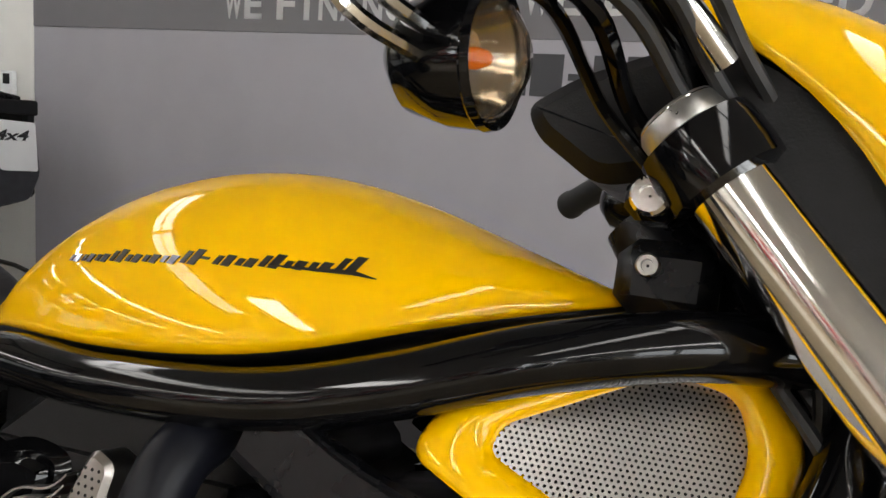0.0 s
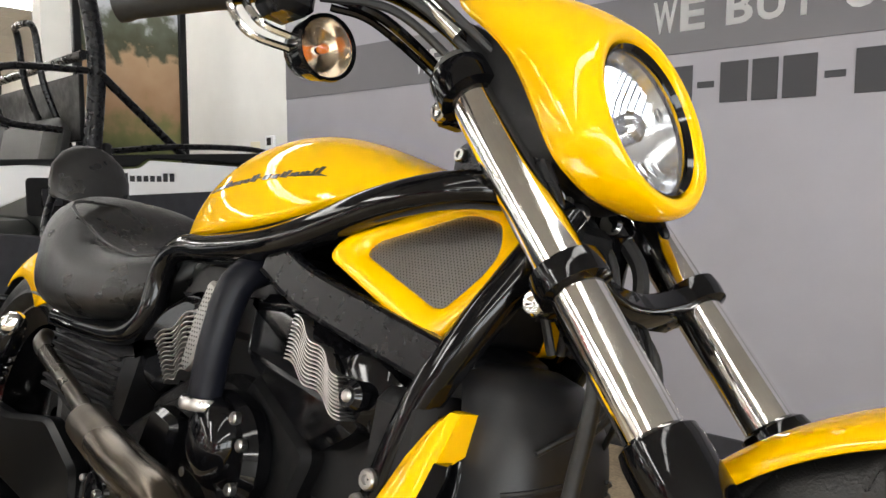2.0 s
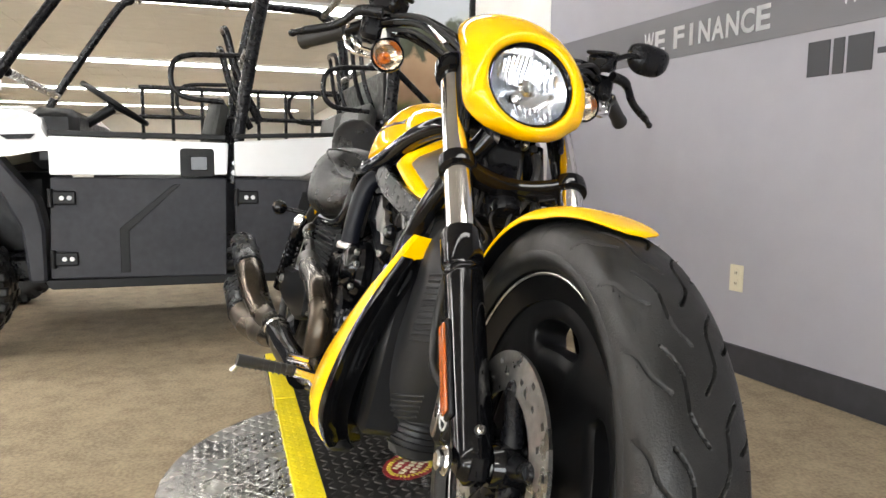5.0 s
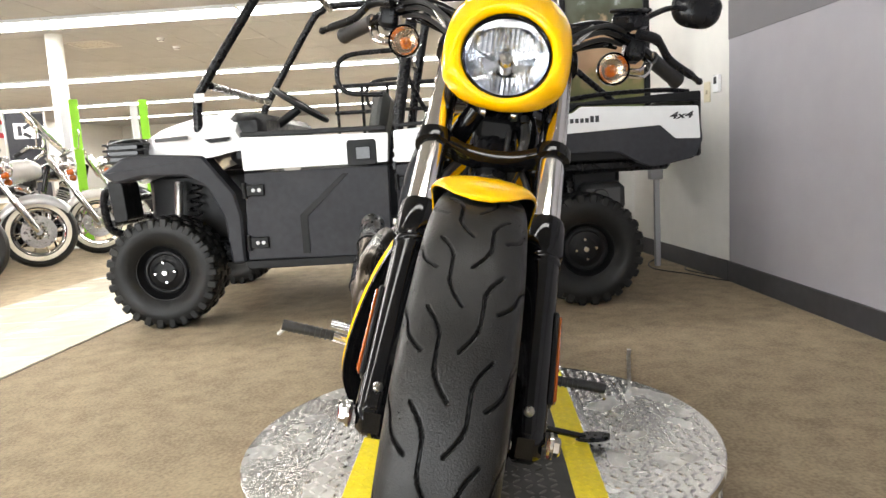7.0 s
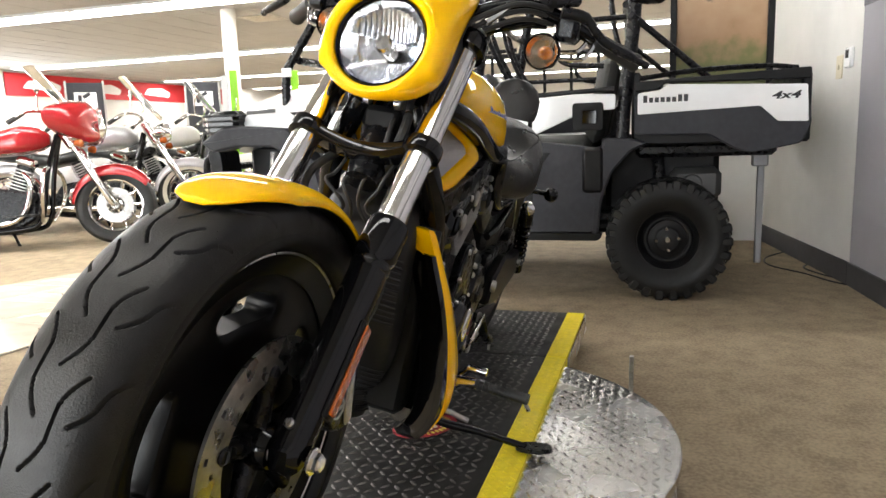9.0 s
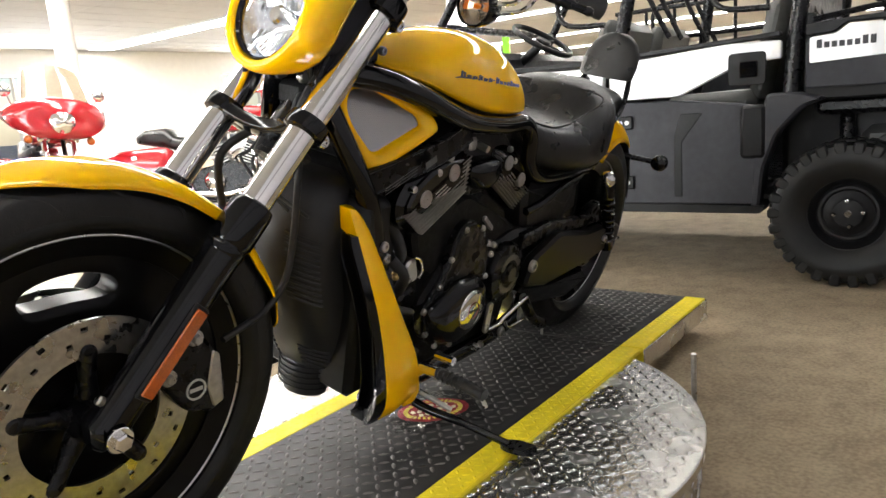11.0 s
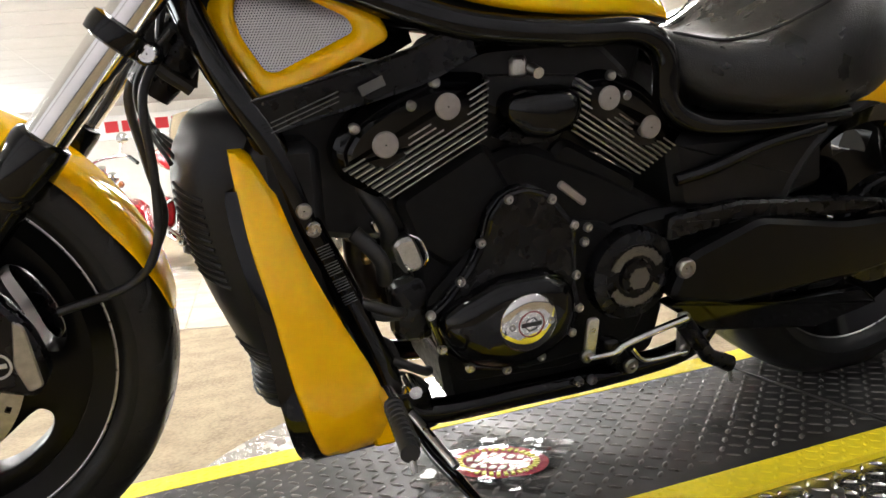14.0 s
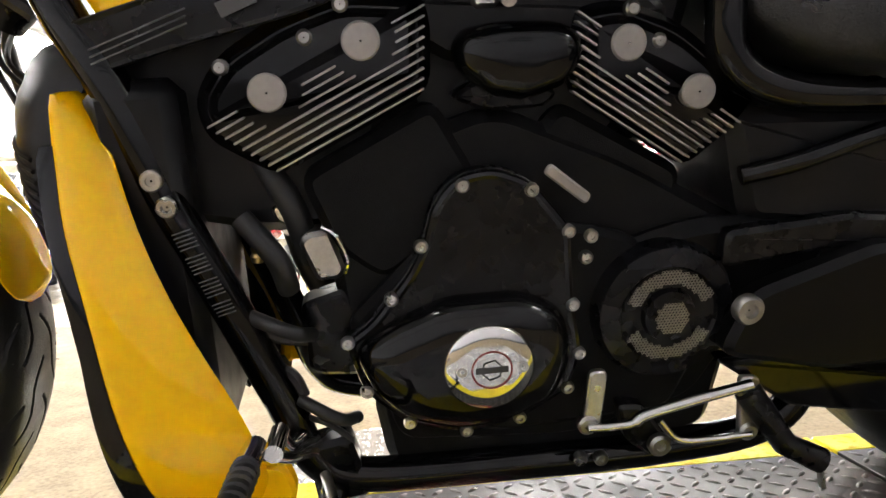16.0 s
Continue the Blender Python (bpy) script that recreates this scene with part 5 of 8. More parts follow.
def cover_y(x, z):
    return 0.205 - 0.356 * x - 0.416 * z


for s in (-1, 1):
    put = lambda x, y, z: Vector((x, s * (cover_y(x, z) + y), z))
    o2, i2 = rounded(CO, 0.018, 5), rounded(ME, 0.014, 5)
    n = 160

    def resample(poly):
        p = [Vector(q) for q in poly]
        seg = [(p[(i + 1) % len(p)] - p[i]).length for i in range(len(p))]
        tot, out = sum(seg), []
        start = max(range(len(p)), key=lambda i: p[i].y + p[i].x)
        i, used = start, 0.0
        for k in range(n):
            target = tot * k / n
            while used + seg[i] < target:
                used += seg[i]
                i = (i + 1) % len(p)
            out.append(tuple(p[i].lerp(p[(i + 1) % len(p)], (target - used) / max(seg[i], 1e-9))))
        return out
    oo, ii = resample(o2), resample(i2)
    rings = [[put(x, -0.045, z) for x, z in oo], [put(x, -0.008, z) for x, z in oo]]
    for f, d in ((0.10, 0.0), (0.25, 0.004), (0.5, 0.0065), (0.75, 0.005), (0.92, 0.001), (1.0, -0.004)):
        rings.append([put(a[0] + (b[0] - a[0]) * f, d, a[1] + (b[1] - a[1]) * f) for a, b in zip(oo, ii)])
    rings.append([put(x, -0.012, z) for x, z in ii])
    cv = part("airbox_cover", Geo().loft(rings, caps=False), YELLOW, bike, "yellow airbox cover with a perforated metal screen", 60)
    tagged(part("screen", perforated(offset(i2, 0.002), 0.0036, 0.00105, lambda x, y, z: put(x, y - 0.006, z)), SCREEN, cv, "perforated steel screen", fix=False), kind="stuff")
    part("screen_backing", Geo().loft([[put(x, -0.013, z) for x, z in ii], [put(x, -0.016, z) for x, z in ii]]), BLACK_PLASTIC, cv)
    part("cover_screw", Geo().lathe([(0.0085, 0), (0.0085, 0.003), (0.007, 0.005), (0.004, 0.005), (0.0036, 0.002), (0.0005, 0.002)], put(-0.512, 0.001, 0.800), (0, s, 0), 18), STEEL, cv, "steel screw")
part("airbox", Geo().loft([[(x, sg * max(0.005, cover_y(x, z) - 0.02), z) for x, z in offset(rounded(CO, 0.02), -0.006)] for sg in (-1, 1)]), BLACK_PLASTIC, bike)

# radiator with yellow side scoops
SHROUD = [(0.640, -0.432, 0.050), (0.632, -0.408, 0.074), (0.612, -0.388, 0.090), (0.575, -0.374, 0.098), (0.50, -0.370, 0.100), (0.42, -0.386, 0.100), (0.34, -0.410, 0.098), (0.27, -0.436, 0.090), (0.235, -0.458, 0.074)]


def shroud_at(z, a, lift=0.0):
    x0, w = eased(SHROUD, z, 0.04)
    xb = x0 - 0.085
    return (xb + (x0 - xb + lift) * math.cos(a) ** 0.7, (w + lift) * math.sin(a), z)


arc = [radians(-90 + 7.5 * k) for k in range(25)]
rad = part("radiator", Geo().loft([[shroud_at(0.235 + 0.405 * k / 40, max(-1.57, min(1.57, a))) for a in arc] for k in range(41)]), RAD_GREY, bike, "bulging dark grey radiator shroud with ribs", 40)
for z0, count in ((0.545, 12), (0.305, 5)):
    for k in range(count):
        for s in (-1, 1):
            zr = z0 - 0.0115 * k
            part("shroud_rib", Geo().tube([shroud_at(zr - 0.016 * t, s * radians(22 + 42 * t), 0.001) for t in (0, 0.25, 0.5, 0.75, 1)], 0.0027, 6), RAD_GREY, rad)
part("radiator_core", Geo().box((-0.56, -0.13, 0.20), (-0.475, 0.13, 0.60), 0.015), BLACK_PLASTIC, rad)
part("oil_cooler", Geo().loft([[(-0.50 + 0.055 * f * math.cos(a), 0.06 * f * math.sin(a), z) for a in arc] for z, f in ((0.265, 0.7), (0.245, 0.95), (0.205, 1.0), (0.175, 0.85), (0.165, 0.5))]), RAD_GREY, rad, "ribbed oil cooler nose")
for k in range(5):
    part("cooler_fin", Geo().tube([(-0.50 + 0.057 * math.cos(radians(a)), 0.062 * math.sin(radians(a)), 0.195 + 0.012 * k) for a in range(-80, 81, 20)], 0.002, 6), BLACK_PLASTIC, rad)

# rows: z, x start of yellow, x rear edge, y
DAM = [(0.592, -0.448, -0.466, 0.116), (0.584, -0.447, -0.478, 0.121), (0.570, -0.447, -0.489, 0.129), (0.54, -0.450, -0.497, 0.140), (0.48, -0.454, -0.513, 0.166), (0.42, -0.466, -0.534, 0.184),
       (0.36, -0.474, -0.560, 0.197), (0.30, -0.482, -0.590, 0.206), (0.25, -0.492, -0.606, 0.208), (0.22, -0.500, -0.612, 0.205), (0.19, -0.506, -0.612, 0.195), (0.165, -0.515, -0.600, 0.175)]
zz = np.linspace(0.165, 0.592, 40)
for s in (-1, 1):
    yel, blk, liner = [], [], []
    for z in zz:
        xy, xr, y = eased(DAM, z, 0.03)
        hook = float(np.interp(z, [0.535, 0.562], [0.0, 1.0])) ** 1.5
        curl = 0.046 * hook
        xf = xy + float(np.interp(z, [0.20, 0.36], [0.026, 0.013])) * (1 - 0.9 * hook)
        yel.append([(xy, s * (y - 0.001), z), (xy - 0.006, s * (y + 0.004), z), (xy * 0.6 + xr * 0.4, s * (y + 0.007), z), (xr + 0.012, s * (y + 0.002), z), (xr, s * (y - 0.012), z),
                    (xr + 0.006, s * (y - 0.022 - curl), z), (xr + 0.02, s * (y - 0.016 - curl), z), (xy, s * (y - 0.012 - curl), z)])
        if z > 0.558:
            continue
        yi = max(0.098, y - 0.056)
        liner.append([(xf - 0.004, s * (y - 0.016), z), (xr + 0.026, s * (y - 0.019), z), (xr + 0.026, s * (yi + 0.006), z), (xf - 0.016, s * (yi + 0.006), z), (xf - 0.011, s * (yi + 0.002), z), (xf - 0.016, s * yi, z),
                      (xr + 0.020, s * yi, z), (xr + 0.020, s * (y - 0.013), z), (xf - 0.004, s * (y - 0.012), z)])
        blk.append([(xf, s * (y - 0.008), z), (xf + 0.003, s * (y - 0.003), z), (xf - 0.004, s * y, z), (xy - 0.001, s * (y + 0.001), z), (xy - 0.002, s * (y - 0.012), z), (xf - 0.012, s * (y - 0.016), z),
                    (xf - 0.06, s * max(0.10, y - 0.075), z), (xf - 0.058, s * max(0.095, y - 0.085), z), (xf - 0.008, s * max(0.10, y - 0.022), z)])
    dam = part("side_scoop", Geo().loft(yel), YELLOW, bike, "yellow radiator side scoop", 50)
    part("scoop_lip", Geo().loft(blk), BLACK_GLOSS, dam, "black gloss scoop mouth", 50)
    part("scoop_liner", Geo().loft(liner), BLACK_GLOSS, dam, "", 50)
    part("scoop_base", Geo().box((-0.60, s * 0.118, 0.154), (-0.494, s * 0.177, 0.176), 0.010), BLACK_PLASTIC, dam)
    part("scoop_toe", Geo().prism(rounded([(-0.588, 0.235), (-0.628, 0.225), (-0.638, 0.19), (-0.622, 0.165), (-0.585, 0.165)], 0.012), s * 0.165, s * 0.19, 0.005), YELLOW, dam)

# engine
eng = part("engine_block", Geo().prism(rounded([(-0.68, 0.44), (-0.70, 0.28), (-0.718, 0.25), (-0.74, 0.175), (-0.95, 0.16), (-1.10, 0.20), (-1.16, 0.30), (-1.14, 0.42), (-1.0, 0.50), (-0.86, 0.56), (-0.74, 0.52)], 0.03), -0.10, 0.10, 0.012), BLACK_WRINKLE, bike, "black wrinkle-finish V-twin engine")
part("oil_pan", Geo().prism(rounded([(-0.718, 0.24), (-0.732, 0.150), (-0.77, 0.136), (-1.04, 0.136), (-1.12, 0.16), (-1.14, 0.26)], 0.02), -0.098, 0.098, 0.012), BLACK_WRINKLE, eng)
part("inner_case", Geo().prism(rounded([(-0.475, 0.64), (-0.515, 0.50), (-0.540, 0.455), (-0.625, 0.435), (-0.74, 0.44), (-0.76, 0.66), (-0.62, 0.69)], 0.02), -0.08, 0.08, 0.012), BLACK_PLASTIC, eng)
part("intake_body", Geo().prism(rounded([(-0.74, 0.70), (-0.765, 0.55), (-0.86, 0.49), (-0.98, 0.49), (-1.06, 0.58), (-1.09, 0.70), (-1.0, 0.725), (-0.84, 0.725)], 0.03), -0.075, 0.075, 0.02), BLACK_PLASTIC, eng)
part("crankcase_web", Geo().prism(rounded([(-0.695, 0.34), (-0.735, 0.25), (-0.85, 0.19), (-1.06, 0.20), (-1.12, 0.33), (-1.0, 0.42), (-0.82, 0.46)], 0.02), -0.115, 0.118, 0.008), BLACK_WRINKLE, eng)
CV = [(-0.815, 0.497), (-0.853, 0.503), (-0.893, 0.487), (-0.935, 0.435), (-0.940, 0.350), (-0.950, 0.293), (-0.935, 0.247), (-0.880, 0.215), (-0.818, 0.205), (-0.755, 0.222), (-0.710, 0.265), (-0.692, 0.327), (-0.720, 0.345), (-0.745, 0.375), (-0.765, 0.40), (-0.782, 0.435), (-0.79, 0.468)]
cov = part("clutch_cover", Geo().prism(rounded(CV, 0.015), 0.10, 0.131, 0.007), BLACK_SATIN, eng, "black side cover with bolts round its rim")
part("cover_rim", Geo().tube([(x, 0.128, z) for x, z in offset(rounded(CV, 0.015), -0.006)] + [(offset(rounded(CV, 0.015), -0.006)[0][0], 0.128, offset(rounded(CV, 0.015), -0.006)[0][1])], 0.0052, 8), BLACK_GLOSS, cov)
bulge = rounded([(-0.70, 0.318), (-0.735, 0.345), (-0.80, 0.372), (-0.88, 0.372), (-0.925, 0.35), (-0.938, 0.30), (-0.925, 0.25), (-0.87, 0.222), (-0.81, 0.215), (-0.75, 0.235), (-0.715, 0.275)], 0.02, 5)
rings = []
cx, cz = -0.825, 0.296
for f, y in ((1.0, 0.126), (0.985, 0.136), (0.94, 0.146), (0.85, 0.155), (0.72, 0.161), (0.55, 0.1635)):
    rings.append([(cx + (x - cx) * f, y, cz + (z - cz) * f) for x, z in bulge])
part("cover_bulge", Geo().loft(rings), BLACK_GLOSS, cov, "", 50)
derby = part("derby_cover", Geo().lathe([(0.047, -0.006), (0.0475, 0.001), (0.045, 0.004), (0.03, 0.0065), (0.001, 0.0075)], (-0.840, 0.163, 0.301), (0, 1, 0), 56), CHROME, cov, "round mirror-bright inspection cover", 60)
part("derby_badge", Geo().lathe([(0.0195, 0.0), (0.0200, 0.0012), (0.0212, 0.0012), (0.0217, 0.0)], (-0.842, 0.1697, 0.301), (0, 1, 0), 40), DECAL_RED, derby, "thin dark red ring")
part("badge_bar", Geo().box((-0.859, 0.1699, 0.2975), (-0.825, 0.1708, 0.3045), 0.0003).lathe([(0.010, 0), (0.0105, 0.0008), (0.012, 0.0008), (0.0125, 0)], (-0.842, 0.1699, 0.301), (0, 1, 0), 6), DECAL, derby)
for dx in (-0.034, 0.030):
    part("derby_screw", Geo().lathe([(0.0055, 0), (0.0055, 0.003), (0.003, 0.003), (0.0028, 0.001), (0.0005, 0.001)], (-0.841 + dx, 0.1675, 0.301), (0, 1, 0), 14), STEEL, derby)
BOLTS = [(-0.822, 0.487), (-0.892, 0.478), (-0.931, 0.432), (-0.955, 0.425), (-0.950, 0.402), (-0.937, 0.350), (-0.945, 0.292), (-0.933, 0.251), (-0.879, 0.219), (-0.819, 0.209), (-0.757, 0.226), (-0.713, 0.268), (-0.697, 0.327), (-0.745, 0.372), (-0.778, 0.427)]
for x, z in BOLTS:
    part("cover_bolt", Geo().lathe([(0.0075, 0.0), (0.0075, 0.005), (0.0055, 0.008), (0.0032, 0.008), (0.003, 0.004), (0.0004, 0.004)], (x, 0.129, z), (0, 1, 0), 14), ALUM, cov, "bright socket bolt")
part("name_slot", Geo().prism(rounded([(-0.914, 0.502), (-0.958, 0.466), (-0.951, 0.456), (-0.906, 0.492)], 0.006), 0.116, 0.124, 0.002), CAP_GREY, eng, "small grey plate")

# pulley cover and drive
pc = Vector((-1.040, 0.0, 0.333))
pul = part("pulley_cover", Geo().lathe([(0.078, 0.09), (0.080, 0.125), (0.074, 0.138), (0.055, 0.143), (0.052, 0.139), (0.030, 0.139), (0.028, 0.147), (0.001, 0.148)], pc, (0, 1, 0), 56), BLACK_SATIN, eng, "round black pulley cover with bright mesh arcs", 40)
for a0, a1 in ((20, 160), (205, 335)):
    pts = [(pc.x + r * math.cos(radians(a)), pc.z + r * math.sin(radians(a))) for r, rng in ((0.036, np.linspace(a0, a1, 24)), (0.051, np.linspace(a1, a0, 24))) for a in rng]
    part("mesh_arc", perforated(pts, 0.0036, 0.0013, lambda x, y, z: Vector((x, 0.1445 + y, z))), MESH_DARK, pul, fix=False)
circ = [(pc.x + 0.0185 * math.cos(2 * math.pi * k / 24), pc.z + 0.0185 * math.sin(2 * math.pi * k / 24)) for k in range(24)]
part("mesh_centre", perforated(circ, 0.0036, 0.0013, lambda x, y, z: Vector((x, 0.1525 + y, z))), MESH_DARK, pul, fix=False)
part("pulley_fairing", Geo().prism(rounded([(-0.96, 0.37), (-1.0, 0.41), (-1.08, 0.43), (-1.20, 0.425), (-1.24, 0.40), (-1.20, 0.30), (-1.12, 0.27), (-1.02, 0.268), (-0.965, 0.30)], 0.03), 0.085, 0.122, 0.014), WHEEL_BLACK, eng)
part("pivot_bolt", Geo().lathe([(0.0165, 0), (0.0165, 0.008), (0.0135, 0.012), (0.008, 0.012), (0.007, 0.007), (0.001, 0.007)], (-1.114, 0.164, 0.344), (0, 1, 0), 24), STEEL, eng, "steel swingarm pivot bolt")

# cylinder heads on both sides: covers, fins, caps
FH = [(-0.574, 0.582), (-0.600, 0.620), (-0.656, 0.652), (-0.716, 0.672), (-0.791, 0.666), (-0.798, 0.644), (-0.796, 0.579), (-0.644, 0.504), (-0.581, 0.544)]
RH = [(-0.940, 0.650), (-0.990, 0.657), (-1.052, 0.632), (-1.100, 0.594), (-1.128, 0.532), (-1.066, 0.482), (-0.940, 0.567)]
for s in (-1, 1):
    for nm, out, y1, caps_at, ax, z0 in (("front_head", FH, 0.128, ((-0.644, 0.586), (-0.732, 0.628)), Vector((-0.143, 0.070)), Vector((-0.645, 0.513))), ("rear_head", RH, 0.108, ((-0.992, 0.615), (-1.067, 0.565)), Vector((-0.118, -0.078)), Vector((-0.937, 0.571)))):
        hd = part("cylinder_head", Geo().prism(rounded(out, 0.02), s * 0.05, s * y1, 0.012), BLACK_GLOSS, eng, "black finned cylinder head")
        part("head_cover", Geo().prism(offset(rounded([q for q in out if q[1] > 0.53], 0.02), -0.014), s * (y1 - 0.004), s * (y1 + 0.008), 0.008), BLACK_GLOSS, hd)
        L = ax.length
        d = ax / L
        nrm = Vector((-d.y, d.x))
        if nrm.y < 0:
            nrm = -nrm
        fins = Geo()
        for k in range(9):
            base = z0 + nrm * (0.0081 * k)
            a, b = (-0.0041 * k, L + 0.0045 * k) if nm == "front_head" else (-0.0048 * k, L + 0.0037 * k)
            segs = [(a, b)]
            if k >= 4:
                for cxz in caps_at:
                    rel = Vector(cxz) - base
                    u, w = rel.dot(d), abs(rel.dot(nrm))
                    if w < 0.030:
                        hw = math.sqrt(0.030 ** 2 - w * w) + 0.002
                        segs = [t for (p, q) in segs for t in ((p, min(q, u - hw)), (max(p, u + hw), q)) if t[1] - t[0] > 0.006]
            for p, q in segs:
                if k > 7 and (p + q) / 2 > 0.035 and (p + q) / 2 < L - 0.04:
                    continue
                P, Q = base + d * p, base + d * q
                mm = Matrix.Translation(((P.x + Q.x) / 2, 0, (P.y + Q.y) / 2)) @ Matrix.Rotation(-math.atan2(d.y, d.x), 4, "Y")
                hl = (q - p) / 2
                fins.box((-hl, s * (y1 - 0.004), -0.0011), (hl, s * (y1 + 0.0095), 0.0010), 0.0004, mm)
        if s < 0:
            quad = [Vector(q) for q in (((-0.690, 0.650), (-0.694, 0.600), (-0.580, 0.556), (-0.596, 0.597)) if nm == "front_head" else ((-1.046, 0.571), (-0.990, 0.515), (-0.930, 0.553), (-0.925, 0.640)))]
            for k in range(12):
                f = k / 11
                p, q = quad[0].lerp(quad[1], f), quad[3].lerp(quad[2], f)
                side_v = Vector((-(q - p).y, (q - p).x)).normalized()
                line = [p.lerp(q, t / 24) + side_v * 0.0042 * math.sin(t / 24 * 4 * math.pi) for t in range(25)]
                part("fin_edge", Geo().loft([[(c.x + side_v.x * u, -(y1 + 0.002 + v), c.y + side_v.y * u) for u, v in ((-0.0009, -0.01), (0.0009, -0.01), (0.0009, 0.0125), (-0.0009, 0.0125))] for c in line]), FIN_EDGE, hd)
            continue
        part("fin_edge", fins, FIN_EDGE, hd, "thin bright machined fin edges")
        for cx2, cz2 in caps_at:
            part("head_cap", Geo().lathe([(0.0178, -0.012), (0.0178, 0.004), (0.016, 0.006), (0.001, 0.0062)], (cx2, s * (y1 + 0.006), cz2), (0, s, 0), 36), CAP_GREY, hd, "round satin grey cap")
        for bx, bz in ((out[1][0] - 0.005, out[1][1] - 0.01), (out[3][0], out[3][1] - 0.012), ((caps_at[0][0] + caps_at[1][0]) / 2 + 0.006, (caps_at[0][1] + caps_at[1][1]) / 2 + 0.026)):
            part("head_bolt", Geo().lathe([(0.0075, 0), (0.0075, 0.008), (0.005, 0.011), (0.0005, 0.011)], (bx, s * y1, bz), (0, s, 0), 12), STEEL, hd)
    # cylinders between head and crankcase
    part("cylinder", Geo().prism(rounded([(-0.66, 0.50), (-0.80, 0.57), (-0.86, 0.46), (-0.74, 0.38), (-0.69, 0.42)], 0.02), s * 0.04, s * 0.108, 0.01), BLACK_WRINKLE, eng)
    part("cylinder", Geo().prism(rounded([(-0.93, 0.56), (-1.07, 0.48), (-1.05, 0.40), (-0.92, 0.42), (-0.88, 0.50)], 0.02), s * 0.04, s * 0.095, 0.01), BLACK_WRINKLE, eng)
horn = [(-0.818, 0.618), (-0.827, 0.633), (-0.86, 0.640), (-0.92, 0.639), (-0.943, 0.629), (-0.949, 0.606), (-0.934, 0.579), (-0.888, 0.563), (-0.848, 0.572), (-0.822, 0.598)]
part("horn_cover", Geo().loft([[(-0.885 + (x + 0.885) * f, y, 0.602 + (z - 0.602) * f) for x, z in rounded(horn, 0.012, 4)] for f, y in ((0.9, 0.06), (1.0, 0.10), (0.97, 0.118), (0.86, 0.130), (0.6, 0.137), (0.25, 0.139))]), BLACK_GLOSS, eng, "oval black horn cover", 60)
part("horn_bracket", Geo().prism(rounded([(-0.815, 0.57), (-0.85, 0.555), (-0.91, 0.556), (-0.925, 0.57), (-0.90, 0.582), (-0.84, 0.585)], 0.008), 0.07, 0.11, 0.004), BLACK_SATIN, eng)
part("valley_fitting", Geo().box((-0.868, 0.06, 0.652), (-0.84, 0.10, 0.682), 0.005).tube([(-0.872, 0.10, 0.665), (-0.872, 0.125, 0.66)], 0.008, 12), ALUM, eng, "bright hose fitting")
part("intake_body", Geo().prism(rounded([(-0.72, 0.665), (-0.80, 0.70), (-0.98, 0.70), (-1.05, 0.64), (-0.93, 0.60), (-0.82, 0.60)], 0.02), -0.10, 0.095, 0.01), BLACK_PLASTIC, eng)
rg = part("regulator", Geo().prism(rounded([(-0.654, 0.430), (-0.664, 0.440), (-0.688, 0.442), (-0.702, 0.398), (-0.694, 0.388), (-0.670, 0.386)], 0.006), 0.045, 0.104, 0.005), ALUM, eng, "bright metal regulator body")
part("regulator_clip", Geo().tube(smooth_path([(-0.680, 0.104, 0.446), (-0.693, 0.110, 0.438), (-0.703, 0.110, 0.412), (-0.700, 0.106, 0.396)], 5), 0.0028, 8), CHROME, rg, "bright wire clip")
part("regulator_bracket", Geo().prism(rounded([(-0.628, 0.466), (-0.655, 0.470), (-0.668, 0.452), (-0.652, 0.440), (-0.632, 0.450)], 0.006), 0.06, 0.085, 0.003), CHROME, rg)
part("front_mount", Geo().prism(rounded([(-0.652, 0.275), (-0.652, 0.31), (-0.648, 0.36), (-0.70, 0.375), (-0.73, 0.30), (-0.71, 0.27)], 0.012), 0.06, 0.10, 0.006), BLACK_SATIN, eng)
for pts, r in (([(-0.60, 0.10, 0.345), (-0.625, 0.112, 0.330), (-0.655, 0.112, 0.325)], 0.006), ([(-0.645, 0.115, 0.235), (-0.668, 0.122, 0.228), (-0.69, 0.118, 0.205), (-0.692, 0.11, 0.19)], 0.0035),
               ([(-0.635, 0.115, 0.245), (-0.662, 0.118, 0.243), (-0.685, 0.115, 0.23), (-0.702, 0.112, 0.222)], 0.003), ([(-0.618, 0.105, 0.295), (-0.636, 0.115, 0.285), (-0.645, 0.115, 0.262)], 0.007)):
    part("engine_wire", Geo().tube(smooth_path(pts, 5), r, 8), CABLE, eng)
for k, (a, b, r) in enumerate((((-0.60, 0.10, 0.46), (-0.64, 0.10, 0.38), 0.012), ((-0.62, 0.07, 0.52), (-0.66, 0.06, 0.40), 0.014), ((-0.60, 0.12, 0.36), (-0.66, 0.11, 0.33), 0.008), ((-0.64, 0.12, 0.26), (-0.70, 0.10, 0.22), 0.007))):
    part("engine_hose", Geo().tube(smooth_path([a, ((a[0] + b[0]) / 2 - 0.012, a[1] + 0.015, (a[2] + b[2]) / 2), b], 6), r, 12), CABLE, eng)
part("brass_fitting", Geo().lathe([(0.006, 0), (0.008, 0.003), (0.006, 0.006), (0.008, 0.010), (0.006, 0.014), (0.008, 0.018), (0.005, 0.024)], (-0.615, 0.105, 0.438), (0.1, 0.2, -1), 16, caps=True), mat("brass", (0.5, 0.36, 0.14), 0.3, 1.0), eng)

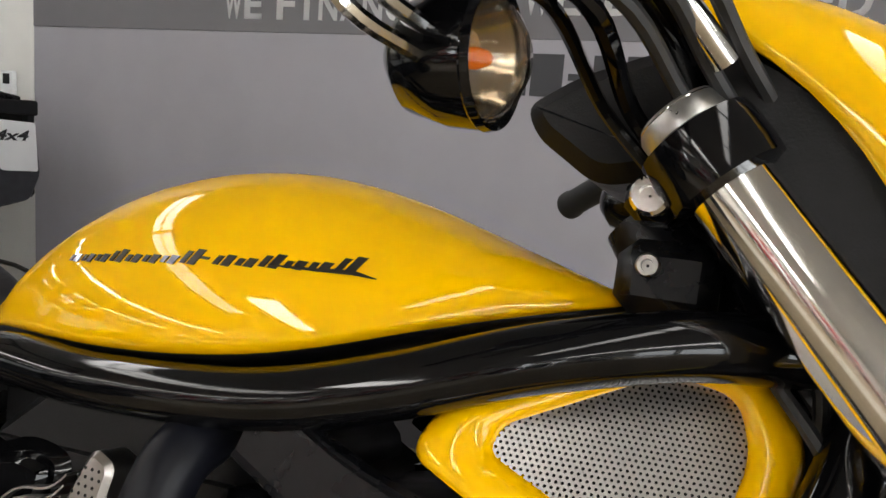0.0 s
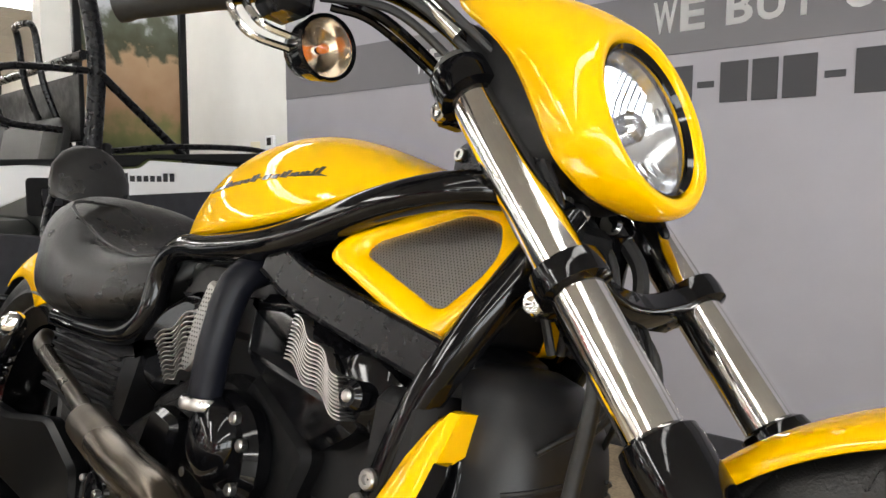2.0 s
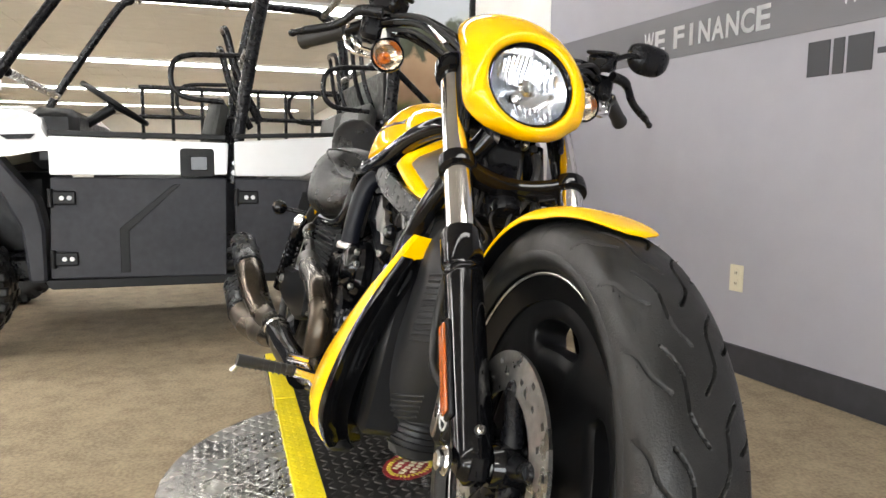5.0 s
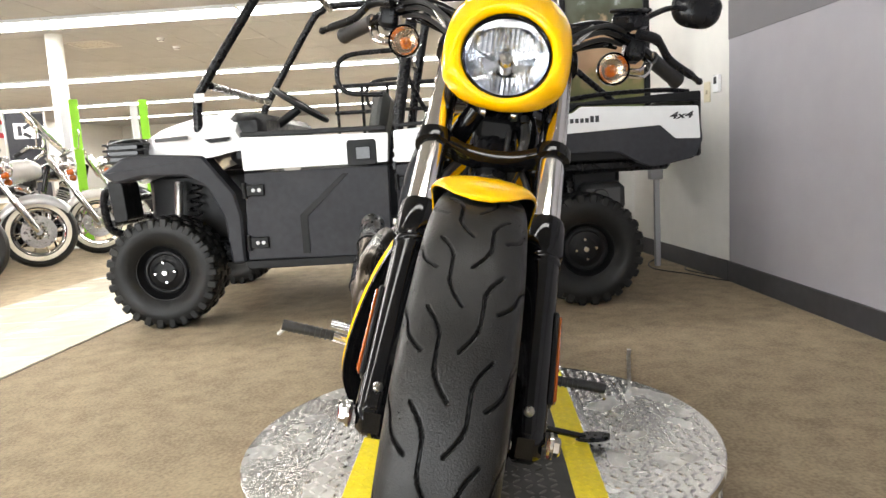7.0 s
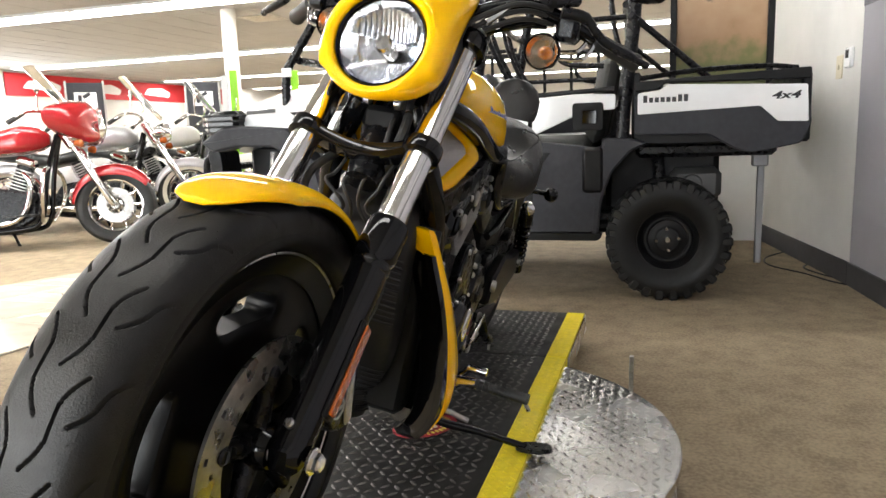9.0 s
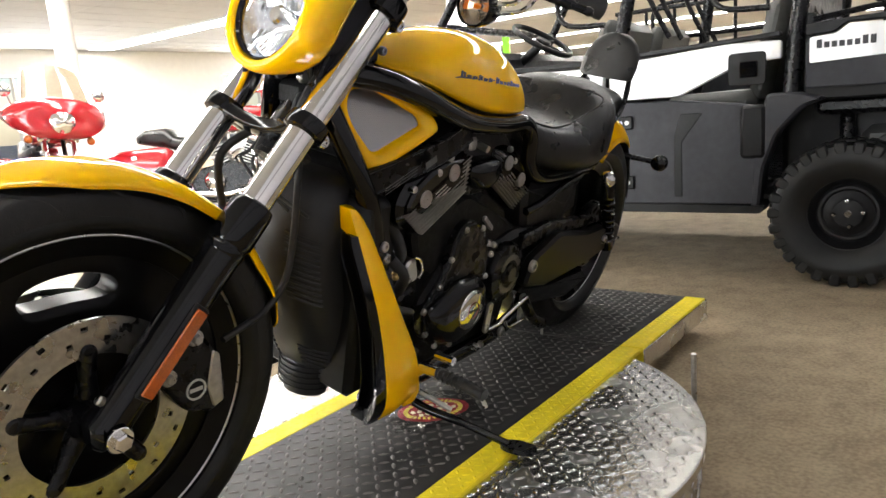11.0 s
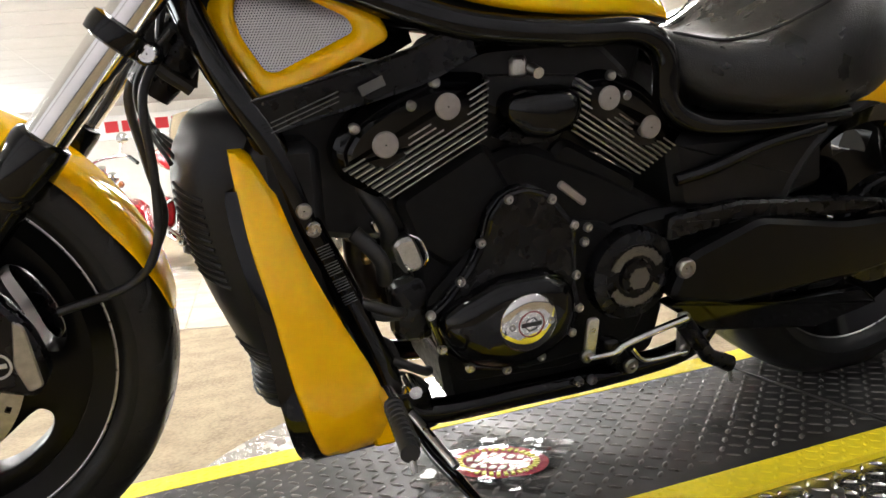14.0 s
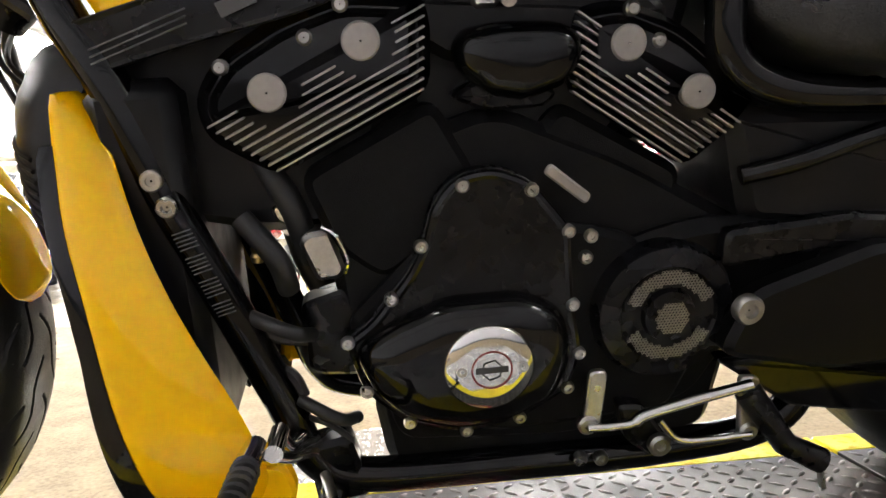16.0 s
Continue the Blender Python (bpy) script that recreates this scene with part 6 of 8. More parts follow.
# right side of the engine
part("cam_cover", Geo().prism(rounded([(-0.735, 0.30), (-0.75, 0.22), (-0.85, 0.18), (-1.02, 0.20), (-1.08, 0.32), (-1.0, 0.43), (-0.82, 0.46), (-0.73, 0.40)], 0.03), -0.10, -0.150, 0.012), BLACK_GLOSS, eng, "black right side engine cover")
part("cover_disc", Geo().lathe([(0.07, 0.0), (0.07, 0.012), (0.055, 0.022), (0.03, 0.024), (0.001, 0.024)], (-0.90, -0.150, 0.32), (0, -1, 0), 40), BLACK_GLOSS, eng)
for k in range(10):
    a = 2 * math.pi * k / 10
    part("cover_bolt", Geo().disc((-0.90 + 0.062 * math.cos(a), -0.158, 0.32 + 0.062 * math.sin(a)), (0, -1, 0), 0.0065, 0.012, 10), STEEL, eng)
part("thermostat_housing", Geo().lathe([(0.048, 0.0), (0.05, 0.02), (0.038, 0.034), (0.024, 0.038)], (-0.585, -0.085, 0.59), (0.25, -1, 0.1), 32, caps=True), BLACK_GLOSS, eng)
part("housing_bolt", Geo().lathe([(0.016, 0), (0.016, 0.012), (0.011, 0.018), (0.007, 0.018), (0.006, 0.012), (0.001, 0.012)], (-0.575, -0.128, 0.582), (0.1, -1, 0), 24), BLACK_GLOSS, eng)
part("housing_stud", Geo().disc((-0.575, -0.140, 0.582), (0.1, -1, 0), 0.0065, 0.008, 12), STEEL, eng)
duct = part("intake_duct", Geo().prism(rounded([(-0.884, 0.672), (-0.862, 0.664), (-0.878, 0.560), (-0.896, 0.545), (-0.915, 0.552), (-0.904, 0.620)], 0.009, 5), -0.115, -0.146, 0.004), SCREEN, eng, "bright perforated metal duct end")
holes = [(x, z) for r in range(19) for c in range(5) for x, z in [(-0.872 - 0.0062 * c - 0.0014 * r + (0.003 if r % 2 else 0), 0.658 - 0.0058 * r)]
         if inside([(-0.886, 0.668), (-0.866, 0.660), (-0.882, 0.564), (-0.897, 0.551), (-0.910, 0.556), (-0.900, 0.620)], x, z)]
for x, z in holes:
    part("duct_hole", Geo().disc((x, -0.1455, z), (0, -1, 0), 0.0013, 0.001, 6), BLACK_PLASTIC, duct)
part("coolant_pipe", Geo().tube(smooth_path([(-0.812, -0.11, 0.70), (-0.816, -0.145, 0.672), (-0.820, -0.155, 0.60), (-0.825, -0.152, 0.53)], 6), [0.022] * 10 + [0.021] * 9, 20), HOSE_BLUE, bike, "dark blue-grey coolant pipe")
part("pipe_collar", Geo().lathe([(0.027, 0), (0.029, 0.003), (0.029, 0.012), (0.027, 0.015)], (-0.825, -0.152, 0.528), (0.05, 0, -1), 24), ALUM, bike)
part("belt_bracket", Geo().prism(rounded([(-0.86, 0.49), (-0.93, 0.50), (-0.955, 0.42), (-0.92, 0.36), (-0.88, 0.38)], 0.015), -0.13, -0.165, 0.008), BLACK_GLOSS, bike)

# exhaust on the right side
pipe = [(-1.03, -0.200, 0.452), (-1.00, -0.203, 0.448), (-0.93, -0.208, 0.441), (-0.86, -0.210, 0.432), (-0.745, -0.212, 0.42), (-0.682, -0.205, 0.375), (-0.674, -0.20, 0.315), (-0.715, -0.185, 0.255), (-0.80, -0.178, 0.217), (-0.90, -0.178, 0.205), (-1.05, -0.185, 0.205), (-1.20, -0.195, 0.225)]
ex = part("exhaust_pipe", Geo().tube(smooth_path(pipe, 8), [0.0225] + [0.0262] + [0.0275] * (8 * (len(pipe) - 1) - 1), 24), EXHAUST, bike, "dark bronze exhaust pipe")
part("exhaust_pipe", Geo().tube(smooth_path([(-0.64, -0.08, 0.40), (-0.655, -0.12, 0.32), (-0.70, -0.15, 0.235), (-0.82, -0.165, 0.20), (-0.95, -0.165, 0.19), (-1.15, -0.18, 0.20)], 8), 0.024, 20), EXHAUST, bike)
part("header_pipe", Geo().tube(smooth_path([(-1.39, -0.150, 0.520), (-1.345, -0.168, 0.507), (-1.20, -0.176, 0.478), (-1.10, -0.185, 0.462), (-1.03, -0.196, 0.452)], 6), 0.0135, 16), EXHAUST, bike, "thin dark bronze header pipe")
part("collector", Geo().tube(smooth_path([(-0.80, -0.190, 0.212), (-0.90, -0.192, 0.212), (-1.05, -0.195, 0.208), (-1.18, -0.198, 0.214), (-1.25, -0.203, 0.228)], 6), 0.034, 24), BLACK_GLOSS, bike, "black gloss exhaust collector")
part("collector_ring", Geo().lathe([(0.034, -0.004), (0.037, -0.002), (0.037, 0.006), (0.034, 0.008)], (-1.22, -0.201, 0.221), (-1, 0, 0.2), 28), CHROME, bike, "bright clamp ring")
hs = part("pump_housing", Geo().prism(rounded([(-0.870, 0.530), (-0.800, 0.545), (-0.745, 0.525), (-0.722, 0.493), (-0.718, 0.441), (-0.760, 0.405), (-0.840, 0.410), (-0.875, 0.450)], 0.02), -0.10, -0.142, 0.012)
          .loft([[(-0.800 + 0.048 * f * math.cos(t), y, 0.482 + 0.052 * f * math.sin(t)) for t in [2 * math.pi * k / 32 for k in range(32)]] for f, y in ((1.0, -0.140), (0.95, -0.152), (0.75, -0.162), (0.4, -0.167), (0.05, -0.168))]), BLACK_GLOSS, eng, "black gloss pump housing with bolts")
for bx, bz in ((-0.760, 0.517), (-0.737, 0.491), (-0.741, 0.440), (-0.845, 0.432)):
    part("housing_bolt", Geo().disc((bx, -0.141, bz), (0, -1, 0), 0.0075, 0.010, 14), STEEL, hs)
for cxr, czr, rr in ((-0.685, 0.372, 0.030), (-1.075, 0.335, 0.036), (-1.00, 0.325, 0.026)):
    cp = part("side_cap", Geo().lathe([(rr, 0.0), (rr, 0.014), (rr * 0.86, 0.022), (rr * 0.5, 0.025), (0.001, 0.026)], (cxr, -0.135, czr), (0, -1, 0), 32), BLACK_GLOSS, eng, "round black gloss cap")
    for k in range(3):
        t = radians(20 + 120 * k)
        part("cap_bolt", Geo().disc((cxr + rr * 0.82 * math.cos(t), -0.152, czr + rr * 0.82 * math.sin(t)), (0, -1, 0), 0.0055, 0.010, 12), STEEL, cp)
part("pipe_clamp", Geo().lathe([(0.030, -0.01), (0.033, 0), (0.030, 0.01)], (-0.86, -0.175, 0.203), (1, 0, 0), 24), CHROME, ex, "bright clamp ring")
for path, d in (([(-1.23, -0.203, 0.222), (-1.34, -0.225, 0.228), (-1.42, -0.250, 0.262), (-1.475, -0.272, 0.305), (-1.54, -0.285, 0.336)], Vector((-0.95, -0.10, 0.28))),
                ([(-1.20, -0.200, 0.200), (-1.32, -0.225, 0.185), (-1.42, -0.262, 0.190), (-1.47, -0.278, 0.205)], Vector((-0.96, -0.10, 0.24)))):
    d = d.normalized()
    run = smooth_path(path, 7)
    mf = part("muffler", Geo().tube(run, [0.030 + 0.012 * min(1.0, 1.6 * k / (len(run) - 1)) for k in range(len(run))], 28), EXHAUST, bike, "dark bronze muffler elbow")
    part("muffler_tip", Geo().lathe([(0.040, -0.005), (0.0435, 0.004), (0.0435, 0.20), (0.040, 0.205), (0.036, 0.18), (0.035, 0.10)], Vector(path[-1]), d, 32), BLACK_SATIN, mf, "black muffler tip")
    part("tip_clamp", Geo().lathe([(0.043, -0.006), (0.046, -0.003), (0.046, 0.003), (0.043, 0.006)], Vector(path[-1]) + d * 0.004, d, 32), BLACK_SATIN, mf)

# seat, pillion, backrest
SEAT = [(-1.06, 0.730, 0.690, 0.050), (-1.09, 0.716, 0.640, 0.085), (-1.145, 0.702, 0.592, 0.132), (-1.20, 0.696, 0.570, 0.162), (-1.26, 0.703, 0.562, 0.182), (-1.32, 0.734, 0.556, 0.194), (-1.37, 0.772, 0.553, 0.194), (-1.42, 0.793, 0.552, 0.186), (-1.47, 0.797, 0.555, 0.170), (-1.53, 0.785, 0.572, 0.142), (-1.562, 0.765, 0.60, 0.118)]


def seat_ring(x, keys, dish=0.0, n=40):
    top, bot, w = eased(keys, x, 0.03)
    mid = bot + (top - bot) * 0.5
    out = []
    for k in range(n):
        a = 2 * math.pi * k / n
        c, s = math.cos(a), math.sin(a)
        y = w * math.copysign(abs(c) ** 0.70, c)
        z = mid + (top - mid) * math.copysign(abs(s) ** (0.78 if s > 0 else 0.5), s)
        if s > 0:
            q = min(1.0, max(0.0, (0.74 - abs(c)) / 0.30))
            z -= dish * q * q * (3 - 2 * q)
        out.append((x, y, z))
    return out


xs = [-1.06 - 0.502 * k / 36 for k in range(37)]
seat = part("seat", Geo().loft([seat_ring(x, SEAT, float(np.interp(x, [-1.40, -1.32, -1.24, -1.12], [0.0, 0.012, 0.014, 0.0])), 72) for x in xs]), LEATHER, bike, "black leather solo seat", 60)
part("seat_piping", Geo().tube(smooth_path([(x, s * 0.75 * table(SEAT, x)[2], table(SEAT, x)[0] - 0.010) for s, rng in ((1, (-1.12, -1.20, -1.30, -1.38)), (-1, (-1.38, -1.30, -1.20, -1.12))) for x in rng], 6), 0.003, 6), LEATHER, seat)
part("seat_logo", Geo().box((-1.40, 0.155, 0.655), (-1.33, 0.170, 0.665), 0.002), BLACK_PLASTIC, seat)
PIL = [(-1.54, 0.770, 0.66, 0.095), (-1.57, 0.775, 0.655, 0.105), (-1.64, 0.768, 0.65, 0.10), (-1.72, 0.758, 0.652, 0.09), (-1.76, 0.745, 0.665, 0.075)]
part("pillion_pad", Geo().loft([seat_ring(-1.54 - 0.22 * k / 16, PIL) for k in range(17)]), LEATHER, bike, "black leather pillion pad", 60)
br = part("backrest", Geo().loft([[(x0 - 0.05 * (z - 0.79) / 0.13, y, z) for x0, y in [(-1.750 + 0.028 * math.cos(t), 1.06 * w * math.sin(t)) for t in [2 * math.pi * k / 24 for k in range(24)]]]
                                                for z, w in ((0.785, 0.076), (0.792, 0.084), (0.82, 0.087), (0.86, 0.084), (0.895, 0.066), (0.915, 0.042), (0.922, 0.02))]), LEATHER, bike, "padded black leather backrest", 60)
for s in (-1, 1):
    part("backrest_bar", Geo().tube(smooth_path([(-1.785, s * 0.055, 0.86), (-1.765, s * 0.075, 0.78), (-1.70, s * 0.095, 0.71), (-1.60, s * 0.105, 0.655), (-1.52, s * 0.11, 0.60)], 5), 0.0085, 10), BLACK_SATIN, br)

# rear fender, lights
rk = [(145, 0.365, 0.118), (120, 0.372, 0.122), (95, 0.378, 0.120), (70, 0.380, 0.114), (52, 0.384, 0.105), (40, 0.390, 0.092)]
rings = []
for k in range(30):
    a = 44 + (116 - 44) * k / 29
    r, w = table([(180 - p[0], p[1], p[2]) for p in rk], 180 - a)
    ring = []
    for j in range(21):
        t = j / 20 * 2 - 1
        drop = float(np.interp(a, [44, 70, 95, 116], [0.035, 0.085, 0.15, 0.10])) * abs(t) ** 3.0
        rr = r - drop
        aa = radians(a)
        ring.append((RW.x + rr * math.cos(aa), w * math.sin(t * 1.4) / math.sin(1.4), RW.z + rr * math.sin(aa)))
    rings.append(ring)
rfd = part("rear_fender", Geo().loft([[(RW.x - (x - RW.x), y, z) for x, y, z in r] for r in rings], closed=False, caps=False), [YELLOW, BLACK_PLASTIC], bike, "yellow rear mudguard", 60)
so = rfd.modifiers.new("thick", "SOLIDIFY")
so.thickness, so.offset, so.material_offset = 0.003, 1, 1
tl = part("tail_light", Geo().loft([[(x - 0.03, w * math.cos(t), 0.545 + h * math.sin(t)) for t in [2 * math.pi * k / 24 for k in range(24)]] for x, w, h in ((-1.80, 0.05, 0.03), (-1.84, 0.06, 0.034), (-1.87, 0.05, 0.028), (-1.885, 0.03, 0.015))]), RED_LENS, bike, "red tail light")
for s in (-1, 1):
    part("signal_arm", Geo().tube([(-1.82, s * 0.05, 0.545), (-1.868, s * 0.18, 0.540)], 0.009, 10), BLACK_SATIN, tl)
    sg = part("rear_signal", Geo().lathe([(0.010, -0.032), (0.022, -0.024), (0.027, -0.008), (0.027, 0.004), (0.022, 0.012), (0.001, 0.017)], (-1.868, s * 0.200, 0.540), (-1, 0, 0), 28, caps=True), BLACK_GLOSS, bike, "bullet rear turn signal")
    part("rear_signal_lens", Geo().lathe([(0.0235, 0.008), (0.018, 0.018), (0.001, 0.022)], (-1.869, s * 0.200, 0.540), (-1, 0, 0), 28), RED_LENS, sg)
    part("shock", Geo().lathe([(0.018, 0.0), (0.024, 0.01), (0.024, 0.05), (0.014, 0.055), (0.014, 0.22), (0.02, 0.225), (0.02, 0.26)], (-1.522, s * 0.165, 0.515), (-0.45, 0, -0.89), 24, caps=True), BLACK_GLOSS, bike, "rear shock absorber")
    coil = [Vector((-1.522, s * 0.165, 0.515)) + Vector((-0.45, 0, -0.89)) * (0.05 + 0.17 * k / 96) + 0.021 * Vector((0.89 * math.cos(k * 0.5), math.sin(k * 0.5), -0.45 * math.cos(k * 0.5))) for k in range(97)]
    part("shock_spring", Geo().tube(coil, 0.0042, 6), BLACK_GLOSS, bike)
    part("shock_cap", Geo().lathe([(0.001, -0.022), (0.014, -0.018), (0.022, -0.006), (0.024, 0.006), (0.018, 0.02)], (-1.517, s * 0.167, 0.523), (-0.45, 0, -0.89), 28, caps=True), CHROME, bike, "chrome shock cap")
part("plate_holder", Geo().box((-1.89, -0.085, 0.40), (-1.875, 0.085, 0.52), 0.004), BLACK_PLASTIC, bike)
part("inner_fender", Geo().loft([[(RW.x + r * math.cos(radians(a)), y, RW.z + r * math.sin(radians(a))) for a in range(10, 171, 8)] for r, y in ((0.345, -0.10), (0.35, -0.05), (0.35, 0.05), (0.345, 0.10))], closed=False, caps=False), BLACK_PLASTIC, bike)

# rear wheel, swingarm, belt guard
rwh = part("rear_wheel", Geo().lathe([(0.232, -0.095), (0.240, -0.10), (0.238, -0.09), (0.21, -0.08), (0.20, 0.0), (0.21, 0.08), (0.238, 0.09), (0.240, 0.10), (0.232, 0.095), (0.195, 0.075), (0.190, 0.0), (0.195, -0.075)], RW, (0, 1, 0), 96, wrap=True), BLACK_GLOSS, bike, "black disc rear wheel")
tread = part("tyre", tyre(RW, 0.325, 0.118, 0.232, groove=False, n=120, m=33), RUBBER, rwh, "wide black rear tyre", 60)
for s in (-1, 1):
    part("sidewall", sidewall(RW, 0.325, 0.118, 0.232, s), RUBBER_WALL, tread)
part("wheel_disc", polar_plate(RW, [0.03, 0.06, 0.10, 0.13, 0.15, 0.17, 0.198], 90, lambda i, j: not (i in (3, 4) and (j % 18) < 9), -0.03, 0.03), BLACK_GLOSS, rwh)
for s in (-1, 1):
    part("rim_stripe", Geo().lathe([(0.231, s * 0.0965), (0.2325, s * 0.0985), (0.2345, s * 0.098), (0.233, s * 0.096)], RW, (0, 1, 0), 96, wrap=True), ALUM, rwh)
    arm = [(-1.12, 0.36), (-1.09, 0.29), (-1.22, 0.26), (-1.50, 0.265), (-1.71, 0.29), (-1.72, 0.345), (-1.64, 0.365), (-1.45, 0.37), (-1.26, 0.405)]
    part("swingarm", Geo().prism(rounded(arm, 0.02), s * 0.134, s * 0.168, 0.008), WHEEL_BLACK, bike, "black swingarm")
    part("rear_axle_nut", Geo().disc((RW.x, s * 0.158, 0.322), (0, s, 0), 0.022, 0.008, 24).disc((RW.x, s * 0.166, 0.322), (0, s, 0), 0.015, 0.012, 6), STEEL, bike)
    part("axle_adjuster", Geo().tube([(-1.70, s * 0.163, 0.30), (-1.735, s * 0.163, 0.295)], 0.006, 8), STEEL, bike)
part("belt_guard", Geo().prism(rounded([(-1.10, 0.42), (-1.24, 0.43), (-1.48, 0.405), (-1.62, 0.38), (-1.64, 0.365), (-1.45, 0.375), (-1.24, 0.395), (-1.10, 0.38)], 0.01), 0.112, 0.140, 0.005), BLACK_SATIN, bike)
part("lower_belt_guard", Geo().prism(rounded([(-1.10, 0.27), (-1.20, 0.20), (-1.45, 0.155), (-1.60, 0.18), (-1.55, 0.22), (-1.30, 0.235), (-1.15, 0.275)], 0.012), 0.112, 0.138, 0.005), BLACK_GLOSS, bike)
part("rear_pulley", Geo().lathe([(0.10, 0.10), (0.105, 0.104), (0.105, 0.126), (0.10, 0.13), (0.06, 0.128), (0.05, 0.118)], RW, (0, 1, 0), 60), BLACK_SATIN, bike)
part("battery_box", Geo().prism(rounded([(-1.10, 0.545), (-1.42, 0.535), (-1.44, 0.43), (-1.30, 0.40), (-1.13, 0.42)], 0.02), -0.125, 0.118, 0.015), BLACK_PLASTIC, bike)
rib = Geo()
for k in range(7):
    rib.box((-1.42, -0.132, 0.43 + 0.015 * k), (-1.13, -0.122, 0.437 + 0.015 * k), 0.002)
part("box_rib", rib, BLACK_PLASTIC, bike)
part("under_rail", Geo().tube(smooth_path([(-1.12, 0.118, 0.475), (-1.18, 0.128, 0.49), (-1.28, 0.132, 0.52), (-1.40, 0.128, 0.535)], 6), 0.011, 12), BLACK_GLOSS, bike)

# foot controls and stand
for s in (-1, 1):
    arm = part("control_arm", Geo().tube(smooth_path([(-0.645, s * 0.115, 0.20), (-0.625, s * 0.17, 0.225), (-0.605, s * 0.215, 0.262)], 6), [0.016, 0.014, 0.012, 0.012, 0.011, 0.011] + [0.011] * 7, 12), CHROME, bike, "chrome forward control arm")
    pg = part("foot_peg", Geo().tube([(-0.602, s * 0.245, 0.268), (-0.590, s * 0.362, 0.274)], [0.0105, 0.0120], 14), CABLE, bike, "black ribbed foot peg")
    part("peg_mount", Geo().tube([(-0.605, s * 0.205, 0.262), (-0.602, s * 0.248, 0.268)], [0.011, 0.0125], 12), CHROME, pg)
    ribs = Geo()
    for k in range(9):
        ribs.lathe([(0.0112, 0.0), (0.0138, 0.002), (0.0112, 0.004)], (-0.602 + 0.0010 * k, s * (0.252 + 0.0115 * k), 0.268 + 0.0005 * k), (0, s, 0), 14)
    part("peg_rib", ribs, CABLE, pg)
    part("peg_feeler", Geo().tube([(-0.591, s * 0.355, 0.268), (-0.592, s * 0.368, 0.250)], 0.0045, 8), STEEL, pg)
    part("toe_lever", Geo().tube(smooth_path([(-0.640, s * 0.125, 0.22), (-0.635, s * 0.19, 0.25), (-0.632, s * 0.225, 0.285)], 5), 0.007, 10).tube([(-0.632, s * 0.220, 0.285), (-0.630, s * 0.262, 0.288)], 0.009, 10), CHROME, arm)
shift = part("shift_linkage", Geo().tube(smooth_path([(-0.949, 0.158, 0.213), (-0.975, 0.159, 0.213), (-0.999, 0.160, 0.215), (-1.014, 0.160, 0.224), (-1.07, 0.160, 0.237), (-1.134, 0.158, 0.248)], 6), [0.005] * 13 + [0.0065] * 18, 10)
             .tube(smooth_path([(-1.03, 0.158, 0.214), (-1.05, 0.158, 0.190), (-1.075, 0.158, 0.183), (-1.14, 0.158, 0.184)], 5), 0.0042, 10), CHROME, bike, "polished shift linkage")
part("link_arm", Geo().prism(rounded([(-0.952, 0.278), (-0.972, 0.277), (-0.966, 0.205), (-0.945, 0.204)], 0.008), 0.142, 0.152, 0.002), ALUM, shift)
part("link_arm", Geo().prism(rounded([(-1.124, 0.254), (-1.148, 0.252), (-1.150, 0.178), (-1.130, 0.176)], 0.008), 0.142, 0.152, 0.002), ALUM, shift)
for x, z, r in ((-0.951, 0.213, 0.0115), (-1.140, 0.184, 0.0115), (-1.036, 0.177, 0.0135), (-0.950, 0.155, 0.0085), (-0.975, 0.153, 0.0085)):
    part("link_bolt", Geo().lathe([(r, 0), (r, 0.007), (r * 0.75, 0.01), (r * 0.4, 0.01), (r * 0.35, 0.006), (0.0005, 0.006)], (x, 0.126 if r < 0.009 else 0.146, z), (0, 1, 0), 18), STEEL, shift)
part("peg_bracket", Geo().prism(rounded([(-0.99, 0.225), (-1.02, 0.222), (-1.06, 0.16), (-1.03, 0.155), (-1.0, 0.18)], 0.008), 0.11, 0.14, 0.004), BLACK_SATIN, bike)
rp = part("passenger_peg", Geo().tube([(-1.135, 0.15, 0.235), (-1.175, 0.17, 0.175), (-1.215, 0.18, 0.155)], [0.016, 0.014, 0.015], 14), BLACK_SATIN, bike, "folded black passenger peg")
part("peg_feeler", Geo().tube([(-1.21, 0.185, 0.150), (-1.216, 0.186, 0.125)], 0.004, 8), ALUM, rp)

stand = part("side_stand", Geo().tube(smooth_path([(-0.665, 0.10, 0.155), (-0.675, 0.17, 0.125), (-0.695, 0.27, 0.120), (-0.712, 0.375, 0.112)], 6), [0.016] * 4 + [0.0095] * 8 + [0.008] * 7, 12), BLACK_GLOSS, bike, "black jiffy stand, folded out")
part("stand_foot", Geo().loft([[(-0.712 + 0.022 * c, 0.372 + 0.026 + 0.042 * s2, zf) for c, s2 in [(math.cos(2 * math.pi * k / 20), math.sin(2 * math.pi * k / 20)) for k in range(20)]] for zf in (0.104, 0.114)]).turned(
    Matrix.Translation((-0.712, 0.372, 0.108)) @ Matrix.Rotation(radians(14.5), 4, "X") @ Matrix.Translation((0.712, -0.372, -0.108))), BLACK_SATIN, stand)
part("stand_spring", Geo().tube([(-0.66, 0.13, 0.17), (-0.69, 0.24, 0.14)], 0.006, 10), STEEL, stand)
part("stand_bracket", Geo().prism(rounded([(-0.64, 0.20), (-0.69, 0.21), (-0.71, 0.13), (-0.65, 0.12)], 0.012), 0.085, 0.125, 0.006), BLACK_SATIN, bike)

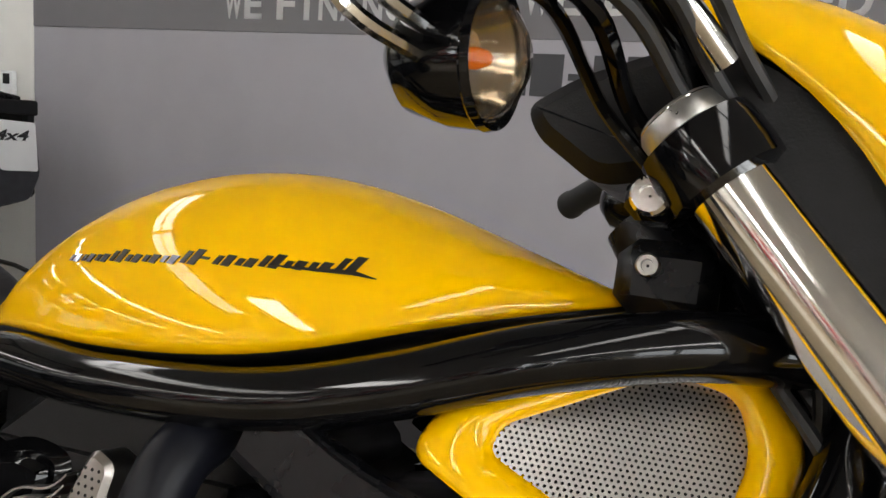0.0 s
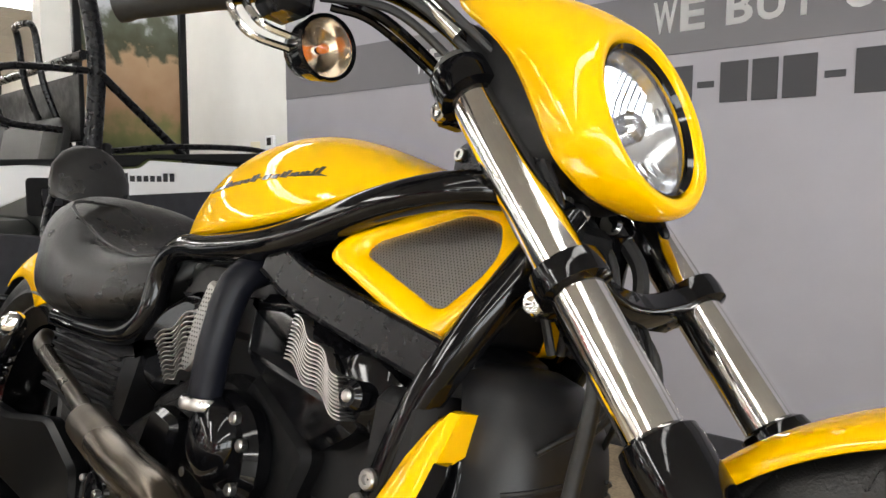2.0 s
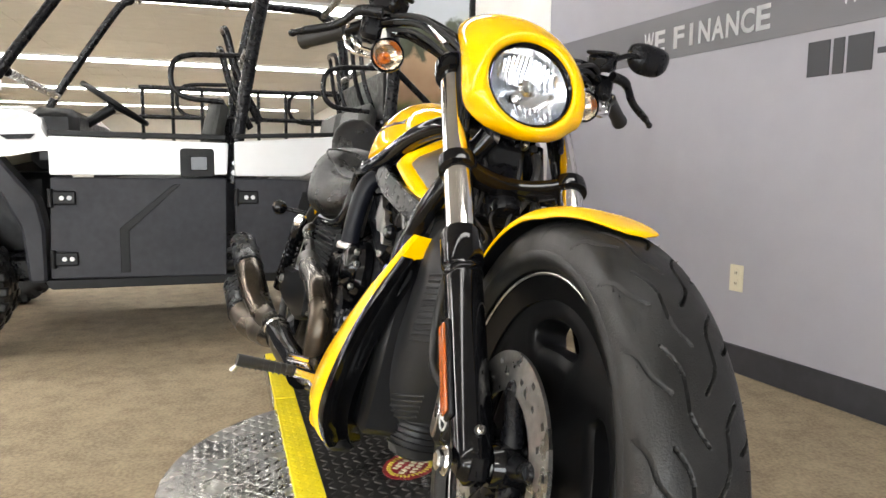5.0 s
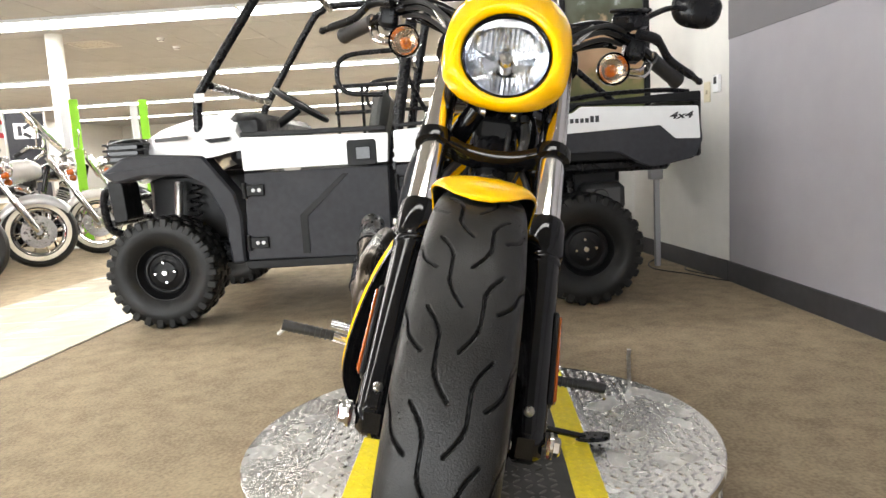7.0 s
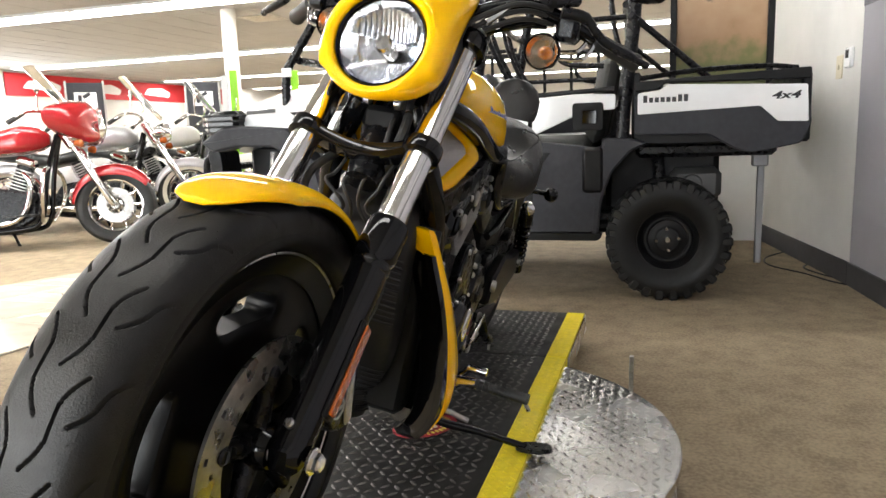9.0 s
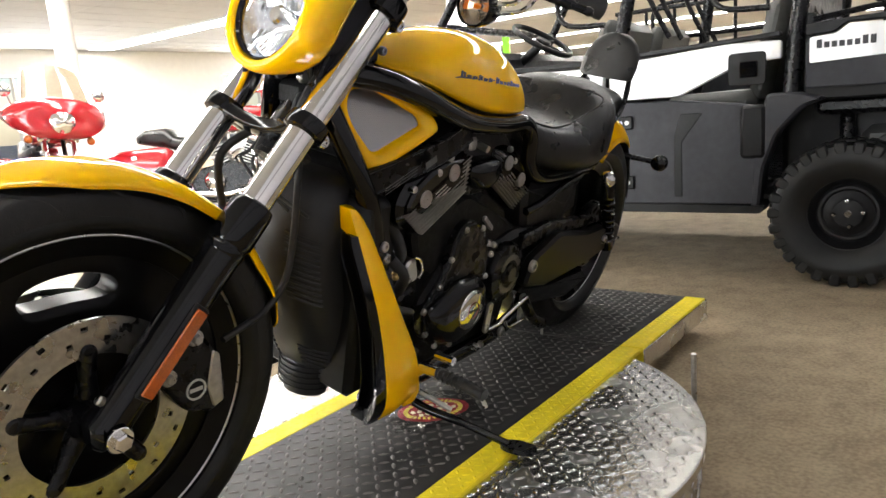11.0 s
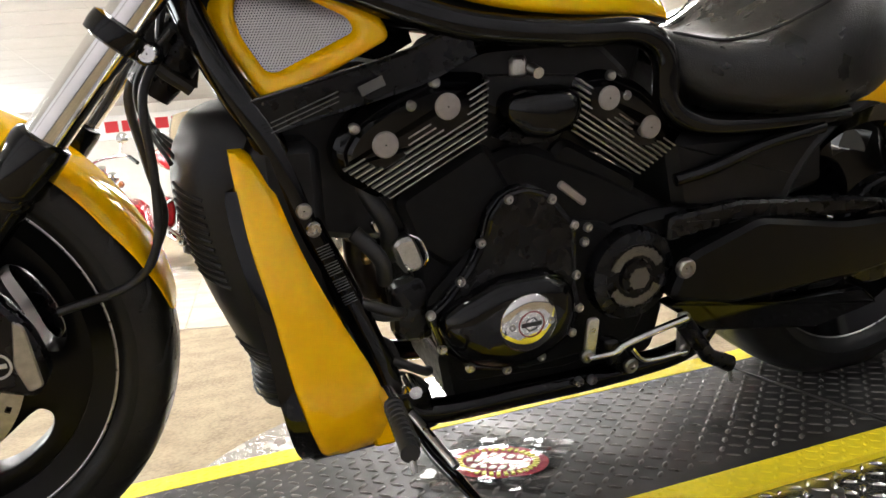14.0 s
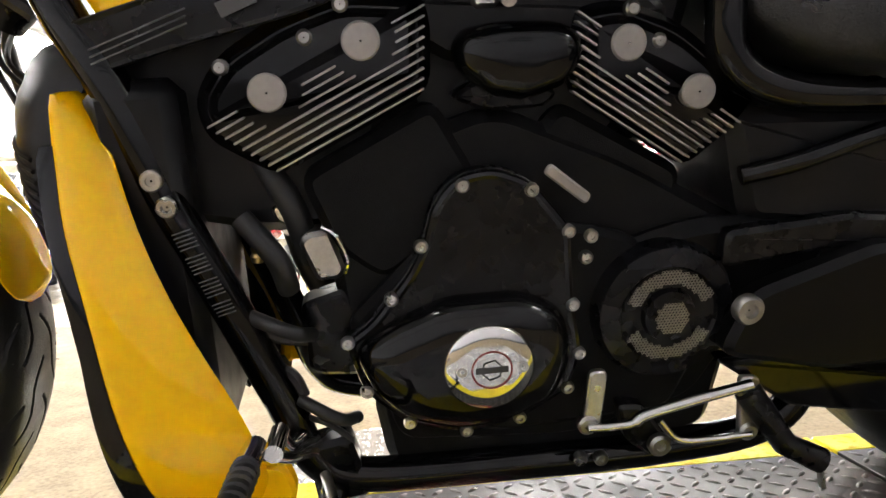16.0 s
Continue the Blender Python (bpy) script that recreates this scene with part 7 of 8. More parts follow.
# ---- the utility vehicle ----
MULE = Matrix.Translation((-2.683, -0.387, 0)) @ Matrix.Rotation(radians(2.27), 4, "Z")
mule = holder("utility_vehicle", MULE, "white and charcoal four-door utility vehicle with a cargo bed", "utility vehicle")
MW = 1.46   # width; x = 0 is the near side, the front points to -y


def side(outline, x0, x1, b=0.004):
    """An outline in y and z, drawn out along x."""
    g = Geo().prism([(y, z) for y, z in outline], x0, x1, b)
    g.v = [Vector((p.y, p.x, p.z)) for p in g.v]
    return g


def both(name, outline, depth, material, label="", b=0.004, parent=mule, inset=0.0, rr=0.02):
    o = rounded(outline, rr)
    out = [part(name, side(o, -inset, -inset - depth, b), material, parent, label)]
    part(name, side(o, -MW + inset, -MW + inset + depth, b), material, parent, label)
    return out[0]


# wheels
for y in (-1.10, 1.10):
    for near in (True, False):
        x = 0.01 if near else -MW - 0.01
        s = 1 if near else -1
        c = Vector((x - s * 0.105, y, 0.172))
        wh = part("wheel", Geo().lathe([(0.142, -0.085), (0.148, -0.09), (0.142, -0.075), (0.125, -0.06), (0.125, 0.05), (0.142, 0.075), (0.149, 0.092), (0.141, 0.090), (0.134, 0.070), (0.118, 0.050), (0.108, 0.060), (0.098, 0.060), (0.090, 0.052), (0.070, 0.060), (0.062, 0.062), (0.055, 0.070), (0.03, 0.072), (0.001, 0.072)], c, (s, 0, 0), 48), BLACK_PLASTIC, mule, "black steel wheel")
        part("tyre", Geo().lathe([(0.142, -0.088), (0.160, -0.106), (0.205, -0.122), (0.245, -0.124), (0.272, -0.112), (0.282, -0.075), (0.284, 0.0), (0.282, 0.075), (0.272, 0.112), (0.245, 0.124), (0.205, 0.122), (0.160, 0.106), (0.142, 0.088)], c, (s, 0, 0), 64), RUBBER_WALL, wh, "chunky off-road tyre", 50)
        lug = Geo()
        for k in range(26):
            a = 2 * math.pi * k / 26
            for w0, w1, da in ((0.01, 0.058, 0.0), (-0.058, -0.01, 0.5), (0.062, 0.125, 0.45), (-0.125, -0.062, 0.95)):
                m = Matrix.Translation(c) @ Matrix.Rotation(a + da * 2 * math.pi / 26, 4, "X")
                r1 = 0.292 if abs(w0 + w1) < 0.1 else 0.289
                lug.box((w0, -0.021, 0.255 if abs(w0 + w1) < 0.1 else 0.236), (w1, 0.021, r1), 0.008, m)
        tagged(part("tread_lug", lug, RUBBER_WALL, wh), kind="stuff")
        part("hub_cap", Geo().disc(c + Vector((s * 0.070, 0, 0)), (s, 0, 0), 0.016, 0.016, 16), CHROME, wh)
        for k in range(4):
            a = math.pi / 2 * k + 0.1
            part("wheel_nut", Geo().disc(c + Vector((s * 0.060, 0.052 * math.cos(a), 0.052 * math.sin(a))), (s, 0, 0), 0.011, 0.020, 6), CHROME, wh, "bright wheel nut")
        if y < 0:
            part("strut", Geo().tube([c + Vector((-s * 0.13, 0.01, 0.10)), c + Vector((-s * 0.20, 0.02, 0.46))], 0.022, 14), ALUM, mule)
            coil = [c + Vector((-s * 0.16, 0.09, 0.08)).lerp(Vector((-s * 0.22, 0.10, 0.44)), k / 80) + Vector((0.035 * math.cos(k * 0.6), 0.035 * math.sin(k * 0.6), 0)) for k in range(81)]
            part("spring", Geo().tube(coil, 0.007, 6), BLACK_SATIN, mule)
        else:
            part("rear_strut", Geo().tube([c + Vector((-s * 0.15, -0.03, 0.10)), c + Vector((-s * 0.22, -0.04, 0.44))], 0.03, 14), BLACK_SATIN, mule)
        part("suspension_arm", Geo().tube([c + Vector((-s * 0.10, 0, -0.02)), c + Vector((-s * 0.50, 0.08, 0.02))], 0.022, 12).tube([c + Vector((-s * 0.10, 0, 0.03)), c + Vector((-s * 0.50, -0.10, 0.06))], 0.018, 12), BLACK_SATIN, mule)

# chassis and floor
part("chassis", Geo().box((-MW + 0.16, -1.20, 0.185), (-0.16, 1.32, 0.30), 0.02), BLACK_SATIN, mule)
part("wheel_well", Geo().box((-MW + 0.34, 0.80, 0.26), (-0.34, 1.36, 0.63), 0.03), BLACK_PLASTIC, mule)
part("bed_frame", Geo().box((-MW + 0.20, 0.95, 0.555), (-0.20, 1.60, 0.625), 0.02), BLACK_SATIN, mule)
part("cab_floor", Geo().box((-MW + 0.08, -0.66, 0.20), (-0.08, 0.90, 0.26), 0.02), BLACK_PLASTIC, mule)
part("rear_axle", Geo().tube([(-0.25, 1.1, 0.18), (-MW + 0.25, 1.1, 0.18)], 0.035, 14).box((-0.85, 1.0, 0.10), (-0.60, 1.25, 0.36), 0.04), BLACK_SATIN, mule)
part("gearbox", Geo().box((-0.62, 1.12, 0.34), (-0.22, 1.36, 0.50), 0.03).disc((-0.24, 1.22, 0.42), (1, 0, 0), 0.05, 0.03, 20), mat("dark_cast_metal", (0.09, 0.09, 0.09), 0.5, 0.7), mule)
part("hitch_leg", Geo().box((-0.285, 1.525, 0.02), (-0.255, 1.555, 0.60), 0.004).box((-0.30, 1.50, 0.50), (-0.24, 1.57, 0.58), 0.006), mat("grey_jack_leg", (0.26, 0.26, 0.27), 0.5, 0.3), mule, "thin grey support leg under the bed")

# hood, front and fenders
hood_rows = [(-1.34, 0.63, 0.66, 0.30), (-1.28, 0.64, 0.80, 0.48), (-1.20, 0.66, 0.885, 0.60), (-1.08, 0.70, 0.945, 0.66), (-0.92, 0.74, 0.985, 0.69), (-0.76, 0.76, 0.99, 0.71), (-0.66, 0.78, 0.95, 0.72), (-0.63, 0.78, 0.86, 0.725)]
rings = []
for y, z0, z1, w in hood_rows:
    mid = -MW / 2
    ring = [(mid + w, y, z0), (mid + w, y, z0 + (z1 - z0) * 0.55), (mid + w * 0.93, y, z0 + (z1 - z0) * 0.85), (mid + w * 0.6, y, z1)]
    ring += [(2 * mid - x, yy, z) for x, yy, z in reversed(ring)]
    rings.append(ring)
part("hood", Geo().loft(rings), WHITE_PAINT, mule, "white hood", 50)
part("grille", Geo().loft([[(-MW / 2 + w, y, z) for w, z in ((0.36 + k, 0.66), (0.36 + k, 0.82), (-0.36 - k, 0.82), (-0.36 - k, 0.66))] for y, k in ((-1.30, 0.18), (-1.375, 0.10), (-1.385, 0.05))]), BLACK_PLASTIC, mule)
for near in (True, False):
    x = -0.02 if near else -MW + 0.02
    s = 1 if near else -1
    part("headlamp", Geo().box((x - s * 0.20, -1.345, 0.735), (x - s * 0.005, -1.15, 0.87), 0.025), BLACK_GLOSS, mule, "dark headlamp unit")
    for k in range(4):
        part("lamp_slat", Geo().box((x - s * 0.19, -1.352, 0.748 + 0.030 * k), (x + s * 0.002, -1.145, 0.760 + 0.030 * k), 0.003), BLACK_PLASTIC, mule)
part("inner_body", Geo().box((-MW + 0.36, -1.28, 0.28), (-0.36, -0.70, 0.68), 0.03), BLACK_PLASTIC, mule)
both("front_fender", [(-1.37, 0.70), (-1.25, 0.775), (-1.12, 0.785), (-0.84, 0.765), (-0.69, 0.565), (-0.665, 0.44), (-0.665, 0.20), (-0.735, 0.20), (-0.755, 0.44), (-0.83, 0.60), (-0.93, 0.665), (-1.15, 0.675), (-1.30, 0.645)], 0.16, GREY_PLASTIC, "charcoal plastic wheel arch", 0.012)
both("front_skirt", [(-1.38, 0.66), (-1.30, 0.65), (-1.285, 0.45), (-1.36, 0.44)], 0.2, BLACK_PLASTIC, inset=0.08)
part("bumper", Geo().tube(smooth_path([(-0.12, -1.30, 0.62), (-0.14, -1.42, 0.60), (-0.16, -1.43, 0.42), (-0.20, -1.36, 0.36)], 5), 0.022, 12).tube(smooth_path([(-MW + 0.12, -1.30, 0.62), (-MW + 0.14, -1.42, 0.60), (-MW + 0.16, -1.43, 0.42), (-MW + 0.20, -1.36, 0.36)], 5), 0.022, 12)
     .tube([(-0.14, -1.42, 0.55), (-MW + 0.14, -1.42, 0.55)], 0.022, 12).tube([(-0.16, -1.42, 0.43), (-MW + 0.16, -1.42, 0.43)], 0.022, 12), BLACK_SATIN, mule, "black tubular bumper")
part("dash", Geo().box((-MW + 0.06, -0.72, 0.70), (-0.06, -0.52, 0.97), 0.04), BLACK_PLASTIC, mule)
both("hood_mark", [(-1.07, 0.862), (-0.90, 0.868), (-0.90, 0.848), (-1.07, 0.842)], 0.004, PRINT_GREY, inset=-0.003, rr=0.004, b=0.001)
both("hood_vent", [(-0.82, 0.845), (-0.68, 0.852), (-0.70, 0.83), (-0.79, 0.825)], 0.004, BLACK_PLASTIC, inset=-0.002, rr=0.004, b=0.001)


def door(y0, y1, rear):
    """A half door: charcoal lower skin with a slanted crease, white band, recessed handle, hinges."""
    if rear:
        skin = [(0.14, 0.665), (0.42, 0.66), (0.69, 0.63), (0.84, 0.60), (0.78, 0.52), (0.765, 0.21), (0.14, 0.205)]
        band = [(0.14, 0.835), (0.66, 0.872), (0.855, 0.865), (0.855, 0.795), (0.70, 0.785), (0.45, 0.675), (0.14, 0.675)]
        crease = [(0.455, 0.60), (0.55, 0.60), (0.46, 0.48), (0.46, 0.24), (0.425, 0.24), (0.425, 0.50)]
    else:
        skin = [(-0.635, 0.665), (0.105, 0.665), (0.095, 0.205), (-0.65, 0.215)]
        band = [(-0.635, 0.845), (0.115, 0.828), (0.105, 0.680), (-0.635, 0.675)]
        crease = [(-0.13, 0.635), (-0.10, 0.635), (-0.325, 0.425), (-0.325, 0.235), (-0.365, 0.235), (-0.365, 0.435)]
    d = part("door", side(rounded(skin, 0.015), -0.002, -0.05, 0.006), GREY_PLASTIC, mule, "charcoal lower door")
    part("door_band", side(rounded(band, 0.012), 0.008, -0.03, 0.005), WHITE_PAINT, d, "white door panel")
    part("door_crease", side(rounded(crease, 0.006), 0.001, -0.004, 0.002), BLACK_PLASTIC, d)
    part("door_rail", side(rounded([(y0, 0.845 if not rear else 0.85), (y1, 0.84 if not rear else 0.88), (y1, 0.865 if not rear else 0.90), (y0, 0.87 if not rear else 0.87)], 0.006), 0.004, -0.05, 0.004), BLACK_PLASTIC, d)
    hy0, hy1, hz = (-0.10, 0.05, 0.735) if not rear else (0.655, 0.80, 0.765)
    part("handle_bezel", side(rounded([(hy0, hz - 0.065), (hy1, hz - 0.065), (hy1, hz + 0.065), (hy0, hz + 0.065)], 0.018), 0.012, 0.002, 0.003), BLACK_PLASTIC, d, "black recessed door handle")
    part("handle", Geo().box((0.010, hy0 + 0.045, hz - 0.035), (0.018, hy1 - 0.03, hz + 0.03), 0.004), BLACK_GLOSS, d)
    for hz2 in (0.575, 0.305):
        hg = part("hinge", Geo().box((0.0, y0 - 0.005, hz2 - 0.03), (0.014, y0 + 0.10, hz2 + 0.03), 0.005).tube([(0.010, y0, hz2 - 0.04), (0.010, y0, hz2 + 0.04)], 0.012, 10), BLACK_PLASTIC, d, "black hinge with bright bolts")
        for dy in (0.045, 0.075):
            part("hinge_bolt", Geo().disc((0.014, y0 + dy, hz2), (1, 0, 0), 0.010, 0.004, 14), LETTER_WHITE, hg)
    return d


door(-0.635, 0.105, False)
door(0.145, 0.85, True)
part("far_side_panel", Geo().box((-MW, -0.63, 0.21), (-MW + 0.05, 0.85, 0.84), 0.01), GREY_PLASTIC, mule)
both("rocker", [(-0.68, 0.21), (0.80, 0.205), (0.78, 0.165), (-0.66, 0.165)], 0.12, BLACK_PLASTIC, inset=0.02)
both("rear_fender", [(0.80, 0.66), (0.92, 0.66), (1.02, 0.63), (0.93, 0.60), (0.84, 0.50), (0.79, 0.36), (0.775, 0.20), (0.74, 0.20), (0.75, 0.45)], 0.14, GREY_PLASTIC, "", 0.01)
part("fuel_box", Geo().box((-0.03, 0.70, 0.40), (0.012, 0.80, 0.62), 0.015), BLACK_PLASTIC, mule)

# cargo bed
both("bed_side", [(0.94, 0.855), (1.68, 0.87), (1.70, 0.70), (1.66, 0.615), (1.45, 0.575), (1.38, 0.60), (1.27, 0.665), (0.94, 0.67)], 0.05, GREY_PLASTIC, "charcoal cargo bed side", 0.006)
both("bed_band", [(0.955, 0.862), (1.045, 0.868), (1.085, 0.898), (1.675, 0.872), (1.685, 0.71), (1.56, 0.715), (1.485, 0.785), (0.955, 0.765)], 0.008, WHITE_PAINT, "white bed panel", 0.002, inset=-0.007, rr=0.01)
both("bed_rail", [(0.94, 0.915), (1.66, 0.945), (1.69, 0.945), (1.69, 0.895), (1.08, 0.905), (1.04, 0.875), (0.94, 0.87)], 0.06, BLACK_PLASTIC, inset=-0.002, rr=0.01)
part("bed_floor", Geo().box((-MW + 0.04, 0.94, 0.62), (-0.04, 1.68, 0.68), 0.01), BLACK_PLASTIC, mule)
part("tailgate", Geo().box((-MW + 0.02, 1.655, 0.62), (-0.02, 1.70, 0.93), 0.012), BLACK_PLASTIC, mule)
part("bed_bulkhead", Geo().box((-MW + 0.04, 0.93, 0.62), (-0.04, 0.97, 0.96), 0.01), BLACK_PLASTIC, mule)
for near in (True, False):
    x = -0.03 if near else -MW + 0.03
    part("bed_bar", Geo().tube(smooth_path([(x, 0.96, 0.93), (x, 1.20, 0.955), (x, 1.50, 0.96), (x, 1.64, 0.945)], 4), 0.012, 8), BLACK_SATIN, mule)
# lettering on the near side: the maker's word as bars, the drive mark as letters
for k, h in enumerate((0.032, 0.022, 0.022, 0.022, 0.022, 0.022, 0.032, 0.032)):
    part("bar", Geo().box((0.0085, 0.98 + 0.0255 * k, 0.818), (0.0105, 0.998 + 0.0255 * k, 0.818 + h), 0.0004), LETTER_BLACK, mule)
drive = fitted_text("4x4", 1.53, 1.65, 0.812, 0.846, lambda x, y, z: (0.0088 + abs(y), x, z), 0.25)
part("drive_mark", drive, LETTER_BLACK, mule, "black slanted letters", 10)

# roll cage
T = 0.024
for near in (True, False):
    x = -0.06 if near else -MW + 0.06
    cg = part("cage_tube", Geo().tube(smooth_path([(x, -0.86, 0.80), (x, -0.855, 1.02), (x * 0.98 - 0.01, -0.80, 1.14), (x - (0.07 if near else -0.07), -0.47, 1.62), (x - (0.08 if near else -0.08), -0.38, 1.70), (x - (0.08 if near else -0.08), -0.25, 1.73), (x - (0.08 if near else -0.08), 0.65, 1.73), (x - (0.07 if near else -0.07), 0.80, 1.69)], 5), T, 14), BLACK_SATIN, mule, "black roll cage tube")
    part("cage_tube", Geo().tube(smooth_path([(x, 0.135, 0.64), (x, 0.16, 0.85), (x - (0.03 if near else -0.03), 0.235, 1.25), (x - (0.07 if near else -0.07), 0.32, 1.62), (x - (0.08 if near else -0.08), 0.36, 1.72)], 5), T * 1.3, 14), BLACK_SATIN, mule)
    part("cage_tube", Geo().tube(smooth_path([(x + (0.02 if near else -0.02), 0.885, 0.62), (x, 0.90, 0.90), (x - (0.03 if near else -0.03), 0.94, 1.28), (x - (0.07 if near else -0.07), 0.90, 1.60), (x - (0.08 if near else -0.08), 0.78, 1.71)], 5), T * 1.35, 14), BLACK_SATIN, mule)
    for y, z in ((0.137, 0.69), (0.142, 0.735), (0.887, 0.70), (0.888, 0.745)):
        part("cage_bolt", Geo().disc((x + (0.03 if near else -0.03), y, z), (1 if near else -1, 0, 0), 0.012, 0.006, 14), LETTER_WHITE, cg)
    part("cage_brace", Geo().tube([(x, 0.93, 1.22), (x - (0.05 if near else -0.05), 1.28, 0.92)], 0.016, 10), BLACK_SATIN, mule)
    part("grab_bar", Geo().tube(smooth_path([(x, 0.10, 1.02), (x, -0.08, 1.04), (x, -0.13, 1.12), (x, -0.08, 1.22), (x - 0.01, 0.18, 1.24)], 5), 0.013, 10), BLACK_SATIN, mule)
    part("grab_bar", Geo().tube(smooth_path([(x, 0.80, 1.00), (x, 0.62, 1.02), (x, 0.57, 1.10), (x, 0.62, 1.20), (x - 0.01, 0.90, 1.22)], 5), 0.013, 10), BLACK_SATIN, mule)
for y, z in ((-0.33, 1.71), (0.35, 1.72), (0.79, 1.70), (-0.80, 1.12)):
    part("cage_cross", Geo().tube([(-0.12, y, z), (-MW + 0.12, y, z)], T * 0.9, 12), BLACK_SATIN, mule)
for y0, z0, y1, z1 in ((0.30, 0.95, 0.12, 1.42), (0.93, 0.95, 0.80, 1.42)):
    for xx in (-0.36, -1.02):
        part("seat_hoop", Geo().tube(smooth_path([(xx, y0, z0), (xx, (y0 + y1) / 2 - 0.02, (z0 + z1) / 2), (xx, y1 + 0.02, z1 - 0.03), (xx - 0.05, y1, z1), (xx - 0.16, y1, z1), (xx - 0.20, y1 + 0.02, z1 - 0.03), (xx - 0.20, (y0 + y1) / 2 - 0.02, (z0 + z1) / 2), (xx - 0.20, y0, z0)], 4), 0.013, 8), BLACK_SATIN, mule)
    part("cage_cross", Geo().tube([(-0.10, y1 + 0.10, 1.28), (-MW + 0.10, y1 + 0.10, 1.28)], 0.018, 10), BLACK_SATIN, mule)
# far side rail with posts
rail_x = -MW + 0.10
for z in (1.02, 1.20):
    part("side_rail", Geo().tube([(rail_x, -0.35, z), (rail_x, 0.92, z)], 0.014, 10), BLACK_SATIN, mule)
for k in range(8):
    part("rail_post", Geo().tube([(rail_x, -0.33 + 0.175 * k, 0.86), (rail_x, -0.33 + 0.175 * k, 1.21)], 0.011, 8), BLACK_SATIN, mule)
# seats and steering wheel
SEAT_VINYL = mat("dark_grey_vinyl", (0.035, 0.036, 0.032), 0.5, vary=0.2, grain=50, bump=0.3, bump_scale=400)
for y in (-0.22, 0.52):
    for xc in (-0.40, -1.06):
        st = part("bench_seat", Geo().box((xc - 0.29, y - 0.18, 0.56), (xc + 0.29, y + 0.22, 0.68), 0.04), SEAT_VINYL, mule, "dark grey vinyl seat")
        part("seat_back", Geo().box((-0.28, -0.045, 0.0), (0.28, 0.05, 0.42), 0.04, Matrix.Translation((xc, y + 0.22, 0.64)) @ Matrix.Rotation(radians(-12), 4, "X")), SEAT_VINYL, st)
sw = part("steering_wheel", Geo().lathe([(0.165 + 0.015 * math.cos(t), 0.015 * math.sin(t)) for t in [2 * math.pi * k / 10 for k in range(10)]], (-0.42, -0.40, 1.02), (0, 0.55, 0.83), 40, wrap=True), BLACK_PLASTIC, mule, "black steering wheel")
part("steering_hub", Geo().disc((-0.42, -0.405, 1.0), (0, 0.55, 0.83), 0.045, 0.03, 20).tube([(-0.42, -0.41, 1.0), (-0.42, -0.56, 0.90)], 0.025, 12)
     .tube([(-0.42, -0.41, 1.01), (-0.27, -0.41, 1.02)], 0.011, 8).tube([(-0.42, -0.41, 1.01), (-0.57, -0.41, 1.02)], 0.011, 8).tube([(-0.42, -0.41, 1.01), (-0.42, -0.30, 0.95)], 0.011, 8), BLACK_PLASTIC, sw)
part("warning_tag", Geo().box((-0.02, -0.855, 1.03), (-0.012, -0.80, 1.075), 0.001), LETTER_WHITE, mule)
part("rear_mesh_panel", Geo().box((-MW + 0.16, 0.90, 0.97), (-0.16, 0.92, 1.22), 0.004), BLACK_PLASTIC, mule)

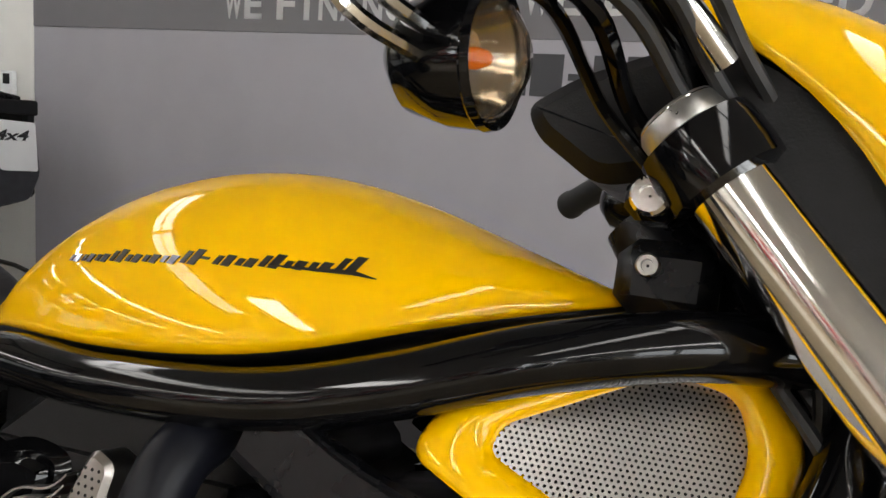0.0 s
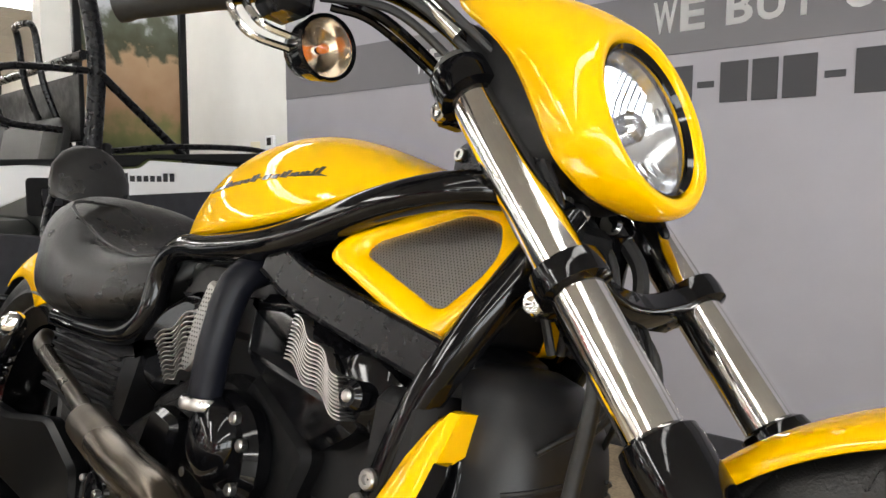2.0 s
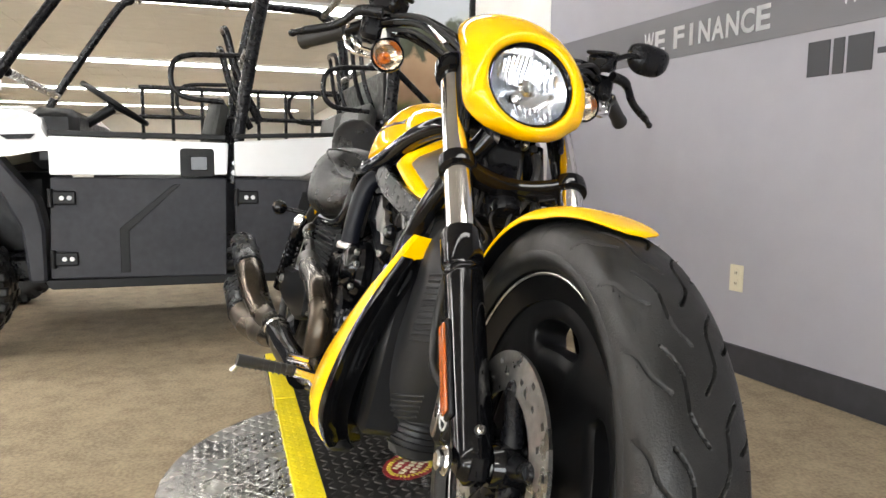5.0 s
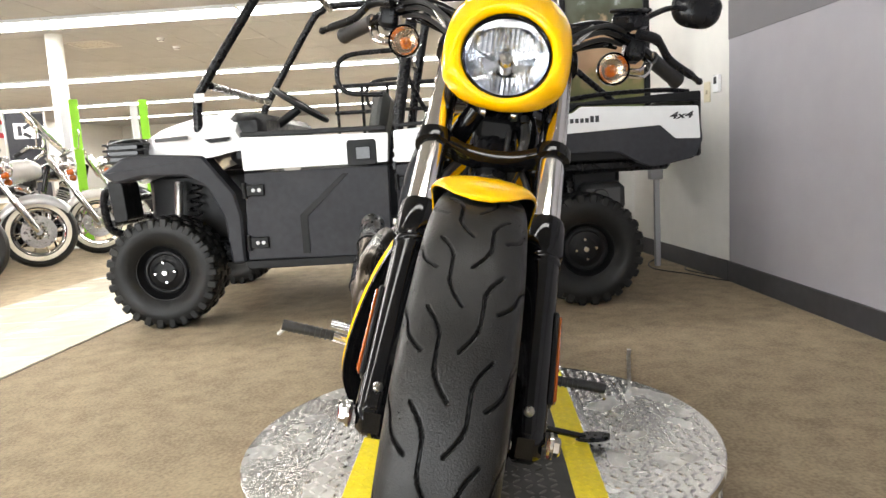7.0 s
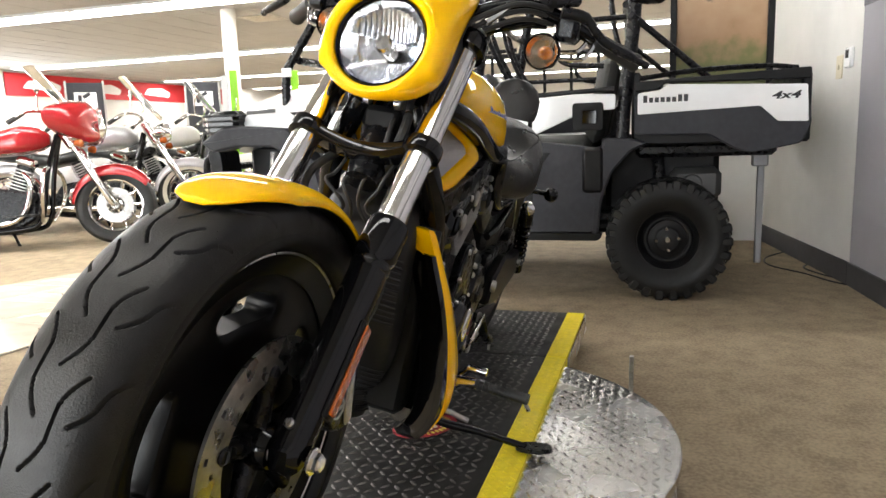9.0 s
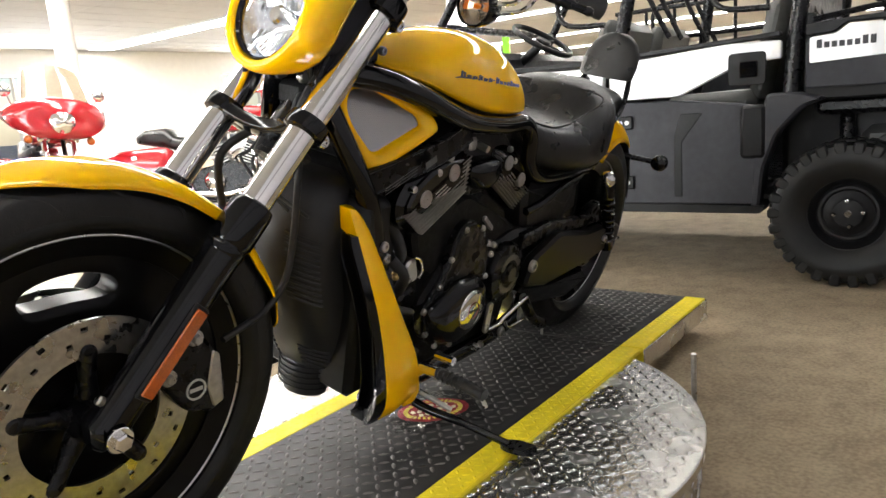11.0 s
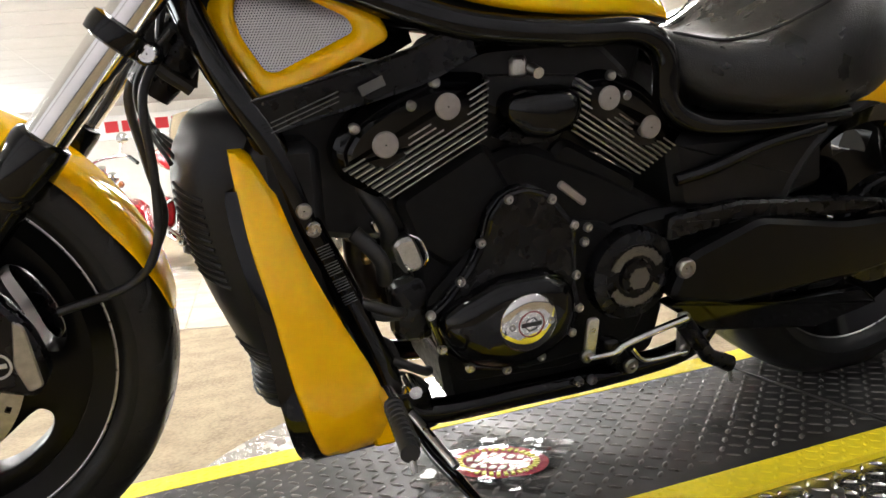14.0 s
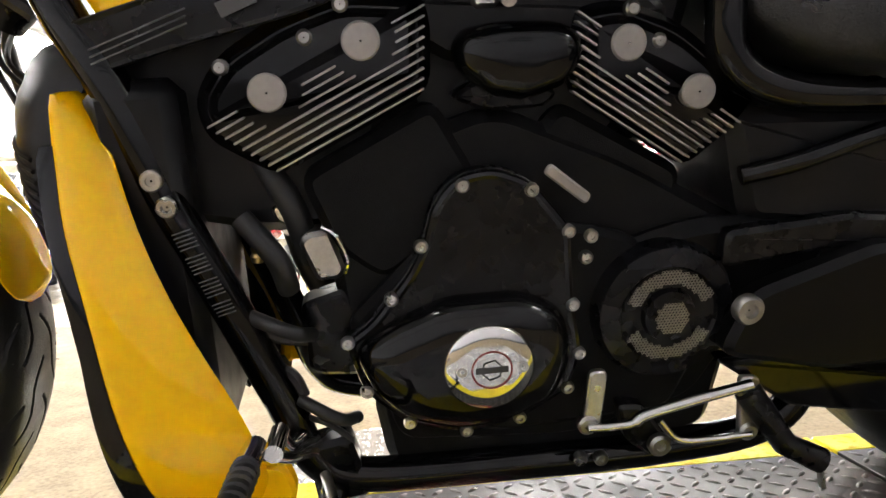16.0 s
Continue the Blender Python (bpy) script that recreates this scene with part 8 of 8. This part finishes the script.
# ---- the showroom behind: other motorcycles, stands, signs ----
def cruiser(m, label, paint, fairing=False, shield=True, bags=False, white=False, lens_color=(0.9, 0.93, 0.96), group="motorcycles parked in the showroom"):
    """A touring or cruiser motorcycle; its front wheel touches the floor at the local origin and x points ahead."""
    b = holder("parked_motorcycle", m, label, "motorcycle", group)
    R = 0.32
    fa, ra = Vector((0, 0, R)), Vector((-1.62, 0, R))
    for nm, c, hw in (("front_wheel", fa, 0.062), ("rear_wheel", ra, 0.075)):
        w = part(nm, Geo().lathe([(0.205, -0.04), (0.222, -0.045), (0.215, -0.02), (0.2, 0), (0.215, 0.02), (0.222, 0.045), (0.205, 0.04), (0.19, 0)], c, (0, 1, 0), 36, wrap=True), CHROME, b)
        part("tyre", Geo().lathe([(0.215, -hw * 0.8), (0.26, -hw), (0.295, -hw * 0.9), (0.316, -hw * 0.5), (R, 0), (0.316, hw * 0.5), (0.295, hw * 0.9), (0.26, hw), (0.215, hw * 0.8)], c, (0, 1, 0), 40), RUBBER, w)
        if white:
            for s in (-1, 1):
                part("white_band", Geo().lathe([(0.225, s * (hw + 0.001)), (0.24, s * (hw + 0.004)), (0.262, s * (hw + 0.003)), (0.265, s * hw)], c, (0, 1, 0), 40), WHITEWALL, w)
        for k in range(10):
            a = 2 * math.pi * k / 10
            d = Vector((math.cos(a), 0, math.sin(a)))
            part("spoke", Geo().tube([c + d * 0.03 + Vector((0, 0.03, 0)), c + d * 0.205], [0.012, 0.008], 6).tube([c + d * 0.03 - Vector((0, 0.03, 0)), c + d * 0.205], [0.012, 0.008], 6), CHROME, w)
        part("hub", Geo().lathe([(0.03, -0.07), (0.045, -0.05), (0.045, 0.05), (0.03, 0.07)], c, (0, 1, 0), 20, caps=True), CHROME, w)
        for s in (-1, 1):
            part("brake_disc", Geo().lathe([(0.07, s * 0.058), (0.145, s * 0.058), (0.145, s * 0.063), (0.07, s * 0.063)], c, (0, 1, 0), 32, wrap=True), STEEL, w)
        lo, hi = ((35, 175) if nm == "front_wheel" else (20, 165))
        rings = []
        for k in range(21):
            a = radians(lo + (hi - lo) * k / 20)
            rings.append([(c.x + (0.352 - 0.045 * abs(t) ** 2.5) * math.cos(a), (hw + 0.028) * t, c.z + (0.352 - 0.10 * abs(t) ** 3) * math.sin(a)) for t in (-1, -0.8, -0.5, 0, 0.5, 0.8, 1)])
        fd = part("fender", Geo().loft(rings, closed=False, caps=False), paint, b, "painted mudguard", 60)
        sd = fd.modifiers.new("thick", "SOLIDIFY")
        sd.thickness = 0.004
        if nm == "front_wheel":
            part("fender_trim", Geo().tube([(c.x + 0.325 * math.cos(radians(a)), s * (hw + 0.03), c.z + 0.27 * math.sin(radians(a))) for s in (1,) for a in range(40, 171, 10)], 0.007, 6), CHROME, fd)
    for s in (-1, 1):
        leg = part("fork_leg", Geo().lathe([(0.022, 0), (0.032, 0.03), (0.032, 0.36), (0.024, 0.37), (0.024, 0.55), (0.045, 0.56), (0.045, 0.78)], (0, s * 0.115, R), (-0.48, 0, 0.877), 20, caps=True), CHROME, b, "chrome fork leg")
        part("passing_lamp", Geo().lathe([(0.001, 0.02), (0.045, 0.008), (0.058, -0.01), (0.05, -0.06), (0.02, -0.09)], (-0.20, s * 0.19, 0.90), (1, 0, 0), 24, caps=True), CHROME, leg)
        part("turn_signal", Geo().lathe([(0.001, 0.02), (0.028, 0.01), (0.035, -0.01), (0.02, -0.05)], (-0.18, s * 0.24, 0.82), (1, 0, 0), 16, caps=True), AMBER_REFLECTOR, leg)
    hl = part("headlight", Geo().lathe([(0.085, 0.0), (0.095, -0.02), (0.09, -0.09), (0.05, -0.15)], (-0.16, 0, 0.93), (1, 0, 0.1), 28, caps=True), CHROME, b)
    part("headlight_lens", Geo().lathe([(0.001, 0.02), (0.05, 0.014), (0.082, 0.001)], (-0.16, 0, 0.93), (1, 0, 0.1), 28), REFLECTOR, hl)
    hb2 = part("handlebar", Geo().tube(smooth_path([(-0.62, -0.42, 0.98), (-0.52, -0.36, 1.06), (-0.42, -0.14, 1.08), (-0.40, 0, 1.05), (-0.42, 0.14, 1.08), (-0.52, 0.36, 1.06), (-0.62, 0.42, 0.98)], 4), 0.014, 10), CHROME, b)
    for s in (-1, 1):
        part("grip", Geo().tube([(-0.54, s * 0.375, 1.045), (-0.64, s * 0.43, 0.965)], 0.019, 10), CABLE, hb2)
        part("mirror", Geo().tube([(-0.46, s * 0.30, 1.07), (-0.44, s * 0.36, 1.22)], 0.006, 6).lathe([(0.03, 0), (0.055, 0.008), (0.03, 0.024)], (-0.45, s * 0.37, 1.23), (1, 0, 0), 18, caps=True), CHROME, hb2)
    if fairing:
        rings = []
        for x, w, z0, z1 in ((-0.05, 0.10, 0.92, 1.02), (-0.07, 0.24, 0.86, 1.12), (-0.13, 0.34, 0.82, 1.17), (-0.24, 0.40, 0.84, 1.18), (-0.36, 0.42, 0.90, 1.14)):
            rings.append([(x - 0.05 * abs(math.cos(a)) ** 2, w * math.copysign(abs(math.cos(a)) ** 0.8, math.cos(a)), (z0 + z1) / 2 + (z1 - z0) / 2 * math.copysign(abs(math.sin(a)) ** 0.9, math.sin(a))) for a in [2 * math.pi * k / 32 for k in range(32)]])
        part("fairing", Geo().loft(rings), paint, b, "batwing fairing in body paint", 50)
        part("fairing_lamp", Geo().lathe([(0.001, 0.03), (0.06, 0.02), (0.09, 0.0), (0.098, -0.01), (0.09, -0.03)], (-0.06, 0, 0.97), (1, 0, 0.05), 30), CHROME, b)
    if shield:
        pts = [[(-0.22 - 0.30 * v - 0.05 * u * u, 0.27 * u * (1 - 0.22 * v * v), 1.08 + 0.40 * v - 0.05 * u * u * v) for u in [-1 + 0.2 * k for k in range(11)]] for v in (0, 0.25, 0.5, 0.75, 1)]
        ws = part("windshield", Geo().loft(pts, closed=False, caps=False), CLEAR, b, "clear windshield", 60)
        ws.visible_shadow = False
        part("shield_trim", Geo().tube([Vector(p) for p in pts[0]], 0.008, 6).tube([Vector(q[0]) for q in pts], 0.005, 6).tube([Vector(q[-1]) for q in pts], 0.005, 6), CHROME, ws)
    TKB = [(-0.46, 0.93, 0.84, 0.05), (-0.52, 0.985, 0.80, 0.12), (-0.66, 1.0, 0.77, 0.165), (-0.82, 0.96, 0.76, 0.155), (-0.95, 0.89, 0.76, 0.10), (-1.02, 0.82, 0.77, 0.04)]
    tk = part("fuel_tank", Geo().loft([seat_ring(-0.46 - 0.56 * k / 20, TKB, 0.0, 28) for k in range(21)]), paint, b, "painted fuel tank", 60)
    part("tank_console", Geo().loft([seat_ring(x, [(-0.55, 1.01, 0.95, 0.03), (-0.9, 0.935, 0.9, 0.03)], 0, 16) for x in (-0.56, -0.65, -0.75, -0.88)]), CHROME, tk)
    ST = [(-0.93, 0.80, 0.70, 0.06), (-1.0, 0.78, 0.66, 0.13), (-1.2, 0.73, 0.62, 0.17), (-1.38, 0.77, 0.62, 0.16), (-1.44, 0.85, 0.66, 0.14), (-1.68, 0.84, 0.70, 0.12), (-1.76, 0.80, 0.72, 0.06)]
    part("seat", Geo().loft([seat_ring(-0.93 - 0.83 * k / 24, ST, 0.0, 28) for k in range(25)]), LEATHER, b, "black two-up seat", 60)
    en = part("engine", Geo().prism(rounded([(-0.55, 0.45), (-0.58, 0.24), (-0.70, 0.17), (-1.15, 0.17), (-1.25, 0.30), (-1.15, 0.45), (-0.85, 0.50)], 0.04), -0.12, 0.12, 0.02), BLACK_SATIN, b)
    for a, x in ((22, -0.74), (-22, -0.93)):
        mm = Matrix.Translation((x, 0, 0.46)) @ Matrix.Rotation(radians(a), 4, "Y")
        cyl = part("cylinder", Geo().box((-0.055, -0.06, 0), (0.055, 0.06, 0.26), 0.02, mm), BLACK_SATIN, en)
        for k in range(7):
            part("cooling_fin", Geo().box((-0.075, -0.085, 0.03 + 0.026 * k), (0.075, 0.085, 0.04 + 0.026 * k), 0.003, mm), ALUM, cyl)
        part("rocker_cover", Geo().box((-0.07, -0.08, 0.225), (0.07, 0.08, 0.30), 0.025, mm), CHROME, cyl)
    for s in (-1, 1):
        part("side_case", Geo().lathe([(0.001, 0.05), (0.07, 0.045), (0.095, 0.03), (0.105, 0.0)], (-0.80 if s > 0 else -1.0, s * 0.12, 0.32), (0, s, 0), 28), CHROME, en)
        part("exhaust", Geo().tube(smooth_path([(-0.66, s * 0.06, 0.62), (-0.60, s * 0.15, 0.50), (-0.66, s * 0.17, 0.28), (-0.85, s * 0.18, 0.20), (-1.2, s * 0.20, 0.22), (-1.95, s * 0.22, 0.26)], 5), [0.022] * 18 + [0.03] * 3 + [0.045] * 5, 14), CHROME, b, "chrome exhaust")
        part("floorboard", Geo().box((-0.78, s * 0.17, 0.26), (-0.52, s * 0.29, 0.275), 0.006), BLACK_SATIN, b)
        part("frame_tube", Geo().tube(smooth_path([(-0.40, s * 0.04, 0.92), (-0.48, s * 0.10, 0.60), (-0.54, s * 0.13, 0.24), (-0.70, s * 0.14, 0.16), (-1.2, s * 0.14, 0.17), (-1.36, s * 0.13, 0.40), (-1.5, s * 0.13, 0.62)], 5), 0.02, 10), BLACK_GLOSS, b)
        part("engine_guard", Geo().tube(smooth_path([(-0.47, s * 0.08, 0.66), (-0.46, s * 0.30, 0.58), (-0.47, s * 0.34, 0.40), (-0.53, s * 0.16, 0.22)], 5), 0.016, 10), CHROME, b)
        if bags:
            bg = part("saddlebag", Geo().loft([seat_ring(x, [(-1.32, 0.62, 0.36, 0.05), (-1.38, 0.66, 0.30, 0.11), (-1.85, 0.64, 0.32, 0.11), (-1.98, 0.58, 0.38, 0.06)], 0.0, 24) for x in (-1.32, -1.36, -1.42, -1.6, -1.8, -1.9, -1.98)]).turned(Matrix.Translation((0, s * 0.26, 0))), paint, b, "hard saddlebag in body paint", 50)
            part("bag_latch", Geo().box((-1.66, s * 0.365, 0.54), (-1.60, s * 0.378, 0.58), 0.004), CHROME, bg)
    part("tail_light", Geo().lathe([(0.001, 0.03), (0.03, 0.02), (0.045, 0.0), (0.04, -0.02)], (-1.97, 0, 0.55), (-1, 0, 0.1), 20, caps=True), RED_LENS, b)
    part("side_stand", Geo().tube([(-0.85, 0.12, 0.2), (-0.82, 0.26, 0.008)], 0.012, 8), BLACK_SATIN, b)
    return b


WHITE_PEARL = mat("pearl_white_paint", (0.66, 0.65, 0.62), 0.25, 0.1, 0.9, vary=0.03, grain=30)
DARK_PAINT = mat("deep_blue_black_paint", (0.012, 0.014, 0.02), 0.2, 0.1, 1.0, vary=0.2, grain=40)


def on_floor(x, y, yaw):
    return Matrix.Translation((x, y, FLOOR)) @ Matrix.Rotation(radians(yaw), 4, "Z") @ Matrix.Rotation(radians(-7), 4, "X")


cruiser(on_floor(-4.09, -3.67, 122), "red touring motorcycle with chrome fork and batwing fairing", CRIMSON, True, True, True)
cruiser(on_floor(-5.30, -3.82, 122), "silver cruiser motorcycle with whitewall tyres and clear windshield", SILVER_PAINT, False, True, False, True)
cruiser(on_floor(-6.15, -3.72, 118), "pearl white cruiser motorcycle with whitewall tyres", WHITE_PEARL, False, True, True, True)
cruiser(on_floor(-7.2, -3.9, 118), "black cruiser motorcycle with chrome engine", DARK_PAINT, False, False, False)
cruiser(on_floor(-1.25, -5.15, 66), "dark red touring motorcycle with windshield and saddlebags", CRIMSON, True, True, True)
cruiser(on_floor(-2.35, -5.0, 76), "dark red touring motorcycle with chrome headlights", CRIMSON, True, True, True)
cruiser(on_floor(0.72, -6.6, -82), "red touring motorcycle seen by its saddlebags and tail", CRIMSON, False, False, True)
cruiser(on_floor(2.1, -4.7, 110), "black cruiser motorcycle with chrome handlebar and headlight", DARK_PAINT, False, False, False)
cruiser(on_floor(1.2, -4.5, 104), "black cruiser motorcycle with chrome engine guard", DARK_PAINT, False, True, False)
cruiser(on_floor(-0.15, -5.7, 98), "red touring motorcycle with batwing fairing and hard bags", CRIMSON, True, True, True)
cruiser(on_floor(3.0, -5.6, 110), "black cruiser motorcycle with clear windshield", DARK_PAINT, False, True, True)
cruiser(on_floor(2.3, -10.2, 95), "dark cruiser motorcycle far back in the showroom", DARK_PAINT, False, False, False)


def display_board(x, y, yaw):
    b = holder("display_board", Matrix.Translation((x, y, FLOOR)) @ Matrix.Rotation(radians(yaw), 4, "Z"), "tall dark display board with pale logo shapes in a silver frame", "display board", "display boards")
    part("foot", Geo().box((-0.30, -0.2, 0), (0.30, 0.2, 0.03), 0.006), BLACK_SATIN, b)
    part("panel", Geo().box((-0.24, -0.012, 0.03), (0.24, 0.012, 1.72), 0.003), GREY_PLASTIC, b)
    for s in (-1, 1):
        part("frame_post", Geo().box((s * 0.24, -0.02, 0.03), (s * 0.27, 0.02, 1.75), 0.004), ALUM, b)
    part("logo_plate", Geo().box((-0.15, -0.016, 1.36), (0.15, -0.012, 1.58), 0.002), LETTER_WHITE, b)
    part("logo_bar", Geo().box((-0.10, -0.0185, 1.40), (-0.05, -0.016, 1.54), 0.001), GREY_PLASTIC, b)
    for s in (-1, 1):
        part("logo_bar", Geo().box((0.0, -0.0185, -0.025), (0.11, -0.016, 0.025), 0.001, Matrix.Translation((-0.03, 0, 1.47 + s * 0.035)) @ Matrix.Rotation(radians(-32 * s), 4, "Y")), GREY_PLASTIC, b)
    return b


display_board(-8.0, -7.5, 135)
display_board(-9.1, -6.25, 128)
for x, y, yaw in ((-6.85, -4.30, 120), (-7.35, -3.75, 118)):
    f = holder("display_stand", Matrix.Translation((x, y, FLOOR)) @ Matrix.Rotation(radians(yaw), 4, "Z"), "tall white and lime green display stand", "display stand", "display stands")
    part("foot", Geo().box((-0.2, -0.15, 0), (0.2, 0.15, 0.02), 0.005), WHITE_PAINT, f)
    part("white_post", Geo().box((-0.085, -0.02, 0.02), (-0.005, 0.02, 1.58), 0.008), WHITE_PAINT, f)
    part("green_post", Geo().box((0.012, -0.022, 0.02), (0.105, 0.022, 1.64), 0.008), LIME, f, "lime green plastic post")
for x, y in ((-8.9, -5.55), (-3.53, -6.92)):
    structure("column", Geo().lathe([(0.13, 0), (0.13, 0.03), (0.11, 0.035), (0.11, CEIL - FLOOR + 0.015)], (x, y, FLOOR), (0, 0, 1), 32, caps=True), WALL_WHITE, "round white steel column", "column")

bn = holder("wall_banner", Matrix.Translation((-23, -15.17, 1.98)), "long red banner with white shapes under the ceiling", "banner")
part("cloth", Geo().box((0, 0, 0), (9.4, 0.02, 0.58), 0.004), BANNER_RED, bn)
for k in range(4):
    part("shape", Geo().prism(rounded([(0.8 + 2.3 * k, 0.14), (2.0 + 2.3 * k, 0.2), (1.8 + 2.3 * k, 0.40), (1.1 + 2.3 * k, 0.44), (0.7 + 2.3 * k, 0.3)], 0.06), 0.02, 0.024, 0.001), LETTER_WHITE, bn)
sg = holder("wall_sign", Matrix.Translation((-0.05, -15.17, 1.92)), "white sign board with red bars high on the wall", "sign")
part("board", Geo().box((0, 0, 0), (2.3, 0.05, 0.5), 0.008), WHITE_PAINT, sg)
for k in range(5):
    part("bar", Geo().box((0.28 + 0.33 * k, 0.05, 0.15), (0.54 + 0.33 * k, 0.056, 0.38), 0.002), BANNER_RED, sg)

for x, y in ((-9.83, -5.5), (0.14, -8.54)):
    v = holder("ceiling_vent", Matrix.Translation((x, y, CEIL + 0.02)), "square metal air vent in the ceiling", "vent", "ceiling vents")
    part("frame", Geo().box((-0.30, -0.30, -0.012), (0.30, -0.26, 0), 0.002).box((-0.30, 0.26, -0.012), (0.30, 0.30, 0), 0.002).box((-0.30, -0.26, -0.012), (-0.26, 0.26, 0), 0.002).box((0.26, -0.26, -0.012), (0.30, 0.26, 0), 0.002), ALUM, v)
    part("backing", Geo().box((-0.26, -0.26, -0.004), (0.26, 0.26, -0.001), 0.001), GREY_PLASTIC, v)
    for k in range(9):
        part("slat", Geo().box((-0.255, -0.012, -0.002), (0.255, 0.012, 0.002), 0.001, Matrix.Translation((0, -0.22 + 0.055 * k, -0.008)) @ Matrix.Rotation(radians(35), 4, "X")), ALUM, v)
for x, y in ((-10.53, -4.51), (-9.71, -4.40)):
    d = holder("smoke_detector", Matrix.Translation((x, y, CEIL + 0.02)), "small round white smoke detector on the ceiling", "smoke detector")
    part("base", Geo().lathe([(0.06, 0), (0.06, -0.015), (0.045, -0.03), (0.045, -0.045), (0.03, -0.055)], (0, 0, 0), (0, 0, 1), 24, caps=True), WHITE_PAINT, d)
    part("grille", Geo().lathe([(0.046, -0.034), (0.048, -0.038), (0.046, -0.042)], (0, 0, 0), (0, 0, 1), 24), GREY_PLASTIC, d)
